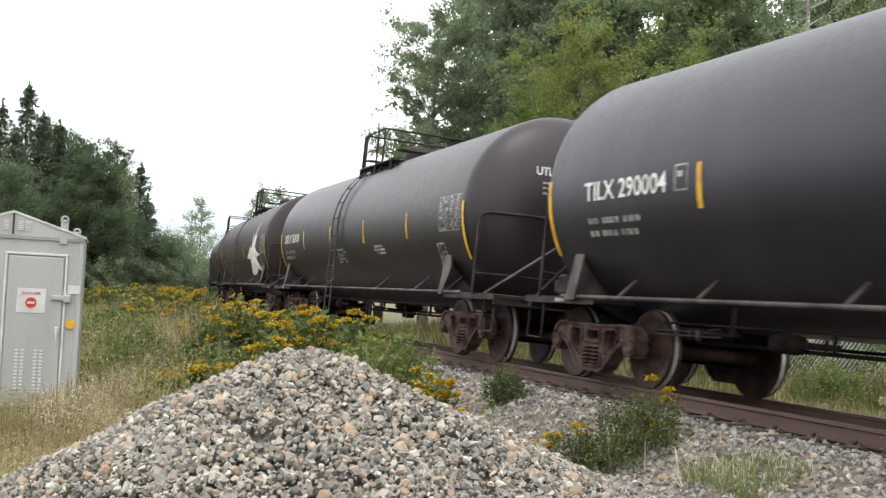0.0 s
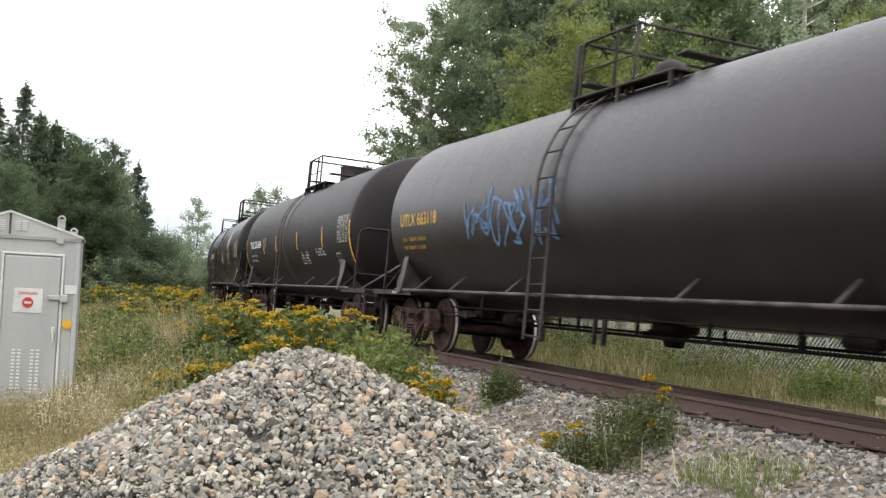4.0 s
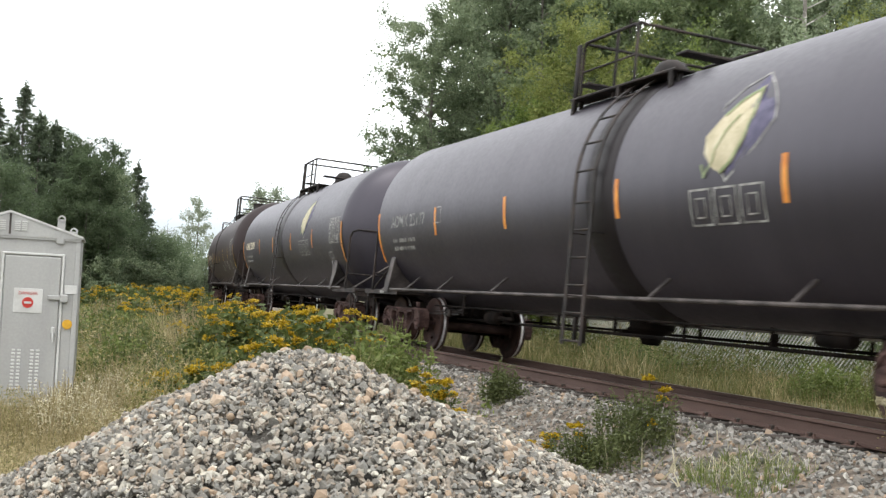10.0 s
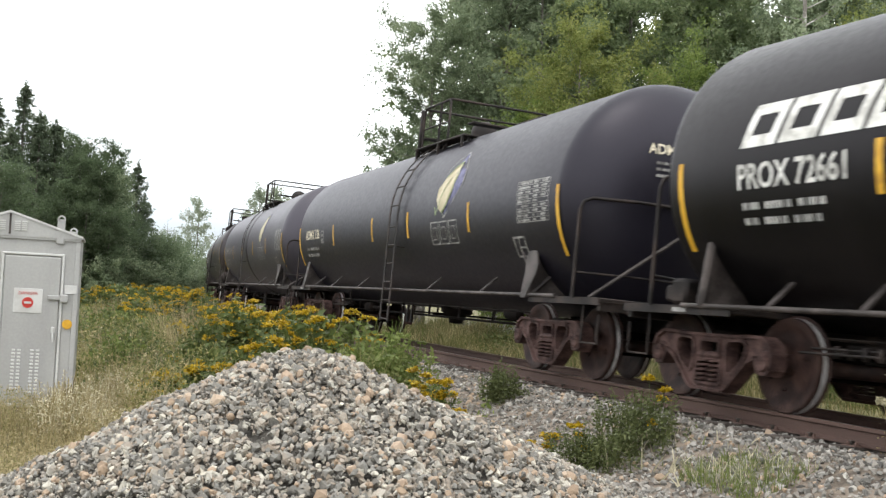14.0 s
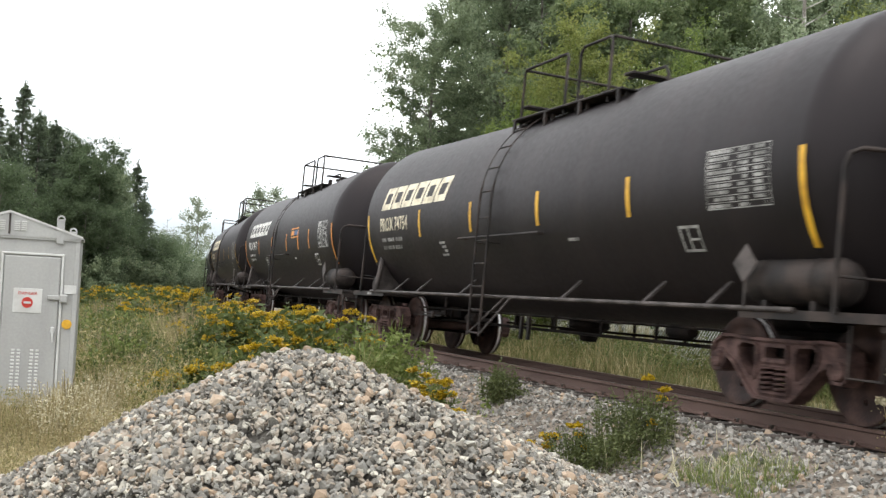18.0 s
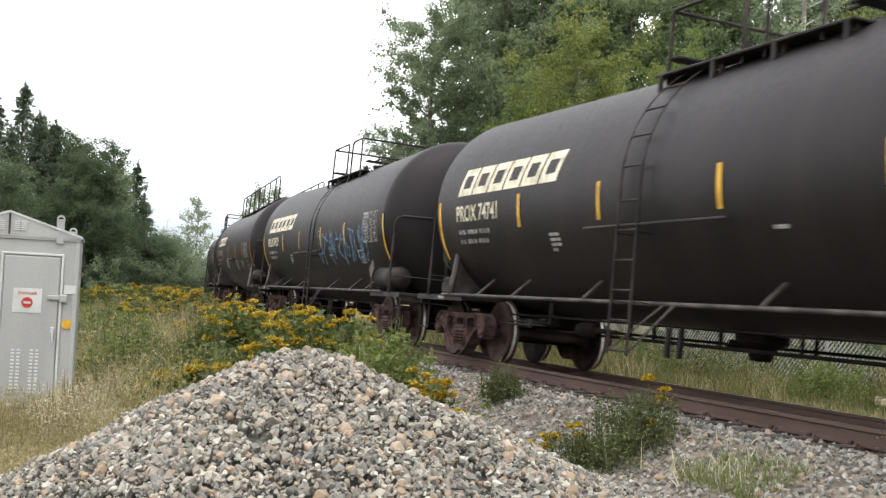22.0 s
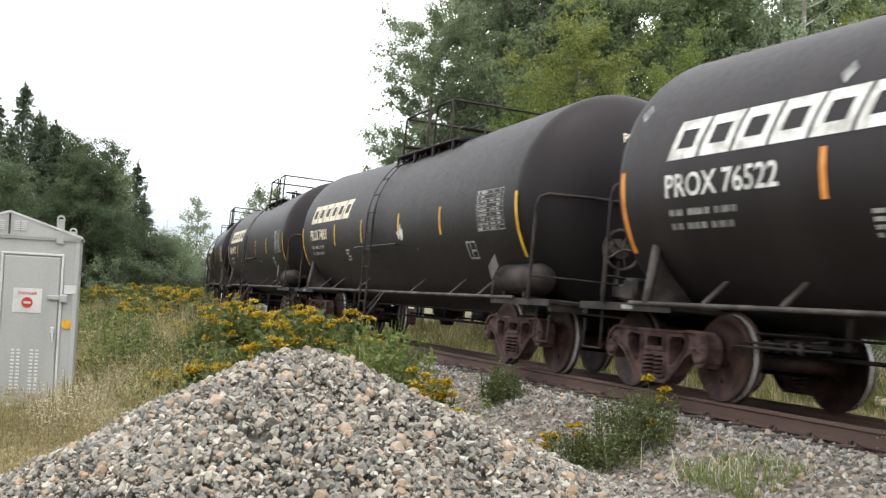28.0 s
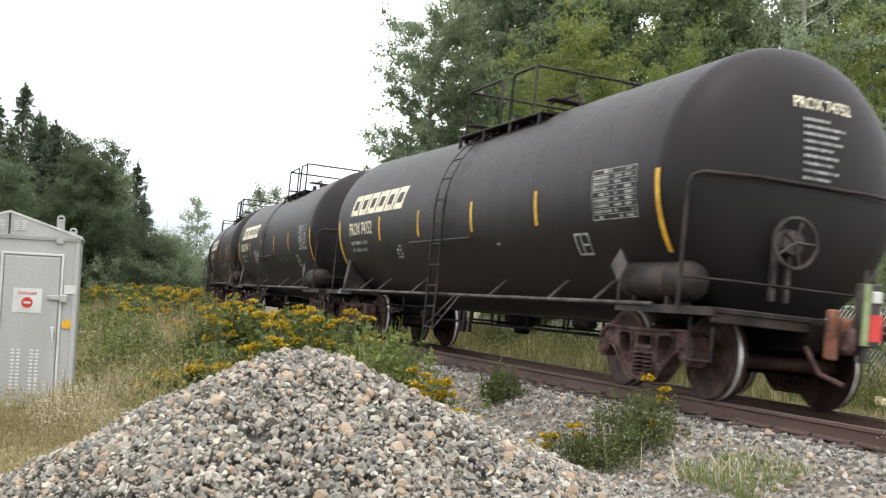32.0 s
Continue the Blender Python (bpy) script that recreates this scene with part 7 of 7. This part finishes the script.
def logo_leaf(car, spec):
    """Slanted leaf emblem over three outlined blocks."""
    fade = spec.get("fade", False)
    rim, fill, leaf = M["faint"] if fade == "old" else M["dim"], M["faded_navy"] if fade else M["navy"], M["faded_lemon"] if fade == "old" else M["pale_lemon"]
    def shield():
        edge = [(-3.26, 0.98), (-3.50, 0.76), (-3.66, 0.54), (-3.70, 0.38), (-3.52, 0.16), (-3.06, -0.16), (-2.98, -0.06), (-2.66, 0.30), (-2.80, 0.66), (-2.99, 0.84), (-3.26, 0.98)]
        p = Paint().outline([(-3.27, 0.96), (-3.64, 0.53), (-3.68, 0.38), (-3.50, 0.17), (-3.07, -0.12), (-3.04, 0.2), (-3.10, 0.55), (-3.2, 0.8)], 0, 0.006)
        return p.stroke(edge, 0.024, 1).b.mesh("leaf_emblem", [fill, rim])
    emblem = part("leaf_emblem", shared(("shield", fade), shield), car, "navy shield with a pale leaf", Matrix.Translation((0, spec.get("logo_shift", 0.0), 0)))
    def blade():
        p = Paint().outline([(-3.34, 0.80), (-3.10, 0.70), (-2.88, 0.54), (-2.65, 0.32), (-2.68, 0.14), (-2.82, -0.01), (-2.99, -0.09), (-3.15, 0.0), (-3.30, 0.20), (-3.38, 0.50)], 0, 0.011)
        return p.b.mesh("leaf_blade", leaf)
    part("leaf_blade", shared(("blade", fade), blade), emblem, "cream yellow leaf")
    part("leaf_vein", shared(("vein", fade), lambda: vein_mesh(M["lemon"])), emblem)
    for i in range(3):
        part("emblem_block", shared(("small_block", fade), lambda: Paint().border(0, -0.37, -0.59, -0.21, 0.022, 0).border(-0.10, -0.27, -0.51, -0.30, 0.016, 0).b.mesh("emblem_block", rim)), car, "outlined block" if i == 0 else "", Matrix.Translation((0, spec.get("logo_shift", 0.0) - 2.44 - 0.42 * i, 0)))


def vein_mesh(mat):
    p = Paint()
    for pts, w in (([(-2.70, -0.10), (-2.84, 0.05), (-2.86, 0.16), (-2.98, 0.34), (-3.14, 0.49)], 0.022), ([(-2.72, -0.10), (-2.66, 0.02)], 0.03), ([(-2.99, -0.07), (-3.14, 0.02), (-3.28, 0.21), (-3.355, 0.50), (-3.33, 0.76), (-3.10, 0.67), (-2.90, 0.52)], 0.032)):
        p.stroke(pts, w)
    p.b.v = [(x * 1.008, y, TANK_Z + (z - TANK_Z) * 1.008) for x, y, z in p.b.v]
    return p.b.mesh("leaf_vein", mat)


def logo_drop(car, spec):
    """Pointed blue and white drop beside three outlined blue blocks."""
    drop = [(-3.66, 0.92), (-4.00, 0.62), (-4.13, 0.30), (-4.03, -0.05), (-3.70, -0.36), (-3.56, -0.44), (-3.52, -0.63), (-3.46, -0.63), (-3.42, -0.40), (-3.26, -0.20), (-3.00, 0.08), (-2.96, 0.28), (-3.15, 0.58), (-3.44, 0.77)]
    cy, cv = -3.55, 0.16
    emblem = None
    for k, col, lift in ((1.0, "white", 0.006), (0.88, "royal", 0.009), (0.60, "white", 0.012), (0.36, "royal", 0.015), (0.17, "white", 0.018)):
        p = Paint().outline([(cy + (y - cy) * k, cv + (v - cv) * k) for y, v in drop], 0, lift)
        ob = part("drop_emblem" if emblem is None else "emblem_layer", p.b.mesh("drop_emblem", M[col]), emblem or car, "blue and white pointed drop emblem" if emblem is None else "", Matrix.Translation((0, spec.get("logo_shift", 0.0), 0)) if emblem is None else Matrix())
        emblem = emblem or ob
    for y0, y1 in ((-4.50, -4.94), (-5.00, -5.42), (-5.46, -5.98)):
        block = part("emblem_block", Paint().quad(y0, y1, -0.09, 0.31, 0.06).b.mesh("emblem_block", M["white"]), car, "white and blue block", Matrix.Translation((0, spec.get("logo_shift", 0.0), 0)))
        part("block_fill", Paint().quad(y0 - 0.035, y1 + 0.035, -0.055, 0.275, 0.05, 0, 0.010).b.mesh("block_fill", M["royal"]), block)
        part("block_hole", Paint().quad(y0 - 0.16, y1 + 0.16, 0.02, 0.20, 0.03, 0, 0.014).b.mesh("block_hole", M["tank_brown"]), block)


LOGOS = {"blocks": logo_blocks, "leaf": logo_leaf, "drop": logo_drop}

P_STRIPES, A_STRIPES = (3.44, 1.24, -1.15, -3.41), (4.25, 1.50, -1.32, -4.20)
P_TABLE, A_TABLE = (-4.95, -5.96, -0.44, 0.15), (-5.95, -6.95, -0.38, 0.18)


def procor(front, number, **extra):
    d = dict(bogie=5.90, truck_shift=0.26, drop=0.045, slope=0.095, kind="procor", half=6.40, end=7.74, front=front, paint="tank_black", ink="cream", mark=(number, 5.60, 1.57, -0.28, 0.25), stripes=P_STRIPES, table=P_TABLE, square=(-4.37, -0.86, 0.36),
             notes=((2.56, -0.54, 4, 0.3), (-1.9, -0.62, 1, 0.3)), logo="blocks", dome="low", label="black steel tank car with cream lettering and yellow stripes")
    d.update(extra)
    return d


def grain(front, number, **extra):
    d = dict(bogie=6.55, truck_shift=0.27, kind="adm", half=7.07, end=8.585, front=front, paint="tank_dark", ink="white", mark=(number, 6.55, 1.75, -0.24, 0.22), stripes=A_STRIPES, table=A_TABLE, square=(-5.72, -0.86, 0.38),
             notes=(), logo=None, dome="bowl", reservoir=False, label="sooty dark tank car with white lettering and yellow stripes")
    d.update(extra)
    return d


GREY_LABEL, LEAF_LABEL = "faded grey tank car with leaf emblem and orange stripes", "dark slate tank car with leaf emblem and yellow stripes"
# from the head of the train to its tail; front is the arc length of the front stripe at the clip's end
TRAIN = [
    grain(563.4, "", paint="tank_dark"), grain(546.3, "", paint="tank_dark"), grain(529.2, "", paint="tank_slate"),
    grain(512.0, "", paint="tank_brown", blot=True, label="rust-dusted tank car with a large white painted shape"),
    grain(494.9, "UTLX 36930", paint="tank_slate", notes=((1.0, -0.5, 5, 0.8), (-2.0, -0.5, 3, 0.8))),
    grain(477.41, "TILX 290004", half=7.40, bogie=6.67, end=8.65, table=(-6.10, -7.10, -0.38, 0.18), square=(-5.84, -0.86, 0.38), mark=("TILX 290004", 6.50, 1.75, -0.24, 0.22), ladder=-0.78, top_y=-1.21, swell=1.035, tag=(-3.28, -0.76), paint="tank_gloss", class_box=(4.60, -0.24), stripes=(4.16, 1.02, -1.16, -4.14), notes=((1.6, -0.6, 4, 0.9), (-5.0, -0.62, 3, 0.9)), reservoir=True, dome="drum"),
    grain(460.15, "ADMX 25213", half=7.12, mark=("ADMX 25213", 6.55, 1.74, -0.24, 0.22), ladder=0.41, top_y=-0.24, stripes=(4.25, 2.0, -1.16, -3.68), paint="tank_new", logo="leaf", scrawl=(0.3, -0.6, -0.55, -0.1, 5, 0.035, "blue"), label=LEAF_LABEL, belt="tank_brown"),
    grain(443.08, "TILX 250634", mark=("TILX 250634", 6.21, 2.01, -0.24, 0.22), belt="tank_brown", ladder=0.58, top_y=-0.22, square=(-5.66, -0.90, 0.38), stripes=(3.68, 1.63, -1.42, -4.41), paint="tank_dark", class_box=(3.50, -0.24), notes=((-1.8, -0.5, 5, 1.0), (-3.6, -0.45, 3, 1.1)), dome="drum"),
    grain(426.1, "UTLX 663118", paint="tank_slate", ink="gold", stripes=None, scrawl=(3.6, 0.5, -0.7, 0.2, 7, 0.05, "royal"), label="dark grey tank car with gold lettering and blue scrawl"),
    grain(408.6, "UTLX 668489", ladder=0.03, top_y=-0.13, paint="tank_dark", ink="gold", kind="old", truck_shift=0.0, stripes=(1.0, -1.35, -4.2), end_stripe=(-0.24, 0.66), mid_stripe=(-0.19, 0.27), table=(-5.93, -6.86, -0.27, 0.24), square=(-5.3, -0.72, 0.34), end_mark=(-0.28, 0.87), lamp=True, reservoir=True, dome="drum", label="black tank car with gold lettering and yellow stripes"),
    grain(391.4, "ADMX 26227", front_inset=0.21, bogie=6.70, truck_shift=0.22, mark=("ADMX 26227", 6.35, 1.75, -0.24, 0.22), ladder=0.19, top_y=-0.71, half=7.4, end=8.70, bright=True, paint="tank_brown", logo="drop", table=(-6.42, -7.14, -0.05, 0.62), square=(-5.28, -0.90, 0.40), class_box=(4.12, -0.20), notes=((-1.3, -0.45, 4, 0.6), (-2.5, -0.45, 2, 0.7)), pink_tag=(1.43, -0.20), logo_shift=0.10, stripes=(4.35, -1.64, -4.33), label="brown-black tank car with blue and white emblem"),
    grain(373.88, "GATX 4864", half=7.43, front_inset=0.05, bogie=6.75, truck_shift=0.14, swell=1.055, lift=0.085, mark=("GATX 4864", 6.53, 1.53, -0.37, 0.22), ladder=0.61, top_y=-0.25, end=8.65, paint="tank_brown", ink="cream", class_box=(4.58, -0.31), stripes=(4.22, 3.03, 1.61, -0.28, -2.39, -4.77), mid_stripe=(-0.52, -0.08), end_stripe=(-0.95, -0.05), notes=((-1.4, -0.68, 4, 0.65), (-2.72, -0.54, 4, 0.55), (-3.81, -0.56, 5, 0.75)), dome="drum", label="rust-brown tank car with cream lettering and many yellow stripes"),
    grain(356.66, "ADMX 25939", half=7.13, truck_shift=0.20, ladder=0.41, top_y=-0.20, stripes=(3.84, 1.47, -1.29, -4.05), paint="tank_grey", ink="cream", tape="orange", logo="leaf", fade=True, class_box=(4.3, -0.24), label=GREY_LABEL, belt="tank_slate"),
    grain(339.5, "ADMX 25197", half=7.27, ladder=-0.87, top_y=-0.21, logo_shift=-0.52, stripes=(4.33, 1.6, -1.5, -4.47), paint="tank_grey", ink="faint", tape="orange", logo="leaf", fade=True, class_box=(4.3, -0.24), label=GREY_LABEL, belt="tank_black"),
    grain(322.2, "NATX 251596", mark=("NATX 251596", 6.36, 1.94, -0.30, 0.24), ladder=-0.84, top_y=-0.50, wide_ladder=True, paint="tank_slate", ink="white", kind="old", skew=0.07, end_stripe=(-0.5, 0.42), mid_stripe=(-0.06, 0.42), stripes=(4.18, 1.27, -1.36, -4.13), class_box=(4.1, -0.26), notes=((-1.4, -0.42, 6, 0.8), (-3.2, -0.40, 2, 0.8)), dome="drum", reservoir=True, label="dark slate tank car with slanted yellow stripes"),
    grain(305.28, "ADMX 25418", half=7.15, ladder=0.70, top_y=0.06, stripes=(4.24, 1.53, -1.24, -4.1), paint="tank_grey", ink="dim", class_box=(4.05, -0.24), logo="leaf", fade=True, label=GREY_LABEL.replace("orange", "yellow"), belt="tank_slate"),
    grain(288.41, "ADMX 136", half=7.21, mark=("ADMX 136", 6.55, 1.33, -0.24, 0.22), ladder=-0.65, top_y=-0.77, paint="tank_ink", ink="cream", logo="leaf", class_box=(5.08, -0.34), label=LEAF_LABEL, stripes=(3.97, 0.98, -1.22, -4.13)),
    procor(271.47, "PROX 72661", paint="tank_new", front_inset=0.17, mark=("PROX 72661", 5.28, 1.46, -0.28, 0.25), ladder=-0.76, top_y=0.04, reservoir=False, rear_post=True, bright=True, stripes=(3.45, 1.36, -1.54, -3.61), ink="white", logo_ink="white"),
    procor(255.6, "PROX 74212"),
    procor(239.7, "PROX 74177", stripes=(3.70, 1.37, -0.96, -2.56, -3.89), ladder=0.53, top_y=-0.18, bright=True, ink="white", logo_ink="white", tape="orange", decal=(-1.62, -2.60, -0.12, 0.13), label="black steel tank car with white lettering and orange stripes"),
    procor(224.1, "PROX 74754", front_inset=0.10, mark=("PROX 74754", 5.56, 1.52, -0.28, 0.25), ladder=0.42, top_y=-0.01, stripes=(3.43, 1.17, -1.13, -3.44)),
    procor(208.4, "PROX 74743", front_inset=0.10, mark=("PROX 74743", 5.58, 1.58, -0.28, 0.25), ladder=-0.56, top_y=-0.01, stripes=(3.44, 1.27, -1.16, -3.43)),
    procor(193.27, "PROX 70123", drop=0.0, paint_up=0.045, half=6.27, mark=("PROX 70123", 5.30, 1.57, -0.28, 0.25), end=7.5, bogie=5.41, truck_shift=0.15, rear_post=True, stripes=(3.39, 1.09, -1.6, -3.9), kind="funnel", tape="orange", table=(-4.40, -5.46, -0.50, -0.04), square=(-4.66, -0.92, 0.40), ink="dim", notes=((-1.62, -0.52, 5, 0.55), (-3.25, -0.58, 4, 0.6)), scrawl=(1.85, 1.15, -0.80, -0.36, 5, 0.03, "dim"), label="black sloped-bottom tank car with full-length roof walkway"),
    procor(177.7, "PROX 74739", front_inset=0.14, mark=("PROX 74739", 5.52, 1.53, -0.28, 0.25), ladder=-0.61, top_y=-0.16, stripes=(3.39, 1.23, -1.18, -3.43), scrawl=(-0.9, -5.2, -0.9, 0.0, 9, 0.042, "sky_blue"), label="black tank car with cream lettering and blue scrawl"),
    procor(162.0, "PROX 74741", stripes=(3.40, 1.22, -1.16, -3.42), front_inset=0.10, mark=("PROX 74741", 5.60, 1.50, -0.28, 0.25), ladder=0.36, top_y=-0.10),
    procor(146.7, "PROX 73027", drop=0.0, paint_up=0.015, mark=("PROX 73027", 5.15, 1.93, -0.28, 0.25), ladder=-0.06, top_y=-0.40, half=6.2, end=7.5, bogie=5.41, truck_shift=0.15, rear_post=True, table=(-4.03, -5.02, -0.42, 0.06), square=(-3.96, -0.88, 0.38), bright=True, paint="tank_worn", stripes=None, wide_ladder=True, notes=((1.6, -0.66, 2, 0.6), (-0.5, -0.02, 3, 0.35), (-1.1, -0.5, 3, 0.4), (-0.9, -0.74, 3, 1.4)), scrawl=(-3.2, -4.2, -0.95, -0.4, 3, 0.06, "faint"), label="brown weathered tank car with cream lettering and no stripes"),
    procor(131.24, "PROX 77001", paint="tank_new", half=6.44, mark=("PROX 77001", 5.53, 1.45, -0.28, 0.25), ladder=0.58, top_y=0.26, reservoir=False, rear_post=True, bright=True, scrawl=(1.35, 1.0, -0.75, -0.4, 2, 0.05, "faint"), wide_ladder=True, stripes=(3.65, 1.59, -1.26, -3.34), ink="white", logo_ink="white"),
    procor(115.8, "PROX 72696", paint="tank_new", notes=((-1.7, -0.62, 1, 0.3),), front_inset=0.08, mark=("PROX 72696", 5.35, 1.48, -0.28, 0.25), ladder=-0.56, top_y=0.22, reservoir=False, rear_post=True, bright=True, scrawl=(1.05, 0.7, -0.8, -0.4, 2, 0.05, "faint"), stripes=(3.52, 1.49, -1.39, -3.50), ink="white", logo_ink="white"),
    procor(100.1, "PROX 74771"),
    procor(84.6, "PROX 74806", ladder=0.36, top_y=-0.13, stripes=(3.37, 1.25, -1.19, -3.36), scrawl=(-1.15, -1.5, -0.45, -0.2, 2, 0.06, "white")),
    procor(69.1, "PROX 76522", front_inset=0.05, mark=("PROX 76522", 5.50, 1.82, -0.28, 0.25), ladder=0.25, top_y=-0.44, patches=((3.02, 0.7), (6.2, 0.76), (-6.2, 0.74), (-3.5, 0.7), (-0.5, 0.65)), stripes=(3.09, 1.15, -1.32, -3.45), ink="white", logo_ink="white", tape="orange", label="black steel tank car with white lettering and orange stripes"),
    procor(53.73, "PROX 70215", drop=0.0, paint_up=0.015, half=6.23, mark=("PROX 70215", 5.15, 1.45, -0.28, 0.25), ladder=-0.03, top_y=-0.43, end=7.5, bogie=5.41, truck_shift=0.15, rear_post=True, wide_ladder=True, table=(-4.03, -5.02, -0.42, 0.06), square=(-3.96, -0.88, 0.38), stripes=(3.63, 1.18, -0.96, -3.50), tape="orange", class_box=(3.6, -0.28), notes=((-0.6, -0.45, 6, 0.7), (-2.4, -0.42, 5, 0.6)), label="black steel tank car with cream lettering and orange stripes"),
    procor(38.5, "PROX 74798", front_inset=0.23, mark=("PROX 74798", 5.46, 1.56, -0.28, 0.25), ladder=0.31, top_y=-0.18, truck_shift=0.01, cap=True, stripes=(3.47, 1.17, -1.22, -3.49), scrawl=(2.6, 1.6, -0.62, -0.3, 5, 0.06, "faint")),
    procor(23.00, "PROX 74752", stripes=(3.45, 1.24, -1.16, -3.40), front_inset=0.17, mark=("PROX 74752", 5.47, 1.54, -0.28, 0.25), ladder=0.01, top_y=-0.06),
]
cars = []
for i, spec in enumerate(TRAIN):
    spec["seed"] = 1000 + 13 * i
    if not spec["mark"][0]:
        spec["mark"] = None
    cars.append((build_car(spec), spec))

# the tail: number on the last head, marker light
last, spec = cars[-1]
part("end_marker", marker_mesh(), last, "grey and yellow end marker with red panel", Matrix.Translation((0.05, -spec["end"] - 0.12, 0)))
rust = Build().box((-0.22, 0, 0.80), (0.12, 0.10, 0.50), bevel=0.02).lathe([(0.001, -0.09), (0.13, -0.08), (0.15, 0.0), (0.15, 0.16)], 18, "y", (-0.02, 0, 0.84))
part("coupler_knuckle", rust.mesh("coupler_knuckle", M["knuckle"], 40), last, "orange-rusted coupler knuckle", Matrix.Translation((0, -spec["end"] + 0.04, 0)))


def motions():
    """The train runs by at a steady speed; every wheelset rolls while its car is in sight."""
    for car, spec in cars:
        mid = spec["front"] - (6.48 if spec["half"] < 7 else 7.32)
        reach = spec["half"] - 0.55
        rows = []
        for k in range(65):
            t = k * 0.5
            s = mid - SPEED * (SECONDS - t)
            a, b = track(s - reach), track(s + reach)
            th = math.atan2(b.x - a.x, b.y - a.y)
            rows.append((t, Matrix.Translation((a + b) / 2) @ Matrix.Rotation(-th, 4, "Z") @ Matrix.Rotation(CANT, 4, "Y")))
        walk(car, rows)
    for w, car, yy in turning:
        spec = next(sp for c, sp in cars if c == car)
        mid = spec["front"] - (6.48 if spec["half"] < 7 else 7.32)
        enter, leave = SECONDS - (mid + 12) / SPEED, SECONDS - (mid - 60) / SPEED
        k0, k1 = max(0, int(enter * FPS)), min(int(SECONDS * FPS), int(leave * FPS))
        at = Matrix.Translation((0, yy, 0.458))
        rows = []
        if k0 > 0:
            rows.append((0, at))
        for k in range(k0, k1 + 1, 1):
            rows.append((k / FPS, at @ Matrix.Rotation(-(SPEED / 0.458) * (k - k0) / FPS, 4, "X")))
        if not rows or k1 < SECONDS * FPS:
            rows.append((SECONDS, rows[-1][1] if rows else at))
        if len(rows) < 2:
            rows = [(0, at), (SECONDS, at)]
        walk(w, rows)


motions()
